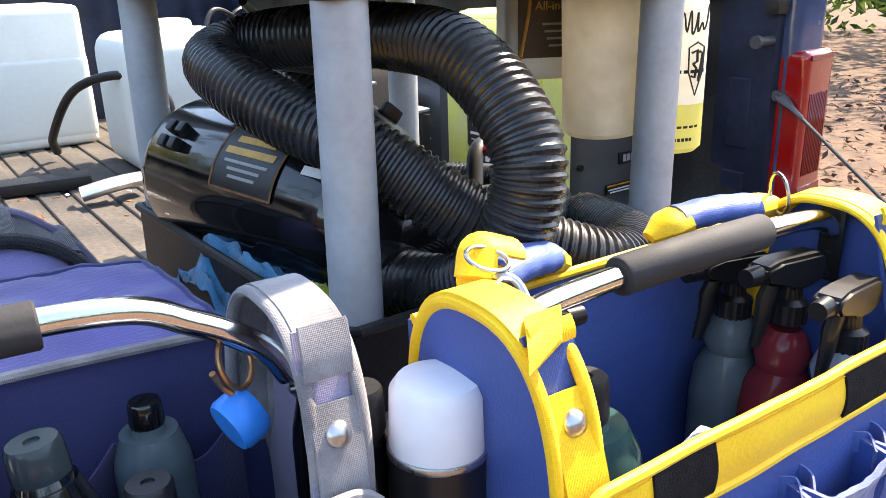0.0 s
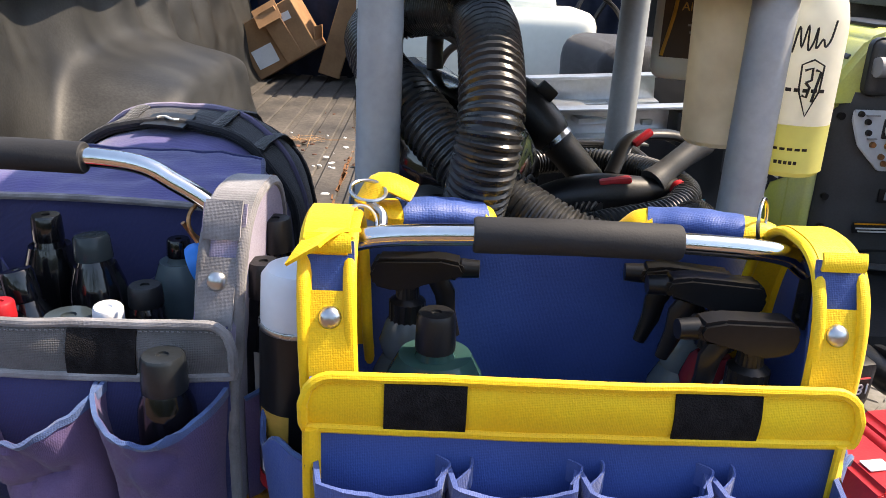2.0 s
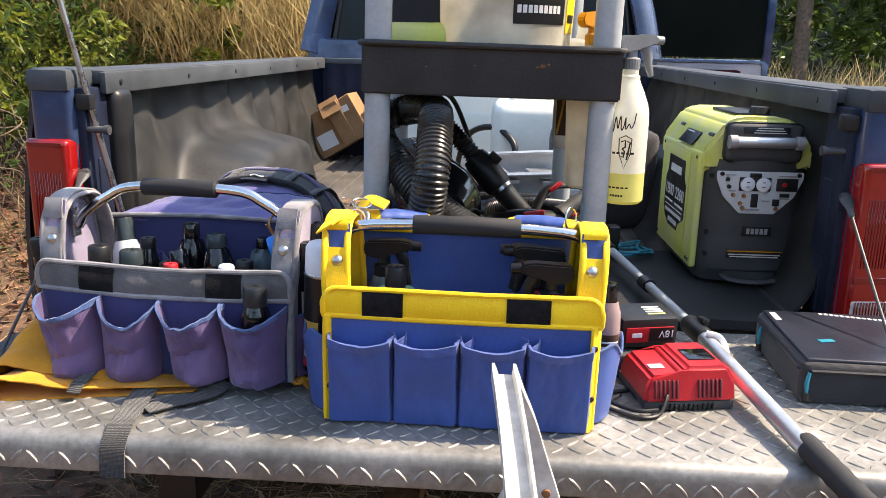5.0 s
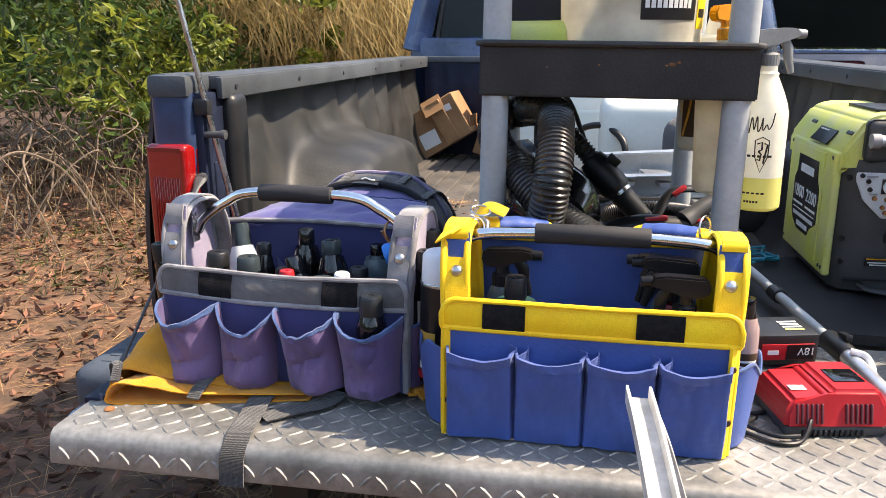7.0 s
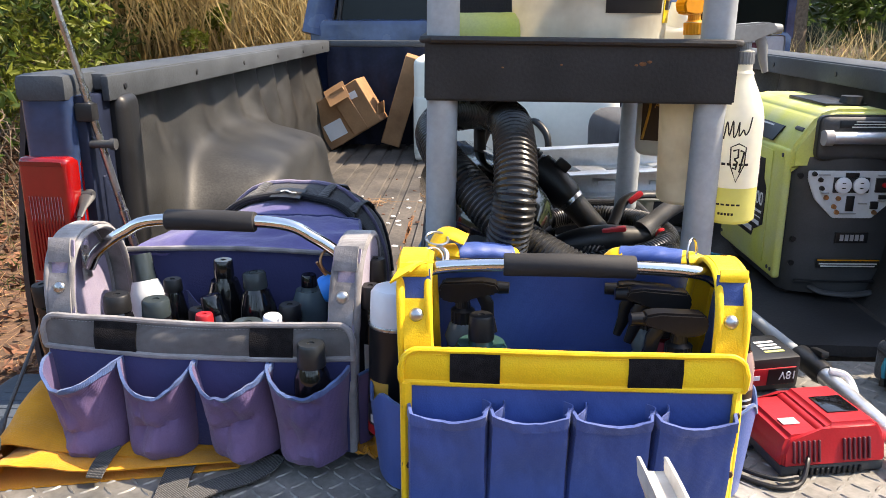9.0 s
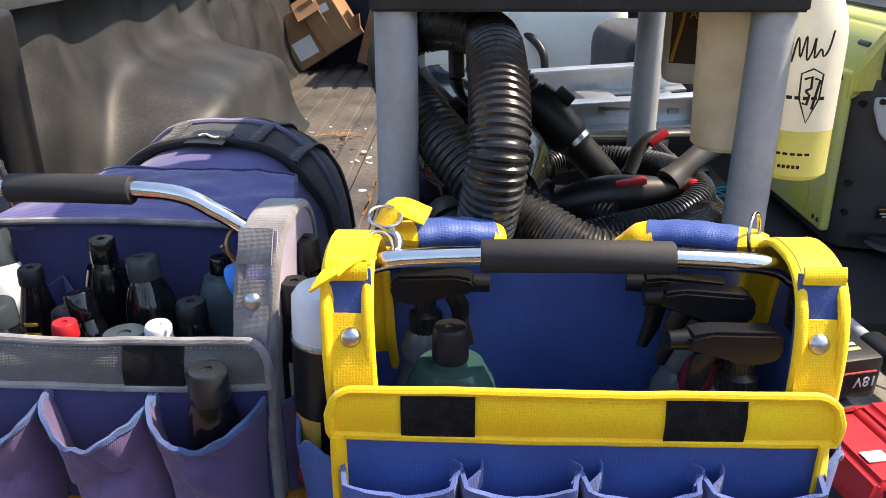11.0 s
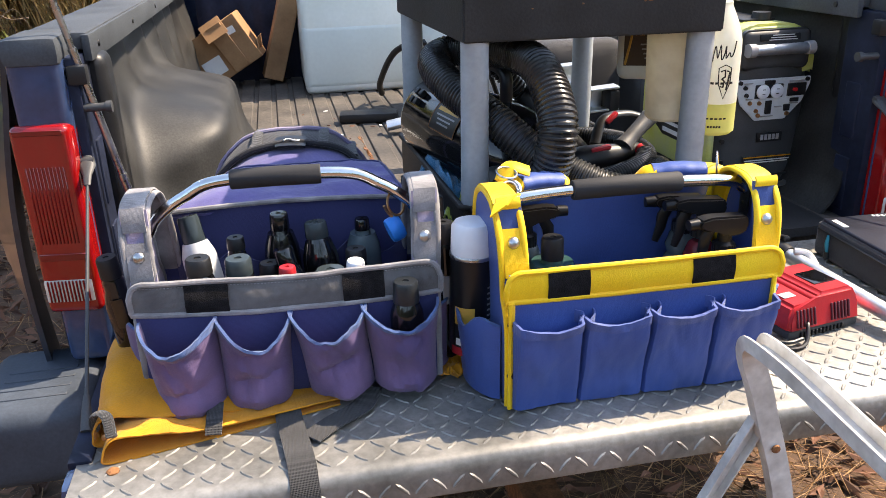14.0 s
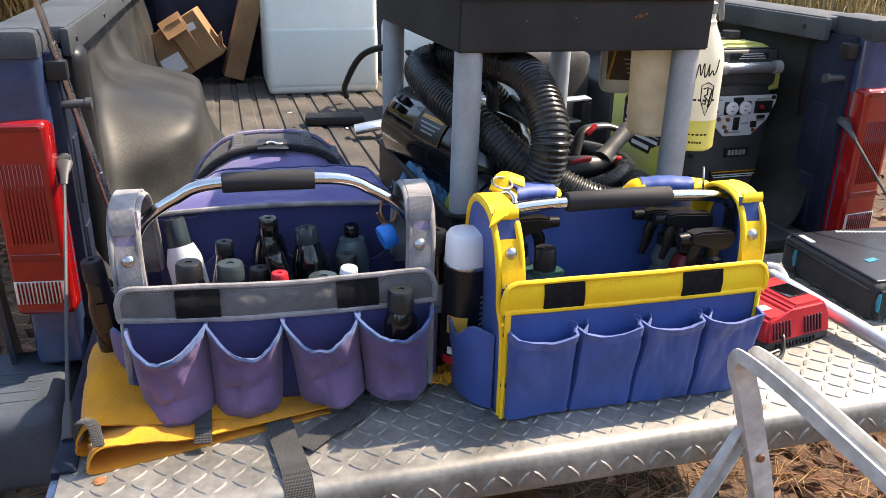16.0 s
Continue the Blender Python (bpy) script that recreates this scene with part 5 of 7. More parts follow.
    if faded:
        line = spline([Vector((0.012, yy, top - 0.062)), Vector((0.03, yy, top - 0.035)), Vector((0.075, yy, top - 0.004)), Vector((W * 0.3, yy, top + 0.018)), Vector((W * 0.7, yy, top + 0.018)), Vector((W - 0.075, yy, top - 0.004)), Vector((W - 0.03, yy, top - 0.035)), Vector((W - 0.012, yy, top - 0.062))], 8)
        g0, g1 = Vector((W * 0.325, yy, top + 0.0185)), Vector((W * 0.635, yy, top + 0.0185))
    else:
        line = spline([Vector((0.010, yy, hz - 0.022)), Vector((0.035, yy, hz - 0.008)), Vector((0.10, yy, hz - 0.002)), Vector((W / 2, yy, hz)), Vector((W - 0.10, yy, hz - 0.002)), Vector((W - 0.035, yy, hz - 0.008)), Vector((W - 0.010, yy, hz - 0.022))], 8)
        g0, g1 = Vector((W * 0.295, yy, hz - 0.001)), Vector((W * 0.71, yy, hz - 0.001))
    b = bmesh.new()
    tube(b, line, 0.0095, 18)
    hd = part("handle", b, chrome_m, t, "chromed tube handle")
    b = bmesh.new()
    tube(b, [g0, g0 + (g1 - g0) * 0.012, g0.lerp(g1, 0.5) + Vector((0, 0, 0.001)), g1 - (g1 - g0) * 0.012, g1], [0.0145, 0.0158, 0.0160, 0.0158, 0.0145], 24)
    part("grip", b, foam_m, hd, "black foam grip")

    # inner loops along the back
    for k in range(4 if faded else 0):
        x0, x1 = W * (0.06 + 0.22 * k), W * (0.06 + 0.22 * (k + 1))
        b = bmesh.new()
        sheet(b, lambda u, v: (x0 + (x1 - x0) * u, D - 0.012 - 0.030 * math.sin(math.pi * u) * (0.8 + 0.2 * v), 0.05 + (H * 0.62) * v - (0.02 * math.sin(math.pi * u) if faded else 0) * v), 14, 6, 0.002)
        part("inner_pocket", b, inner_m, t, "inner loop pocket")
    return t


hem_m = weave("blue_hem", (0.045, 0.085, 0.29), (0.036, 0.07, 0.24), 0.0014, 0.6, 0.3, 12, 0.2)
YB = Matrix.Translation((0, 0, T + 0.004)) @ turn(0, 0.5, 0).to_4x4()
ytote = tote("tool_tote", "blue canvas tool tote with bright yellow webbing on the tailgate", YB, 0.432, 0.190, 0.222, 0.320, False, blue_m, yellow_m, blue_m, yellow_m, blue_m)
PB = Matrix.Translation((-0.540, 0.128, T + 0.014)) @ turn(0, 0, -3.4).to_4x4()
ptote = tote("tool_tote", "old faded purple-blue canvas tool tote with frayed grey webbing", PB, 0.455, 0.215, 0.203, 0.306, True, navy_m, greyweb_m, purple_m, greyweb_m, navy_m)


def back_flap(u, v):
    """The faded tote's lid, thrown back over the pack behind it."""
    x = 0.020 + 0.415 * u + 0.10 * v * (0.62 - u)
    y = 0.212 + 0.150 * v
    z = 0.236 + 0.030 * math.sin(1.6 * v) + 0.008 * math.sin(math.pi * u) - 0.10 * max(0, 0.12 - u) * v
    return (x, y, z + 0.007 * fbm(u * 3, v * 3, 4) + 0.003 * fbm(u * 9, v * 5, 8))


b = bmesh.new()
sheet(b, back_flap, 40, 20, 0.004)
lid = part("lid_flap", b, packblue_m, ptote, "faded violet-blue lid flap thrown back")
b = bmesh.new()
tube(b, [Vector(back_flap(1.0, k / 16)) for k in range(17)] + [Vector(back_flap(1 - k / 24, 1.0)) for k in range(1, 25)], 0.003, 6)
part("lid_binding", b, navy_m, lid, "bound edge of the lid")


def ring(c, r, wire, axis, material, parent, label):
    q = Vector(axis).to_track_quat("Z", "Y").to_matrix().to_4x4()
    b = bmesh.new()
    tube(b, [Vector(c) + (q @ Vector((r * math.cos(a), r * math.sin(a), 0))) for a in (2 * math.pi * k / 28 for k in range(28))], wire, 8, closed=True)
    return part("ring", b, material, parent, label)


ring((0.030, 0.105, 0.316), 0.014, 0.0016, (0.3, -0.8, 0.5), steel_m, ytote, "steel split ring")
ring((0.392, 0.135, 0.322), 0.020, 0.0017, (0.8, -0.5, 0.1), steel_m, ytote, "steel split ring")
ring((0.034, 0.135, 0.335), 0.016, 0.0018, (0.1, -0.3, 0.9), steel_m, ytote, "steel snap hook ring")
ring((0.405, 0.108, 0.265), 0.019, 0.0022, (0.6, -0.6, 0.3), copper_m, ptote, "tarnished copper split ring")
b = bmesh.new()
tube(b, spline([Vector((0.035, 0.13, 0.325)), Vector((0.048, 0.12, 0.318)), Vector((0.046, 0.105, 0.305)), Vector((0.032, 0.10, 0.30))], 5), 0.004, 8)
part("snap_hook", b, steel_m, ytote, "steel snap hook")


def strap_pad(p0, p1, tip, r):
    b = bmesh.new()
    q = spline([Vector(p0), Vector(p0).lerp(Vector(p1), 0.5) + Vector((0, 0, 0.003)), Vector(p1)], 8)
    tube(b, q, [r * (1.0 + 0.03 * math.sin(1.3 * k)) for k in range(len(q))], 16, flat=0.62)
    pd = part("strap_pad", b, blue_m, ytote, "rolled blue shoulder strap pad")
    b = bmesh.new()
    tube(b, spline([Vector(p1) - (Vector(p1) - Vector(p0)) * 0.06, Vector(p1) + (Vector(tip) - Vector(p1)) * 0.3, Vector(tip)], 4), [r * 1.12] * 5 + [r * 1.0, r * 0.8, r * 0.6, r * 0.45], 12, flat=0.55)
    part("pad_end", b, yellow_m, pd, "yellow bound end")
    b = bmesh.new()
    d = (Vector(p0) - Vector(p1)).normalized()
    tube(b, [Vector(p0) - d * 0.006, Vector(p0) + d * 0.018, Vector(p0) + d * 0.03], [r * 1.02, r * 0.85, r * 0.5], 12, flat=0.6)
    part("pad_end", b, yellow_m, pd, "yellow bound end")


strap_pad((0.060, 0.165, 0.306), (0.140, 0.190, 0.298), (0.152, 0.192, 0.285), 0.022)
strap_pad((0.385, 0.160, 0.305), (0.302, 0.183, 0.302), (0.272, 0.190, 0.288), 0.021)
b = bmesh.new()
tube(b, spline([Vector((0.030, 0.145, 0.318)), Vector((0.045, 0.155, 0.338)), Vector((0.075, 0.150, 0.330))], 6), 0.016, 10, flat=0.35)
part("strap_end", b, yellow_m, ytote, "yellow strap loop")
b = bmesh.new()
sheet(b, lambda u, v: (0.018 + 0.032 * (u - 0.5) * (1 - 0.2 * v) - 0.026 * v, 0.058 - 0.032 * v, 0.322 - 0.012 * v + 0.006 * math.sin(3 * v) + 0.016 * (u - 0.5) * v), 4, 8, 0.003)
part("loose_tab", b, yellow_m, ytote, "loose yellow tab standing off the strap")
for z in (0.06, 0.145):
    for x in (0.002, 0.428):
        b = bmesh.new()
        lathe(b, [(0.006, 0), (0.005, 0.003), (0.0005, 0.004)], Matrix.Translation((x, -0.008, z)) @ UP, 12)
        part("rivet", b, brown_label_m, ytote, "dark rivet")
for x in (0.003, 0.427):
    b = bmesh.new()
    tube(b, spline([Vector((x, -0.006, 0.002)), Vector((x, -0.007, 0.09)), Vector((x, -0.007, 0.18))], 6), 0.008, 8, flat=0.5)
    part("corner_binding", b, yellow_m, ytote, "yellow corner binding")


# ---- bottles and cans ----
def bottle(name, label, c, r, h, shell, cap, cap_r=0.013, cap_h=0.03, tilt=(0, 0), liquid=None, category="bottle", shoulder=0.72, ribs=True):
    t = thing(name, label, category, Matrix.Translation(c) @ turn(tilt[0], tilt[1]).to_4x4())
    hb = h - cap_h
    b = bmesh.new()
    lathe(b, [(0.001, 0), (r * 0.92, 0), (r, 0.005), (r, hb * shoulder), (r * 0.94, hb * (shoulder + 0.06)), (r * 0.72, hb * (shoulder + 0.17)), (cap_r * 1.05, hb * 0.96), (cap_r * 0.9, hb)], None, 28)
    part("shell", b, shell, t)
    b = bmesh.new()
    lathe(b, [(cap_r * 1.04, hb), (cap_r * 1.06, hb + cap_h * 0.1), (cap_r, hb + cap_h * 0.9), (cap_r * 0.9, h), (cap_r * 0.3, h), (cap_r * 0.28, h - 0.002), (0.0005, h - 0.002)], None, 44, flute=0.02 if ribs else 0.0)
    part("cap", b, cap, t, "screw cap")
    return t


def cloth_label(t, r, a0, a1, z0, z1, material, bars=(), barm=None):
    lab = wrap(r + 0.0008, a0, a1, z0, z1, material, "label", t, grow=0)
    for z, hh, f in bars:
        wrap(r + 0.0014, a0 + (a1 - a0) * 0.08, a0 + (a1 - a0) * f, z, z + hh, barm or print_m, "print_bar", lab, grow=0)
    return t


# spray can beside the yellow tote
can = thing("spray_can", "black aerosol can with white cap in the side pocket", "spray can", Matrix.Translation((-0.030, 0.116, T + 0.052)) @ turn(0, 2, 0).to_4x4() @ Matrix.Diagonal((1.08, 1.08, 1.0, 1.0)))
b = bmesh.new()
lathe(b, [(0.001, 0), (0.032, 0), (0.033, 0.004), (0.033, 0.161), (0.0335, 0.165), (0.031, 0.169), (0.025, 0.172)], None, 32)
cb = part("body", b, decal_m, can, "black printed can")
b = bmesh.new()
lathe(b, [(0.0336, 0.1635), (0.0342, 0.165), (0.0342, 0.1675), (0.0336, 0.169)], None, 32)
part("rim", b, steel_m, cb, "steel seam")
b = bmesh.new()
lathe(b, [(0.0320, 0.169), (0.0324, 0.172), (0.0315, 0.212), (0.027, 0.219), (0.012, 0.221), (0.005, 0.220), (0.0005, 0.221)], None, 32)
part("cap", b, cap_white_m, can, "plain white plastic cap")
wrap(0.0334, -60, -5, 0.055, 0.085, gold_m, "emblem", cb, "gold emblem", grow=0)
wrap(0.0334, -55, 5, 0.018, 0.03, print_m, "print_bar", cb, grow=0)
wrap(0.0334, -70, 70, 0.0, 0.014, red_m, "red_band", cb, "red band", grow=0)
for k in range(9):
    wrap(0.0335, 30, 62, 0.04 + 0.0095 * k, 0.043 + 0.0095 * k, grey_print_m, "print_bar", cb, grow=0)

# inside the yellow tote
t = bottle("soap_bottle", "clear bottle of green soap with black cap", (0.101, 0.096, T + 0.026), 0.046, 0.214, greenliquid_m, black_m, 0.0175, 0.036, shoulder=0.80)
for x, y, a, liq, lb, z in ((0.360, 0.034, 186, paleliquid_m, "spray bottle of pale blue liquid with black trigger", 0.055), (0.350, 0.086, 178, redliquid_m, "spray bottle of red liquid with black trigger", 0.12), (0.345, 0.140, 174, smoke_m, "dark spray bottle with black trigger", 0.06), (0.074, 0.150, -6, smoke_m, "dark spray bottle with black trigger", 0.06)):
    spray_t = thing("trigger_bottle", lb, "bottle", Matrix.Translation((x, y, T + 0.016)), "sprayers in the yellow tote")
    b = bmesh.new()
    r = 0.036
    lathe(b, [(0.001, 0), (r - 0.004, 0), (r, 0.005), (r, 0.11), (r * 0.9, 0.135), (r * 0.62, 0.155), (r * 0.74, 0.17), (0.02, 0.19), (0.014, 0.196)], None, 26)
    part("shell", b, liq, spray_t)
    spray_head(Matrix.Translation((0, 0, 0.178 + z * 0.2)) @ turn(0, 0, a).to_4x4(), sprayer_m, sprayer_m, spray_t, 1.05)
b = bmesh.new()
box(b, (0.215, 0.06, T + 0.14), (0.07, 0.045, 0.022), 0.005, rot=turn(8, 10, 20))
single("foam_block", b, paper_m, "white foam applicator block inside the yellow tote", "applicator")
# bottle in the right side pocket
t = bottle("detail_bottle", "clear bottle with black cap and printed label in the side pocket", (0.462, 0.095, T + 0.04), 0.022, 0.185, mat("pink_clear", (0.62, 0.45, 0.42), 0.2, var=0.05, trans=0.5), gloss_m, 0.013, 0.032, shoulder=0.84)
cloth_label(t, 0.022, -60, 60, 0.015, 0.10, brown_label_m, [(0.022 + 0.009 * k, 0.003, 0.9) for k in range(8)])


def inp(x, y, z=0.0):
    return (PB @ Vector((x, y, z)))[:]


# inside and round the purple tote
for lb, x, y, r, h, sh, cp, cr, ch, tl in (
        ("black plastic bottle with a glossy black cap", 0.212, 0.160, 0.030, 0.232, gloss_m, gloss_m, 0.0155, 0.028, (0, 0)),
        ("dark bottle with ribbed clear-topped cap leaning in the tote", 0.288, 0.120, 0.030, 0.222, gloss_m, smoke_dark_m, 0.0185, 0.026, (-4, -4)),
        ("dark bottle with black cap leaning across the tote", 0.262, 0.062, 0.025, 0.205, gloss_m, gloss_m, 0.016, 0.032, (-6, -12)),
        ("smoky clear bottle with black cap", 0.350, 0.172, 0.030, 0.208, smoke_m, gloss_m, 0.0125, 0.020, (0, 0)),
        ("dark bottle with black ribbed cap", 0.095, 0.030, 0.028, 0.214, gloss_m, black_m, 0.019, 0.026, (0, 0)),
        ("dark bottle with chrome-edged black cap", 0.154, 0.032, 0.026, 0.208, gloss_m, smoke_dark_m, 0.020, 0.026, (0, 0)),
        ("small bottle with black disc cap", 0.195, 0.092, 0.022, 0.172, gloss_m, black_m, 0.017, 0.022, (0, 0)),
        ("small bottle with black disc cap", 0.335, 0.110, 0.022, 0.178, gloss_m, black_m, 0.017, 0.022, (0, 0)),
        ("small bottle with white cap", 0.318, 0.050, 0.020, 0.190, paper_m, cap_white_m, 0.014, 0.022, (6, 4)),
        ("grey tub with a plain lid", 0.292, 0.034, 0.024, 0.176, gen_m, smoke_dark_m, 0.024, 0.020, (0, 0)),
        ("small bottle with red cap", 0.226, 0.035, 0.018, 0.186, gloss_m, red_m, 0.013, 0.018, (0, 0))):
    bottle("care_bottle", lb, inp(x, y, 0.014), r, h, sh, cp, cr, ch, tl, shoulder=0.80)
t = bottle("polish_tube", "silver labelled bottle with black cap leaning in the tote", inp(0.100, 0.140, 0.03), 0.029, 0.222, panel_m, smoke_dark_m, 0.018, 0.050, (-12, -10), shoulder=0.86, ribs=False)
cloth_label(t, 0.027, -55, 15, 0.05, 0.15, paper_m, [(0.055 + 0.008 * k, 0.003, 0.9) for k in range(11)], decal_m)
t2 = bottle("gold_label_bottle", "black bottle with looping gold emblem", inp(0.142, 0.120, 0.014), 0.024, 0.21, gloss_m, black_m, 0.014, 0.02)
for k in range(3):
    wrap(0.0266, -25 + 6 * k, 30 - 4 * k, 0.12 + 0.013 * k, 0.124 + 0.013 * k, gold_m, "emblem_bar", t2, grow=0)
t = bottle("front_bottle", "smoky bottle with ribbed grey-black cap in the front pocket", inp(0.404, -0.026, 0.012), 0.026, 0.174, gloss_m, mat("cap_grey", (0.018, 0.021, 0.024), 0.3), 0.0195, 0.034, shoulder=0.84)
for x, y, h, lb in ((0.475, 0.055, 0.235, "tall black bottle in the tote's side pocket"), (0.470, 0.125, 0.255, "tall dark bottle with black cap in the side pocket"), (-0.030, 0.085, 0.215, "dark glass bottle in the side pocket")):
    t = bottle("side_bottle", lb, inp(x, y, 0.012), 0.023, h, gloss_m, black_m, 0.016, 0.034, (0, 0) if x > 0 else (4, -5))
    wrap(0.0236, -20, 25, 0.10, 0.15, grey_print_m if x > 0 else brown_label_m, "label", t, grow=0)
t = thing("blue_tag", "bright blue round cap hanging from the tote's ring", "tag", Matrix.Translation(inp(0.402, 0.100, 0.225)) @ turn(0, 70, 10).to_4x4())
b = bmesh.new()
lathe(b, [(0.001, -0.012), (0.019, -0.012), (0.021, -0.008), (0.021, 0.006), (0.018, 0.012), (0.001, 0.012)], None, 26)
part("disc", b, bluecap_m, t)
b = bmesh.new()
tube(b, spline([Vector((-0.018, 0, 0.004)), Vector((-0.03, 0.004, 0.0)), Vector((-0.045, 0.0, -0.002))], 5), 0.0025, 6)
part("loop", b, copper_m, t, "copper wire loop")


# ---- on the tailgate, round the totes ----
chamois = thing("yellow_cloth", "folded mustard yellow cloth under the faded tote", "cloth", Matrix.Translation((-0.45, 0.15, T)))


def folded(x0, y0, y1, right, gap, seed, skew):
    """Cloth folded back on itself along its left edge."""
    sec = spline([Vector((right, 0, 0.004)), Vector((0.10, 0, 0.003)), Vector((0.0, 0, 0.004)), Vector((-0.010, 0, gap * 0.5)), Vector((0.004, 0, gap)), Vector((0.05, 0, gap * 1.05)), Vector((0.12, 0, gap * 0.6)), Vector((right, 0, 0.010))], 8)
    k = len(sec) - 1

    def f(u, v):
        p = sec[min(k, int(v * k + 0.5))]
        w = fbm(u * 4, v * 3, seed)
        y = y0 + (y1 - y0) * u + skew * p.x * (1 - u)
        return (x0 + p.x + 0.008 * w * (1 - p.x / right), y, T + max(0.003, p.z * (1 + 0.35 * math.sin(u * 7 + seed)) + 0.009 * w + 0.004 * fbm(u * 11, v * 6, seed)))
    bb = bmesh.new()
    sheet(bb, f, 36, k, 0.0025)
    return bb


part("lower_fold", folded(-0.582, -0.002, 0.40, 0.33, 0.026, 2.0, 0.22), cloth_m, chamois, local=False)
part("upper_fold", folded(-0.602, 0.045, 0.44, 0.26, 0.062, 5.0, 0.12), cloth_m, chamois, "thick upper fold", local=False)
for y in (-0.004, 0.014):
    b = bmesh.new()
    lathe(b, [(0.005, 0), (0.0045, 0.004), (0.0005, 0.005)], Matrix.Translation((-0.590, y + 0.03, T + 0.03)) @ turn(60, -60).to_4x4(), 12)
    part("eyelet", b, copper_m, chamois, "brass eyelet", local=False)
b = bmesh.new()
sheet(b, lambda u, v: (-0.085 + 0.055 * u, 0.10 + 0.12 * v, T + 0.016 + 0.012 * fbm(u * 4 + v * 6, v * 3, 5) * (1 + math.sin(v * 22))), 24, 24, 0.003)
single("cloth_end", b, cloth_m, "crumpled end of the yellow cloth between the totes", "cloth")
b = bmesh.new()
tube(b, spline([Vector((-0.612, 0.06, T + 0.02)), Vector((-0.606, 0.05, T + 0.055)), Vector((-0.585, 0.03, T + 0.062)), Vector((-0.575, 0.0, T + 0.045))], 6), 0.008, 10, flat=0.3)
part("hook_strap", b, strap_m, chamois, "green-black hook strap", local=False)


def webbing(pts, w, name, label):
    line = even(spline([Vector(p) for p in pts], 10), 0.006)
    n = len(line)
    def f(u, v):
        i = min(n - 1, int(u * (n - 1) + 0.5))
        d = (line[min(i + 1, n - 1)] - line[max(i - 1, 0)]).normalized()
        s = d.cross(Vector((0, 0, 1)))
        s = s.normalized() if s.length > 0.05 else Vector((1, 0, 0))
        if abs(d.z) > 0.8:
            s = Vector((-1, 0, 0))
        return line[i] + s * w * (v - 0.5)
    b = bmesh.new()
    sheet(b, f, n - 1, 4, 0.0025)
    return single(name, b, strap_m, label, "strap")


webbing([(-0.33, 0.14, T + 0.010), (-0.333, 0.06, T + 0.008), (-0.325, -0.01, T + 0.006), (-0.318, -0.07, T + 0.005), (-0.316, -0.104, T - 0.012), (-0.315, -0.1125, T - 0.035), (-0.315, -0.116, T - 0.062)], 0.040, "flat_strap", "black webbing strap draped over the tailgate lip")
webbing([(-0.20, 0.09, T + 0.014), (-0.22, 0.05, T + 0.008), (-0.265, 0.02, T + 0.006), (-0.305, -0.016, T + 0.006)], 0.036, "strap_tail", "loose end of black webbing lying on the tread plate")
webbing([(-0.44, 0.08, T + 0.028), (-0.440, 0.035, T + 0.024), (-0.442, 0.012, T + 0.012)], 0.024, "short_strap", "short black strap over the yellow cloth")

# battery charger with battery and cord
CH = Matrix.Translation((0.534, 0.080, T + 0.002)) @ turn(0, 0, 10).to_4x4()
chg = thing("battery_charger", "red and grey battery charger on the tread plate", "charger", CH)
b = bmesh.new()
o = [(0.0, 0.012), (0.0, 0.038), (0.012, 0.060), (0.066, 0.062), (0.076, 0.074), (0.150, 0.074), (0.162, 0.050), (0.164, 0.012)]
prism(b, o, 0.135)
bmesh.ops.bevel(b, geom=b.edges[:], offset=0.006, segments=3, affect="EDGES")
for v in b.verts:
    v.co.y += max(0, v.co.z - 0.03) * 0.30 * (1 - v.co.y / 0.135)
cbod = part("housing", b, red_m, chg, "red plastic housing")
b = bmesh.new()
box(b, (0.082, 0.075, 0.008), (0.160, 0.145, 0.016), 0.004)
part("base", b, gen_m, chg, "grey base")
b = bmesh.new()
box(b, (0.045, 0.195, 0.022), (0.10, 0.10, 0.044), 0.006)
part("dock", b, gen_m, chg, "grey rear dock that holds the battery")
for k in range(12):
    b = bmesh.new()
    box(b, (0.030 + 0.0085 * k, 0.001, 0.006), (0.004, 0.006, 0.010), 0.001, seg=1)
    part("base_slot", b, black_m, chg)
for x0, n in ((0.018, 6), (0.096, 6)):
    for k in range(n):
        b = bmesh.new()
        box(b, (x0 + 0.0078 * k, 0.0040, 0.038), (0.0036, 0.008, 0.032), 0.001, rot=turn(-14), seg=1)
        part("vent_slot", b, maroon_m, cbod, "dark vent slot")
b = bmesh.new()
box(b, (0.116, 0.070, 0.0745), (0.050, 0.05, 0.003), 0.001)
part("display", b, gloss_m, cbod, "dark display window")
b = bmesh.new()
box(b, (0.034, 0.05, 0.0622), (0.026, 0.018, 0.001))
part("print_bar", b, print_m, cbod)
bat = thing("battery_pack", "black and red power tool battery on the charger", "battery", Matrix.Translation((0.516, 0.252, T + 0.044)) @ turn(4, 0, 14).to_4x4())
b = bmesh.new()
box(b, (0.055, 0.04, 0.036), (0.115, 0.085, 0.06), 0.008)
bb = part("case", b, black_m, bat, "black battery case")
b = bmesh.new()
box(b, (0.055, -0.0035, 0.034), (0.096, 0.003, 0.030), 0.001)
lb = part("label", b, red_m, bb, "red label")
b = bmesh.new()
box(b, (0.077, -0.0052, 0.034), (0.050, 0.0012, 0.028), 0.0)
part("label_panel", b, decal_m, bb, "black label panel")
words("18V", 0.020, Matrix.Translation((0.088, -0.0062, 0.036)) @ turn(90, 180).to_4x4(), print_m, bb)
b = bmesh.new()
box(b, (0.028, -0.0055, 0.034), (0.020, 0.001, 0.008))
part("print_bar", b, print_m, bb)
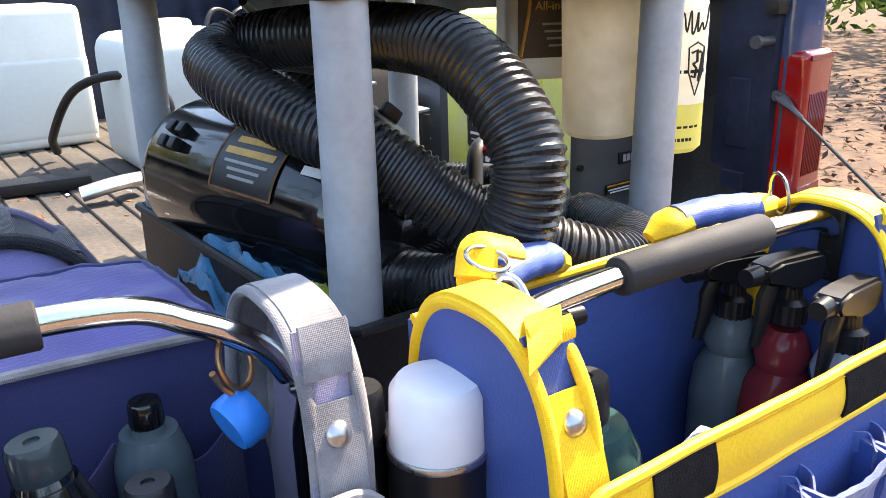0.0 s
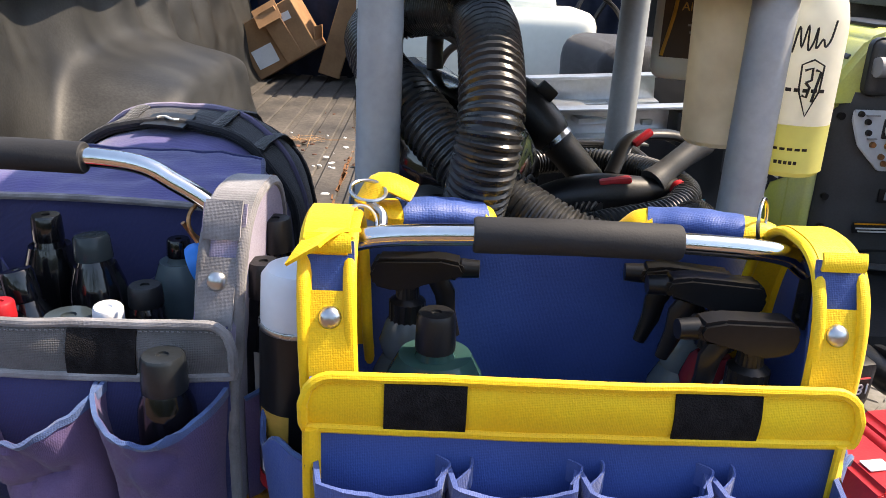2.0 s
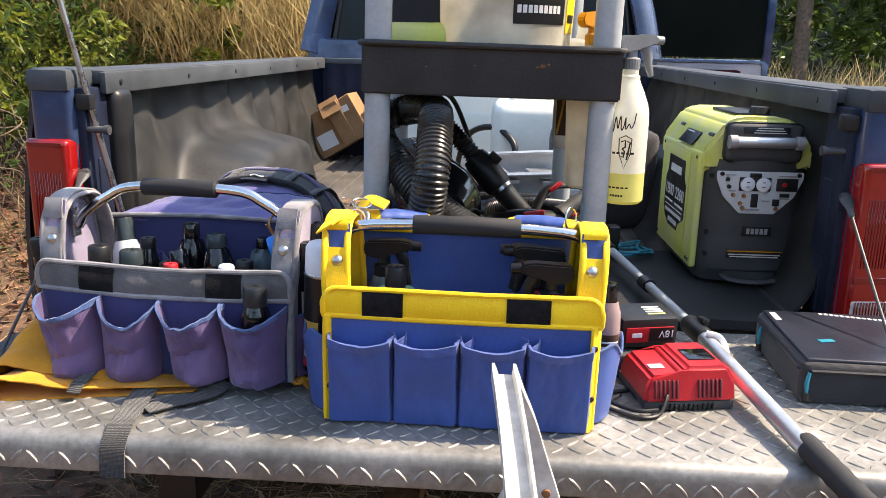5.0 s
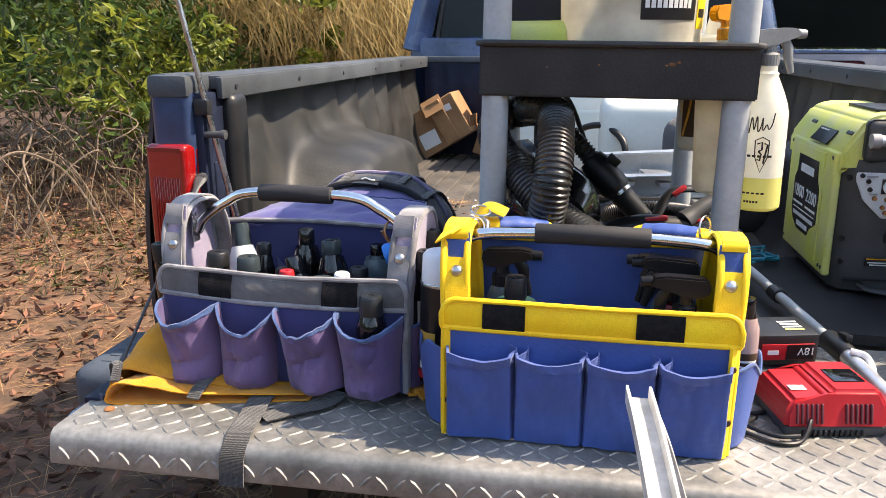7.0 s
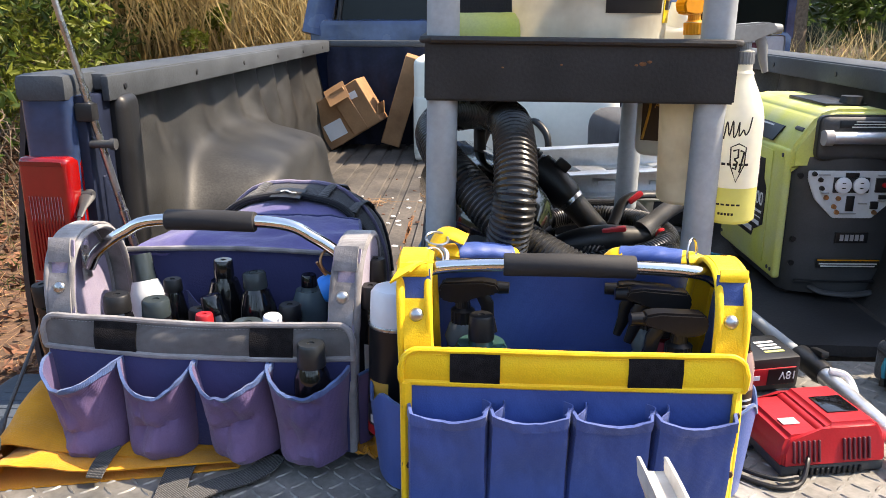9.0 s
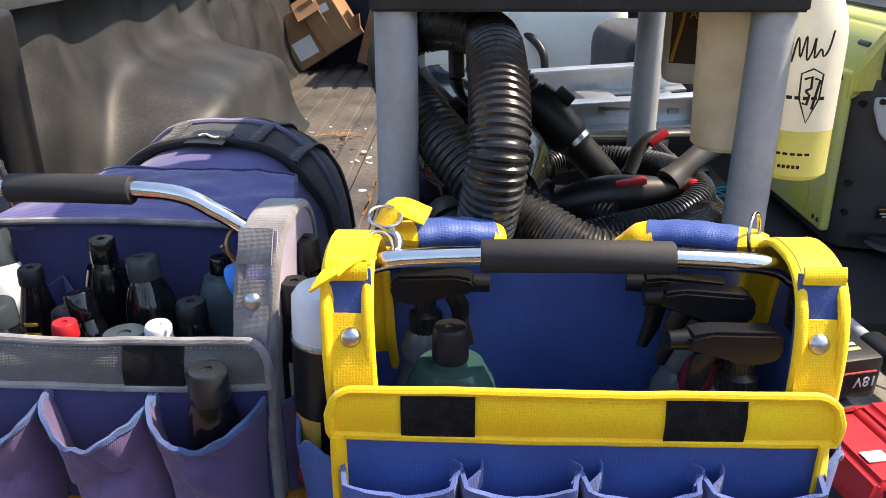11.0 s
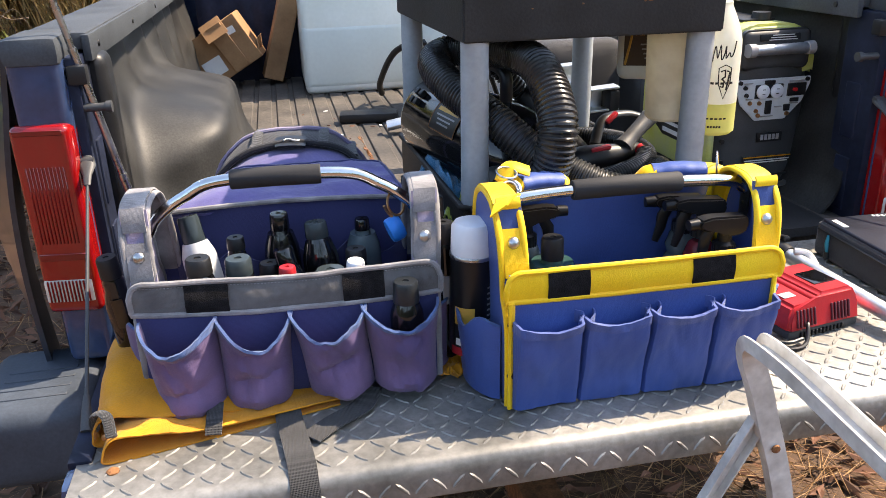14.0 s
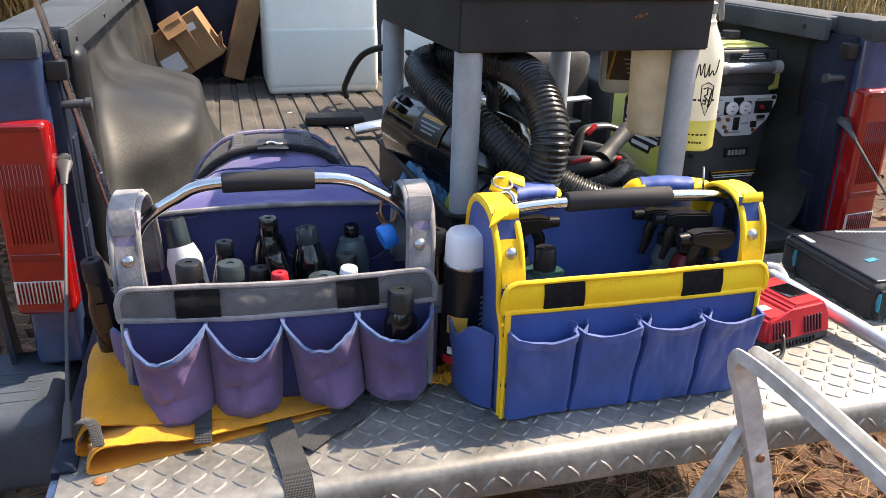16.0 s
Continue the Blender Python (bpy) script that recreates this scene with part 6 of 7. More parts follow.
for k in range(4):
    b = bmesh.new()
    box(b, (0.075, 0.02 + 0.011 * k, 0.0668), (0.035, 0.006, 0.0008))
    part("print_bar", b, print_m if k else lime_m, bb)
b = bmesh.new()
tube(b, spline([Vector((0.575, 0.105, T + 0.02)), Vector((0.572, 0.085, T + 0.03)), Vector((0.555, 0.06, T + 0.007)), Vector((0.52, 0.05, T + 0.005)), Vector((0.48, 0.075, T + 0.005)), Vector((0.46, 0.10, T + 0.005)), Vector((0.47, 0.14, T + 0.005)), Vector((0.52, 0.16, T + 0.005))], 10), 0.0036, 8)
tube(b, spline([Vector((0.555, 0.07, T + 0.010)), Vector((0.52, 0.065, T + 0.010)), Vector((0.48, 0.095, T + 0.010)), Vector((0.50, 0.13, T + 0.008))], 10), 0.0036, 8)
single("power_cord", b, black_m, "black power cord looped beside the charger", "cord")

# telescoping pole
pole = thing("extension_pole", "grey telescoping pole with black grips across the tailgate", "pole", Matrix.Translation((0.70, 0.4, T)))
A, Bp, C, E = Vector((0.590, 0.95, BED + 0.052)), Vector((0.690, 0.36, T + 0.050)), Vector((0.742, 0.02, T + 0.026)), Vector((0.786, -0.27, T + 0.012))
b = bmesh.new()
tube(b, [A, Bp], 0.0115, 16)
part("inner_tube", b, post_m, pole, "grey inner tube", local=False)
b = bmesh.new()
tube(b, [Bp, C - Vector((-0.008, 0.09, 0.004))], 0.0155, 18)
part("outer_tube", b, alu_m, pole, "scuffed white outer tube", local=False)
b = bmesh.new()
d = (E - C).normalized()
q = [Vector((0.753, -0.05, T + 0.023)).lerp(E, k / 12) for k in range(13)]
tube(b, q, [0.0185 + 0.0012 * (k % 2) for k in range(13)], 16)
part("grip", b, foam_m, pole, "ribbed black grip", local=False)
b = bmesh.new()
d = (A - Bp).normalized()
tube(b, [Bp - d * 0.03, Bp - d * 0.02, Bp + d * 0.05, Bp + d * 0.06], [0.018, 0.0205, 0.0205, 0.014], 16)
box(b, Bp + d * 0.015 + Vector((0.012, 0, 0.022)), (0.014, 0.05, 0.012), 0.004, rot=turn(-12))
part("lock_collar", b, black_m, pole, "black locking collar", local=False)
b = bmesh.new()
tube(b, [A - d * 0.31, A - d * 0.27], 0.0165, 14)
part("joint", b, black_m, pole, "black joint", local=False)
b = bmesh.new()
tube(b, [A - d * 0.02, A + d * 0.08], 0.0175, 14)
part("end_cap", b, black_m, pole, "black end cap", local=False)
b = bmesh.new()
tube(b, spline([Vector((0.69, 0.31, T + 0.068)), Vector((0.716, 0.30, T + 0.062)), Vector((0.722, 0.275, T + 0.038)), Vector((0.705, 0.27, T + 0.02))], 5), 0.006, 8)
part("tie", b, paper_m, pole, "frayed white tie", local=False)

# zipped case
case = thing("zip_case", "black zipped nylon case with teal pulls on the tread plate", "case", Matrix.Translation((0.815, 0.145, T)) @ turn(0, 0, -2).to_4x4())
b = bmesh.new()
box(b, (0.14, 0.145, 0.040), (0.28, 0.29, 0.078), 0.016, seg=3)
cb2 = part("body", b, packblack_m, case, "black nylon body")
b = bmesh.new()
box(b, (0.14, 0.145, 0.078), (0.262, 0.272, 0.012), 0.005, seg=3)
part("lid_panel", b, mat("coated_nylon", (0.016, 0.018, 0.028), 0.35, var=0.3, scale=8, bump=0.2, bscale=200), case, "smooth padded lid")
b = bmesh.new()
tube(b, [Vector((x, y, 0.064)) for x, y in ((0.016, -0.001), (0.264, -0.001), (0.281, 0.016), (0.281, 0.274), (0.264, 0.291), (0.016, 0.291), (-0.001, 0.274), (-0.001, 0.016))], 0.0035, 6, closed=True)
part("zip", b, black_m, case, "zip round the lid")
for x, y, a in ((-0.004, 0.235, 0), (0.012, -0.004, 20)):
    b = bmesh.new()
    tube(b, [Vector((x, y, 0.062)), Vector((x - 0.004, y - 0.003, 0.045)), Vector((x - 0.003, y - 0.005, 0.026))], [0.003, 0.0045, 0.003], 8)
    part("zip_pull", b, teal_m, case, "teal zip pull")
    b = bmesh.new()
    tube(b, [Vector((x - 0.003, y - 0.005, 0.026)), Vector((x - 0.003, y - 0.006, 0.012))], [0.005, 0.006], 8)
    part("pull_end", b, black_m, case)
b = bmesh.new()
box(b, (0.075, 0.105, 0.0848), (0.030, 0.014, 0.001), rot=turn(0, 0, 15))
part("tick_mark", b, teal_m, case, "small teal mark")
b = bmesh.new()
box(b, (0.022, 0.24, 0.0846), (0.012, 0.045, 0.001))
part("print_bar", b, print_m, case)
for k in range(14):
    b = bmesh.new()
    box(b, (0.12 + 0.010 * k, 0.268 - 0.002 * k, 0.0846), (0.006, 0.009, 0.001))
    part("print_bar", b, print_m, case)

# step ladder standing before the tailgate
lad = thing("step_ladder", "scuffed white metal step ladder frame in front of the tailgate", "ladder", Matrix.Translation((0.36, -0.3, 0)))


def flatbar(b, pts, w, t):
    """A shallow open channel bent along pts, broad across x."""
    line = spline([Vector(p) for p in pts], 6)
    n = len(line)
    rings = []
    for i in range(n):
        d = (line[min(i + 1, n - 1)] - line[max(i - 1, 0)]).normalized()
        s = Vector((1, 0, 0)) - d * d.x
        s.normalize()
        u = d.cross(s)
        rings.append([b.verts.new(line[i] + s * w * a + u * t * c) for a, c in ((-0.5, -0.5), (0.5, -0.5), (0.5, 0.5), (0.40, 0.5), (0.36, -0.25), (-0.36, -0.25), (-0.40, 0.5), (-0.5, 0.5))])
    for p, q in zip(rings, rings[1:]):
        for j in range(8):
            b.faces.new((p[j], p[(j + 1) % 8], q[(j + 1) % 8], q[j]))
    b.faces.new(rings[0][::-1])
    b.faces.new(rings[-1])


b = bmesh.new()
flatbar(b, [(0.47, -0.13, 0.03), (0.40, -0.155, 0.55), (0.33, -0.160, 0.80), (0.298, -0.165, 0.885), (0.286, -0.180, 0.920), (0.283, -0.205, 0.931), (0.288, -0.28, 0.928), (0.296, -0.40, 0.912), (0.305, -0.62, 0.89)], 0.032, 0.020)
part("top_hoop", b, white_m, lad, "bent white tube with scuffs", local=False)
b = bmesh.new()
flatbar(b, [(0.332, -0.152, 0.775), (0.285, -0.150, 0.68), (0.05, -0.14, 0.20), (-0.02, -0.13, 0.03)], 0.026, 0.016)
part("brace", b, white_m, lad, "slanting white brace", local=False)
b = bmesh.new()
lathe(b, [(0.007, 0), (0.006, 0.003), (0.0005, 0.004)], Matrix.Translation((0.352, -0.171, 0.735)) @ UP, 12)
part("rusty_rivet", b, rust_m, lad, "rusty rivet", local=False)
b = bmesh.new()
flatbar(b, [(0.305, -0.62, 0.89), (0.31, -0.72, 0.86), (0.35, -0.76, 0.6), (0.42, -0.80, 0.03)], 0.032, 0.020)
part("rear_leg", b, white_m, lad, "white leg", local=False)
# ---- in the bed ----
rod = thing("telescopic_rod", "thin chrome telescopic rod leaning on the bed rail", "rod", Matrix.Translation((-0.60, 0.62, BED)))
a, e = Vector((-0.573, 0.60, BED + 0.004)), Vector((-0.738, 0.515, 1.75))
for k, r in enumerate((0.0085, 0.0075, 0.0062, 0.005)):
    b = bmesh.new()
    tube(b, [a.lerp(e, k / 4), a.lerp(e, (k + 1) / 4)], r, 12)
    tube(b, [a.lerp(e, (k + 0.97) / 4), a.lerp(e, (k + 1) / 4)], r * 1.12, 12)
    part("section", b, steel_m, rod, "steel tube section", local=False)

# backpack behind the faded tote
pack = thing("backpack", "blue and black nylon backpack lying behind the tote", "backpack", Matrix.Translation((-0.30, 0.58, BED)))


def dome(u, v, grow=1.0, lift=0.0):
    """The pack's skin: a broad flat front that narrows and rounds off towards its far end."""
    w = 0.192 * grow * (1 - 0.10 * v - 0.30 * max(0, v - 0.6) ** 2)
    x = -0.298 + w * math.cos(math.pi * (1 - u)) + 0.02 * v
    y = 0.400 + 0.54 * v
    h = 0.195 + 0.075 * math.sin(math.pi * min(1, v * 0.95)) + lift
    h *= max(0, math.sin(math.pi * u)) ** (0.42 + 0.25 * v) * (1 - max(0, v - 0.72) ** 2 * 9)
    return (x + 0.006 * fbm(u * 5, v * 5), y, BED + 0.004 + h * (1 + 0.04 * fbm(u * 4, v * 4, 2)))


b = bmesh.new()
sheet(b, lambda u, v: dome(u, v * 0.40), 40, 16, 0.006)
part("front_pocket", b, packblue_m, pack, "blue nylon front", local=False)
b = bmesh.new()
sheet(b, lambda u, v: dome(u, 0.38 + 0.62 * v, 1.02, 0.01), 40, 20, 0.006)
part("main_body", b, packblack_m, pack, "black nylon body", local=False)
b = bmesh.new()
sheet(b, lambda u, v: (dome(u, 0)[0], 0.402 - 0.004 * math.sin(9 * u), BED + 0.004 + (dome(u, 0)[2] - BED - 0.004) * v), 40, 6, 0.004)
part("end_face", b, packblue_m, pack, "", local=False)
for v, r, mm in ((0.38, 0.006, packblack_m), (0.56, 0.005, lilac_m), (0.80, 0.006, packblack_m), (0.0, 0.005, greyweb_m)):
    b = bmesh.new()
    tube(b, [Vector(dome(0.02 + 0.96 * k / 40, v, 1.025, 0.014)) for k in range(41)], r, 8)
    part("piping", b, mm, pack, "piping along the seam", local=False)
for u in (0.38, 0.62, 0.74):
    b = bmesh.new()
    tube(b, [Vector(dome(u + 0.03 * k / 10, 0.39 + 0.055 * k, 1.025, 0.014)) for k in range(11)], 0.011, 8, flat=0.35)
    part("strap", b, strap_m, pack, "black webbing", local=False)
b = bmesh.new()
sheet(b, lambda u, v: dome(0.46 + 0.10 * u, 0.33 + 0.10 * v, 1.03, 0.016), 8, 6, 0.004)
part("badge", b, decal_m, pack, "black oval badge", local=False)
b = bmesh.new()
tube(b, [Vector(dome(0.49 + 0.05 * k / 6, 0.37 + 0.01 * math.sin(k), 1.03, 0.02)) for k in range(7)], 0.0018, 6)
part("badge_mark", b, print_m, pack, "white squiggle", local=False)

# water tanks
tank = thing("water_tank", "large square white plastic water tank part filled", "tank", Matrix.Translation((0.012, 2.81, BED)))
b = bmesh.new()
box(b, (0.045, 0, 0.225), (0.485, 0.46, 0.45), 0.03, seg=4)
part("shell", b, tank_m, tank, "milky white shell")
b = bmesh.new()
box(b, (0.045, 0, 0.16), (0.490, 0.465, 0.28), 0.03, seg=4)
part("water_level", b, mat("tank_filled", (0.66, 0.71, 0.66), 0.4, var=0.05, scale=3, bump=0.03, bscale=60), tank, "darker lower part where water stands")
tank2 = thing("water_jug", "rounded white plastic water carrier", "tank", Matrix.Translation((0.43, 2.12, BED)))
b = bmesh.new()
box(b, (0, 0, 0.19), (0.36, 0.34, 0.38), 0.07, seg=5)
box(b, (-0.02, 0, 0.385), (0.16, 0.12, 0.05), 0.02, seg=3)
part("shell", b, tank_m, tank2, "white rounded shell")
b = bmesh.new()
tube(b, spline([Vector((0.12, 2.35, BED + 0.03)), Vector((0.11, 2.30, BED + 0.09)), Vector((0.16, 2.15, BED + 0.23)), Vector((0.26, 2.0, BED + 0.275)), Vector((0.34, 1.92, BED + 0.22)), Vector((0.345, 1.90, BED + 0.10)), Vector((0.33, 1.88, BED + 0.02))], 10), 0.0125, 12)
single("water_hose", b, black_m, "black rubber hose arching from the tank", "hose")
b = bmesh.new()
tube(b, spline([Vector((0.12, 0.75, 1.255)), Vector((0.16, 0.80, 1.22)), Vector((0.20, 0.86, 1.12)), Vector((0.24, 0.9, 1.02)), Vector((0.26, 0.92, 0.92))], 10), 0.006, 8)
single("hanging_cable", b, black_m, "black cable hanging below the tray", "cable")


def carton(name, label, m, s, flaps):
    t = thing(name, label, "box", m, "cartons at the front of the bed")
    w, d, h = s
    b = bmesh.new()
    box(b, (0, 0, h / 2), s, 0.003, seg=1)
    part("body", b, card_m, t, "brown cardboard body")
    for c, sz, r in flaps:
        b = bmesh.new()
        box(b, c, sz, 0.001, rot=turn(*r), seg=1)
        part("flap", b, card_m, t, "loose cardboard flap")
    return t


c1 = carton("cardboard_box", "battered brown cardboard box lying tilted, torn white labels", Matrix.Translation((-0.478, 2.95, BED + 0.072)) @ turn(0, -31, -6).to_4x4() @ Matrix.Scale(1.07, 4), (0.27, 0.16, 0.214), (((0.03, -0.10, 0.20), (0.10, 0.10, 0.003), (50, 0, 10)), ((0.14, 0.0, 0.04), (0.003, 0.14, 0.08), (0, 30, 0)), ((0.035, -0.088, 0.11), (0.07, 0.012, 0.21), (4, 0, 0))))
for c, s, r in (((-0.065, -0.0825, 0.07), (0.09, 0.0012, 0.075), 3), ((-0.02, -0.04, 0.2175), (0.05, 0.03, 0.0012), 0), ((-0.12, -0.09, 0.205), (0.065, 0.0015, 0.03), -40), ((0.085, -0.0825, 0.16), (0.04, 0.0012, 0.03), 5)):
    b = bmesh.new()
    box(b, c, s, 0, rot=turn(0, r, 0))
    part("torn_label", b, paper_m, c1, "torn white paper label")
carton("cardboard_box", "narrow tall cardboard carton leaning on the bulkhead", Matrix.Translation((-0.330, 2.95, BED + 0.026)) @ turn(0, 17, 4).to_4x4() @ Matrix.Scale(1.07, 4), (0.087, 0.11, 0.40), (((0.0, 0.0, 0.402), (0.08, 0.06, 0.003), (12, 0, 0)),))

# folded aluminium ladder lying in the bed
al = thing("aluminium_ladder", "folded aluminium step ladder lying in the bed", "ladder", Matrix.Translation((0.40, 1.2, BED)) @ turn(0, 0, 6).to_4x4())
for k, (y, z) in enumerate(((-0.10, 0.05), (-0.10, 0.20), (0.08, 0.10), (0.08, 0.24))):
    for dz in (-0.03, 0.03):
        b = bmesh.new()
        box(b, (0.02, y + 0.02 * (k % 2), z + dz), (0.42, 0.05, 0.006), 0.001, rot=turn(0, 4 * (-1) ** k, 9 * (-1) ** k))
        part("rail_flange", b, alu_m, al, "aluminium rail flange")
    b = bmesh.new()
    box(b, (0.02, y + 0.024 + 0.02 * (k % 2), z), (0.42, 0.004, 0.058), 0.001, rot=turn(0, 4 * (-1) ** k, 9 * (-1) ** k))
    part("rail_web", b, alu_m, al, "aluminium rail web")
for x in (-0.12, 0.02, 0.16):
    b = bmesh.new()
    box(b, (x, 0.0, 0.21), (0.075, 0.16, 0.012), 0.002, rot=turn(5, 0, 12))
    part("tread", b, alu_m, al, "aluminium tread")
for x, y, z in ((0.21, -0.11, 0.05), (0.21, -0.11, 0.2), (-0.18, -0.11, 0.2)):
    b = bmesh.new()
    box(b, (x, y, z), (0.03, 0.055, 0.07), 0.004)
    part("foot_cap", b, black_m, al, "black plastic foot")

# dark equipment bag and coiled cord by the generator
b = bmesh.new()
box(b, (0.64, 1.62, BED + 0.165), (0.30, 0.40, 0.33), 0.06, rot=turn(0, 0, 8), seg=4)
for v in b.verts:
    v.co += Vector((0.012 * fbm(v.co.y * 9, v.co.z * 9), 0.012 * fbm(v.co.x * 9, v.co.z * 9, 4), 0.010 * fbm(v.co.x * 7, v.co.y * 7)))
single("equipment_bag", b, packblack_m, "soft black equipment bag behind the generator", "bag")
b = bmesh.new()
pts = [Vector((0.655 + (0.075 - 0.0008 * k) * math.cos(a) + 0.014 * math.sin(3.3 * a), 1.06 + 0.055 * math.sin(a * 1.03) + 0.012 * math.cos(2.3 * a), BED + 0.016 + 0.0005 * k + 0.004 * math.sin(1.7 * a))) for k, a in enumerate(0.5 * k for k in range(44))]
tube(b, pts, 0.0038, 6)
single("teal_cord", b, teal_m, "coiled teal cord on the mat", "cord")
for q in ([(0.55, 2.2, BED + 0.3), (0.62, 2.25, BED + 0.42), (0.74, 2.3, BED + 0.36), (0.78, 2.2, BED + 0.2)], [(0.6, 2.3, BED + 0.2), (0.7, 2.3, BED + 0.4), (0.82, 2.35, BED + 0.38), (0.86, 2.3, BED + 0.1)]):
    b = bmesh.new()
    tube(b, spline([Vector(p) for p in q], 10), 0.008, 8)
    single("loose_cable", b, black_m, "loose black cable at the front of the bed", "cable")
b = bmesh.new()
box(b, (0.02, 1.98, BED + 0.02), (0.22, 0.09, 0.035), 0.012, rot=turn(0, 0, -8))
single("wiper_blade", b, black_m, "black plastic tool lying on the bed floor", "tool")
b = bmesh.new()
tube(b, spline([Vector((0.06, 1.75, BED + 0.03)), Vector((0.14, 1.74, BED + 0.045)), Vector((0.22, 1.78, BED + 0.04))], 6), 0.03, 12, flat=0.6)
single("silver_tool", b, alu_m, "silver handled tool lying beside the cart", "tool")

# dirt on the bed floor: rust streaks, spilt white paint, chips
rng = np.random.default_rng(5)


def stain(name, label, material, x, y, lx, ly, n, ang=0.0):
    b = bmesh.new()
    for _ in range(n):
        u, v = rng.normal(0, 0.33), rng.normal(0, 0.33)
        px_, py_ = x + u * lx * math.cos(ang) - v * ly * math.sin(ang), y + u * lx * math.sin(ang) + v * ly * math.cos(ang)
        r = rng.uniform(0.003, 0.012)
        if material is rust_m:
            box(b, (px_, py_, BED + 0.0028), (r * 0.45, r * rng.uniform(3, 8), 0.0016), rot=turn(0, 0, rng.uniform(-4, 4)))
            continue
        lathe(b, [(r, -0.002), (r * 0.8, 0.0008)], Matrix.Translation((px_, py_, BED + 0.0035)) @ turn(0, 0, rng.uniform(0, 180)).to_4x4(), 7, squash=rng.uniform(0.3, 1))
    return part(name, b, material, bedfloor, label, local=False, kind="stuff")


stain("white_spill", "spilt white paint flakes", paper_m, -0.37, 1.50, 0.05, 0.22, 90)
stain("white_spill", "spilt white paint flakes", paper_m, -0.44, 1.95, 0.03, 0.03, 8)
stain("rust_streak", "rust streak on the floor", rust_m, -0.04, 1.35, 0.012, 0.55, 60)
stain("rust_streak", "rust streak on the floor", rust_m, -0.11, 1.30, 0.008, 0.40, 30)
stain("rust_streak", "rust stain by the wheel housing", rust_m, -0.50, 1.10, 0.04, 0.12, 20)
stain("pale_chips", "pale chips and crumbs", litter_m, -0.25, 1.5, 0.6, 1.1, 50)
stain("pale_chips", "pale chips and crumbs", paper_m, -0.2, 1.4, 0.7, 1.2, 36)
stain("mat_crumbs", "crumbs on the rubber mat", paper_m, 0.72, 0.72, 0.4, 0.3, 40)
c = np.stack([rng.normal(-0.30, 0.07, 40), rng.normal(1.72, 0.02, 40), np.full(40, BED + 0.012)], 1)
v, f = scatter(rng, 40, 0.055, c, tilt=0.05, ratio=0.02, fold=0.01)
soup("needle_litter", v, f, straw_m, "dry pine needles on the bed floor", "straw")

# ---- portable generator ----
GEN = Matrix.Translation((0.786, 0.792, BED + 0.006)) @ turn(0, 0, 1).to_4x4() @ Matrix.Diagonal((0.92, 0.96, 0.93, 1.0))
gen = thing("portable_generator", "lime and dark grey suitcase generator standing on the mat", "generator", GEN)
GW, GD, GH = 0.278, 0.50, 0.445
b = bmesh.new()
n = 18


def gring(z):
    """The body's outline at height z: a bowed front, rounded corners."""
    k = 1 - 0.10 * max(0, (0.07 - z) / 0.07) ** 2 - 0.05 * max(0, (z - 0.30) / 0.05)
    pts = []
    for i in range(n + 1):
        u = i / n
        x = GW * u
        pts.append((GW / 2 + (x - GW / 2) * k, 0.055 - 0.055 * k * (math.sin(math.pi * u) ** 0.45)))
    pts += [(GW / 2 + GW / 2 * k, GD - 0.02), (GW / 2 + GW / 2 * k - 0.02, GD), (GW / 2 - GW / 2 * k + 0.02, GD), (GW / 2 - GW / 2 * k, GD - 0.02)]
    return pts


rings = []
for z in (0.012, 0.03, 0.06, 0.09, 0.20, 0.30, 0.335, 0.345):
    rings.append([b.verts.new((x, y, z)) for x, y in gring(z)])
for p, q in zip(rings, rings[1:]):
    for j in range(len(p)):
        b.faces.new((p[j], p[(j + 1) % len(p)], q[(j + 1) % len(p)], q[j]))
b.faces.new(rings[0][::-1])
b.faces.new(rings[-1])
gb = part("body", b, gen_m, gen, "dark grey moulded body")
# lime shell: top and shoulders
b = bmesh.new()
o = [(-0.006, 0.30), (-0.006, 0.362), (0.046, GH - 0.004), (0.085, GH + 0.012), (0.20, GH + 0.012), (0.240, GH - 0.004), (GW + 0.006, 0.375), (GW + 0.006, 0.315), (0.255, 0.335), (0.03, 0.335)]
prism(b, o, GD - 0.03, Matrix.Translation((0, 0.022, 0)))
bmesh.ops.bevel(b, geom=b.edges[:], offset=0.010, segments=3, affect="EDGES")
sh = part("top_shell", b, lime_m, gen, "lime green top shell")
b = bmesh.new()
box(b, (-0.004, 0.235, 0.20), (0.020, 0.40, 0.32), 0.008, seg=3)
sp = part("side_panel", b, lime_m, gen, "lime green side panel")
b = bmesh.new()
box(b, (-0.015, 0.235, 0.205), (0.004, 0.26, 0.285), 0.002)
part("panel_inset", b, lime_m, sp)
b = bmesh.new()
box(b, (0.145, 0.014, 0.392), (0.205, 0.03, 0.105), 0.022, seg=4)
part("handle_recess", b, gen_m, gen, "grey handle recess")
b = bmesh.new()
cyl(b, (0.068, -0.012, 0.395), (0.222, -0.012, 0.395), 0.0145, None, 20)
hb2 = part("handle_bar", b, alu_m, gen, "silver handle bar")
for x in (0.058, 0.232):
    b = bmesh.new()
    cyl(b, (x - 0.010, -0.012, 0.395), (x + 0.010, -0.012, 0.395), 0.018, None, 18)
    box(b, (x, 0.004, 0.395), (0.020, 0.03, 0.03), 0.004)
    part("handle_end", b, trim_grey_m, hb2)
b = bmesh.new()
box(b, (0.147, -0.002, 0.425), (0.12, 0.004, 0.018), 0.001, rot=turn(-8))
lb = part("warning_label", b, decal_m, gen, "black warning label")
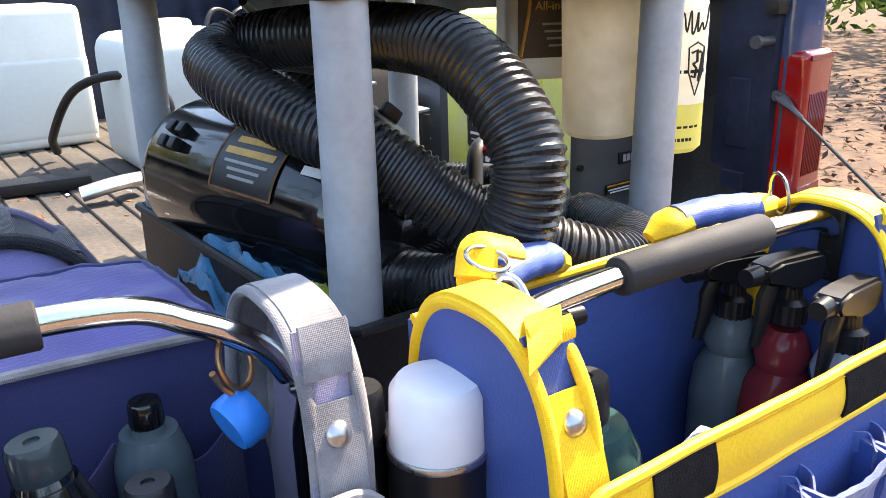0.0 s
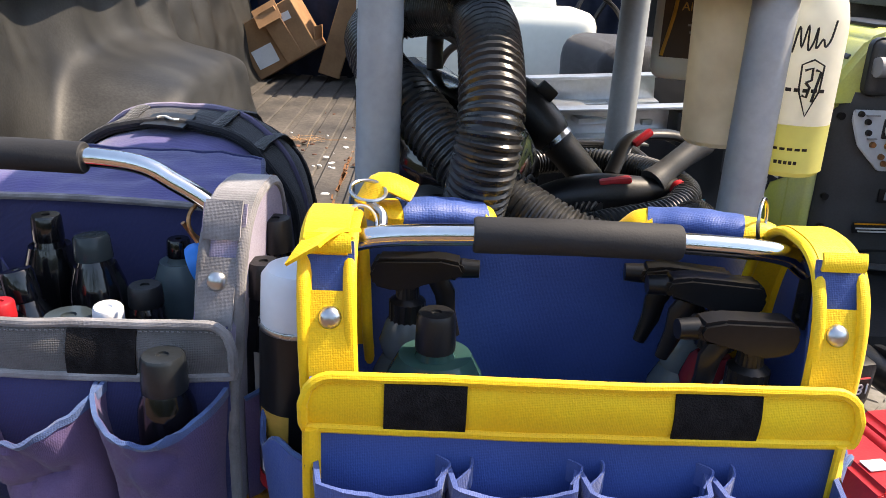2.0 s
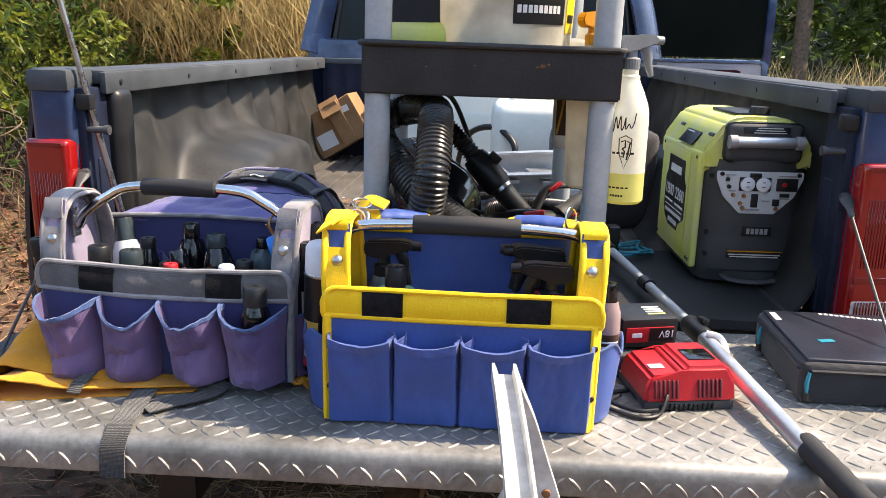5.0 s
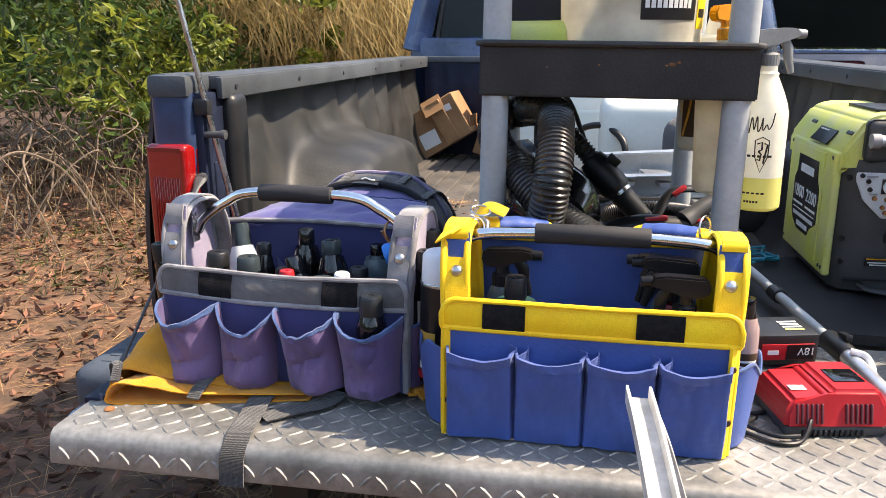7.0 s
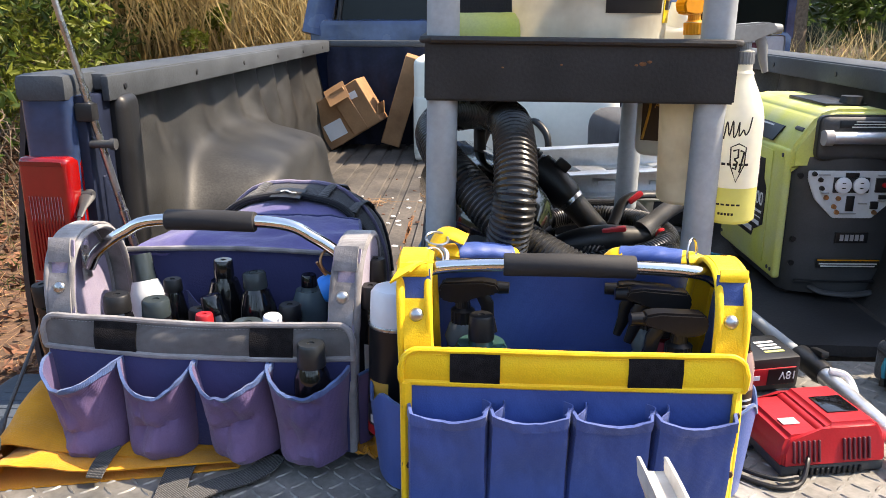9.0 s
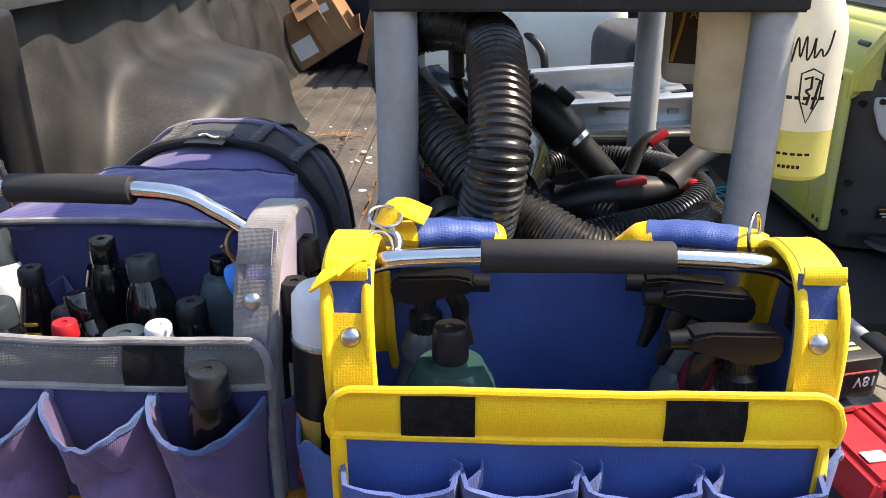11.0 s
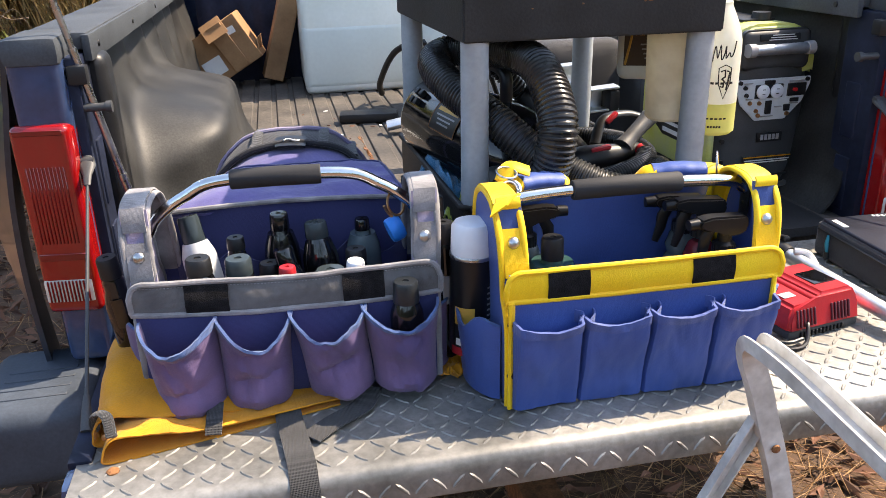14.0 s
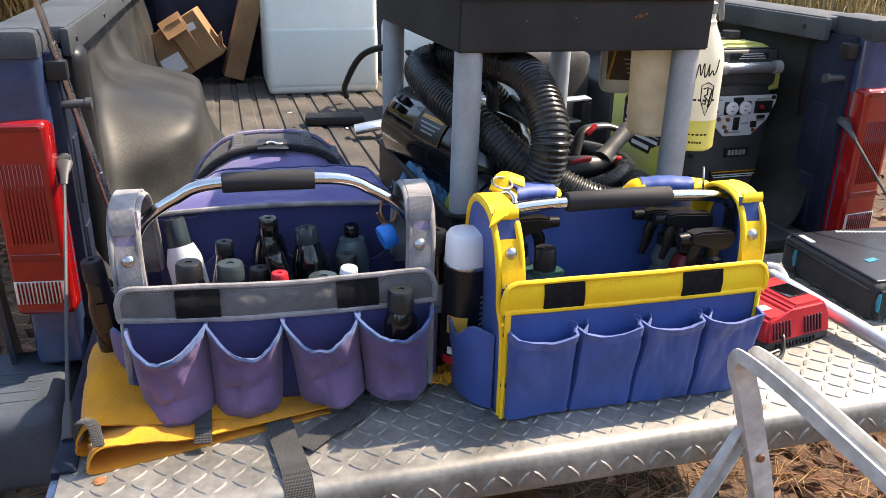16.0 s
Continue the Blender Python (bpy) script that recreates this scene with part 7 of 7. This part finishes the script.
for k in range(3):
    b = bmesh.new()
    box(b, (0.155, -0.0048, 0.419 + 0.006 * k), (0.085 - 0.01 * k, 0.001, 0.0022))
    part("print_bar", b, print_m, lb)
b = bmesh.new()
box(b, (0.14, 0.20, GH + 0.014), (0.10, 0.22, 0.008), 0.003)
cyl(b, (0.16, 0.11, GH + 0.016), (0.16, 0.11, GH + 0.034), 0.028, 0.024)
part("fuel_cap", b, black_m, gen, "black filler strip with cap")
for k in range(3):
    for y in (0.06, 0.36):
        b = bmesh.new()
        box(b, (0.004 + 0.011 * k - 0.001, y, 0.352 + 0.026 * k), (0.014, 0.042, 0.010), 0.003, rot=turn(0, 40, 0))
        part("vent_slot", b, gen_m, sh, "vent slot")
b = bmesh.new()
box(b, (0.004, 0.205, 0.385), (0.004, 0.14, 0.045), 0.001, rot=turn(0, 38, 0))
lb = part("instruction_label", b, decal_m, sh, "black instruction label")
for k in range(3):
    b = bmesh.new()
    box(b, (0.0005 + 0.006 * k, 0.185 + 0.02 * k, 0.378 + 0.010 * k), (0.003, 0.07, 0.004), rot=turn(0, 38, 0))
    part("print_bar", b, print_m, lb)
# black decal on the side
LEFT = Matrix(((0, 0, -1, 0), (-1, 0, 0, 0), (0, 1, 0, 0), (0, 0, 0, 1)))
b = bmesh.new()
o = [(-0.095, -0.085), (-0.115, -0.06), (-0.115, 0.035), (-0.095, 0.055), (-0.09, 0.105), (0.09, 0.105), (0.095, 0.055), (0.115, 0.035), (0.115, -0.06), (0.06, -0.085), (0.05, -0.105), (-0.05, -0.105)]
prism(b, o, 0.0012, Matrix.Translation((-0.0175, 0.235, 0.215)) @ Matrix(((0, -1, 0, 0), (-1, 0, 0, 0), (0, 0, 1, 0), (0, 0, 0, 1))))
dl = part("side_decal", b, decal_m, sp, "black decal with white figures")
words("1800", 0.048, Matrix.Translation((-0.0195, 0.293, 0.215)) @ LEFT, print_m, dl)
words("2200", 0.048, Matrix.Translation((-0.0195, 0.177, 0.215)) @ LEFT, print_m, dl)
for y, z, w, h in ((0.235, 0.285, 0.12, 0.022), (0.293, 0.183, 0.09, 0.006), (0.177, 0.183, 0.09, 0.006), (0.235, 0.168, 0.20, 0.0025), (0.235, 0.152, 0.19, 0.010), (0.235, 0.128, 0.10, 0.013)):
    b = bmesh.new()
    box(b, (-0.0192, y, z), (0.0012, w, h))
    part("print_bar", b, print_m, dl)
for y, z in ((0.05, 0.06), (0.07, 0.06), (0.42, 0.06), (0.05, 0.345), (0.42, 0.345)):
    b = bmesh.new()
    cyl(b, (-0.014, y, z), (-0.016, y, z), 0.005, None, 10)
    part("screw", b, gen_m, sp)


def gface(x, z, lift=0.0):
    u = x / GW
    return 0.055 - 0.055 * (math.sin(math.pi * min(1, max(0, u))) ** 0.45) - lift


b = bmesh.new()
o = [(-0.114, 0.055), (0.114, 0.055), (0.114, 0.035), (0.094, -0.012), (0.046, -0.058), (-0.046, -0.058), (-0.094, -0.012), (-0.114, 0.035)]
prism(b, o, 0.006, Matrix.Translation((0.143, -0.0035, 0.262)))
bmesh.ops.bevel(b, geom=b.edges[:], offset=0.002, segments=2, affect="EDGES")
pn = part("control_panel", b, panel_m, gen, "silver control panel")


def fit_on(name, c, s, material, label="", bev=0.001):
    b = bmesh.new()
    box(b, (0.143 + 1.3 * c[0], -0.005, 0.262 + c[1]), (1.25 * s[0], 0.007, s[1]), bev)
    return part(name, b, material, pn, label)


fit_on("outlet_plate", (-0.010, 0.022), (0.066, 0.036), black_m, "black outlet surround")
for x in (-0.026, 0.006):
    b = bmesh.new()
    lathe(b, [(0.019, 0), (0.019, 0.005), (0.0175, 0.006)], Matrix.Translation((0.143 + 1.3 * x, -0.008, 0.284)) @ UP, 20)
    so = part("socket", b, cap_white_m, pn, "white power outlet")
    for d in (-0.006, 0.006):
        b = bmesh.new()
        box(b, (0.143 + 1.3 * x, -0.0145, 0.284 + d), (0.008, 0.001, 0.002))
        part("slot", b, black_m, so)
fit_on("lid", (-0.010, 0.046), (0.024, 0.010), black_m, "black outlet lid")
fit_on("breaker_panel", (0.055, 0.022), (0.044, 0.034), decal_m, "black switch panel")
b = bmesh.new()
cyl(b, (0.206, -0.008, 0.285), (0.206, -0.016, 0.285), 0.006, 0.005)
part("red_switch", b, red_m, pn, "red switch")
fit_on("meter", (-0.008, -0.022), (0.014, 0.036), black_m, "black indicator strip")
fit_on("rocker", (0.036, -0.026), (0.014, 0.018), black_m, "black rocker switch")
fit_on("usb_port", (0.052, -0.006), (0.020, 0.010), black_m, "twin ports")
for x, z in ((-0.066, 0.034), (-0.062, 0.014), (-0.052, -0.008), (-0.030, -0.010), (-0.036, -0.030), (-0.030, -0.043), (0.078, 0.048), (-0.078, 0.048), (0.038, -0.043)):
    b = bmesh.new()
    cyl(b, (0.143 + 1.3 * x, -0.004, 0.262 + z), (0.143 + 1.3 * x, -0.010, 0.262 + z), 0.006, 0.005, 12)
    part("terminal", b, copper_m if z < -0.005 else black_m, pn, "round terminal")
for x, z, w in ((-0.060, 0.046, 0.02), (0.054, 0.045, 0.036), (0.015, -0.022, 0.016), (0.052, -0.015, 0.02), (-0.01, -0.046, 0.03), (-0.055, 0.003, 0.014)):
    fit_on("print_bar", (x, z), (w, 0.0025), grey_print_m, "", 0)
b = bmesh.new()
box(b, (0.150, -0.001, 0.156), (0.078, 0.005, 0.026), 0.001)
lb = part("name_plate", b, decal_m, gb, "dark name plate")
for k in range(5):
    b = bmesh.new()
    box(b, (0.126 + 0.012 * k, -0.004, 0.156), (0.0085, 0.001, 0.015))
    part("print_bar", b, trim_grey_m, lb)
b = bmesh.new()
box(b, (0.150, -0.001, 0.092), (0.150, 0.004, 0.022), 0.001)
lb = part("warning_strip", b, decal_m, gb, "black warning strip with orange top")
for z, w, mm in ((0.100, 0.148, orange_m), (0.091, 0.14, print_m), (0.085, 0.13, print_m)):
    b = bmesh.new()
    box(b, (0.150, -0.0034, z), (w, 0.001, 0.003))
    part("print_bar", b, mm, lb)
b = bmesh.new()
tube(b, spline([Vector((0.07, 0.01, 0.030)), Vector((0.09, -0.012, 0.022)), Vector((0.15, -0.020, 0.018)), Vector((0.21, -0.012, 0.022)), Vector((0.23, 0.01, 0.030))], 6), 0.010, 10, flat=0.6)
part("carry_lip", b, gen_m, gb, "moulded lower grip")
b = bmesh.new()
box(b, (GW / 2, 0.004, 0.045), (GW * 0.80, 0.012, 0.005), 0.002)
part("seam", b, black_m, gb)
for x, z in ((0.022, 0.30), (0.022, 0.145), (0.024, 0.085)):
    b = bmesh.new()
    cyl(b, (x, gface(x, z) + 0.004, z), (x, gface(x, z) - 0.004, z), 0.007, None, 12)
    part("bolt_hole", b, black_m, gb)
for x in (0.04, GW - 0.04):
    for y in (0.06, GD - 0.06):
        b = bmesh.new()
        cyl(b, (x, y, -0.006), (x, y, 0.016), 0.018, 0.016, 14)
        part("foot", b, rubber_m, gen, "rubber foot")

# firewood by the clearing's edge
for k in range(7):
    x, y = 5.2 + 0.32 * (k % 4), 7.9 + 0.25 * (k // 4)
    t = thing("split_log", "split firewood log with pale cut end", "log", Matrix.Translation((x, y, rise(x, y) + 0.10)) @ turn(90, 0, 20 * k).to_4x4(), "firewood pile")
    b = bmesh.new()
    lathe(b, [(0.001, -0.2), (0.11, -0.2), (0.115, 0), (0.11, 0.2), (0.001, 0.2)], None, 14, squash=0.8)
    part("wood", b, bark_m, t)
    for z in (-0.202, 0.202):
        b = bmesh.new()
        lathe(b, [(0.1, -0.002), (0.1, 0.002)], Matrix.Translation((0, 0, z)), 14, squash=0.8)
        part("cut_end", b, card_m, t, "pale cut end")
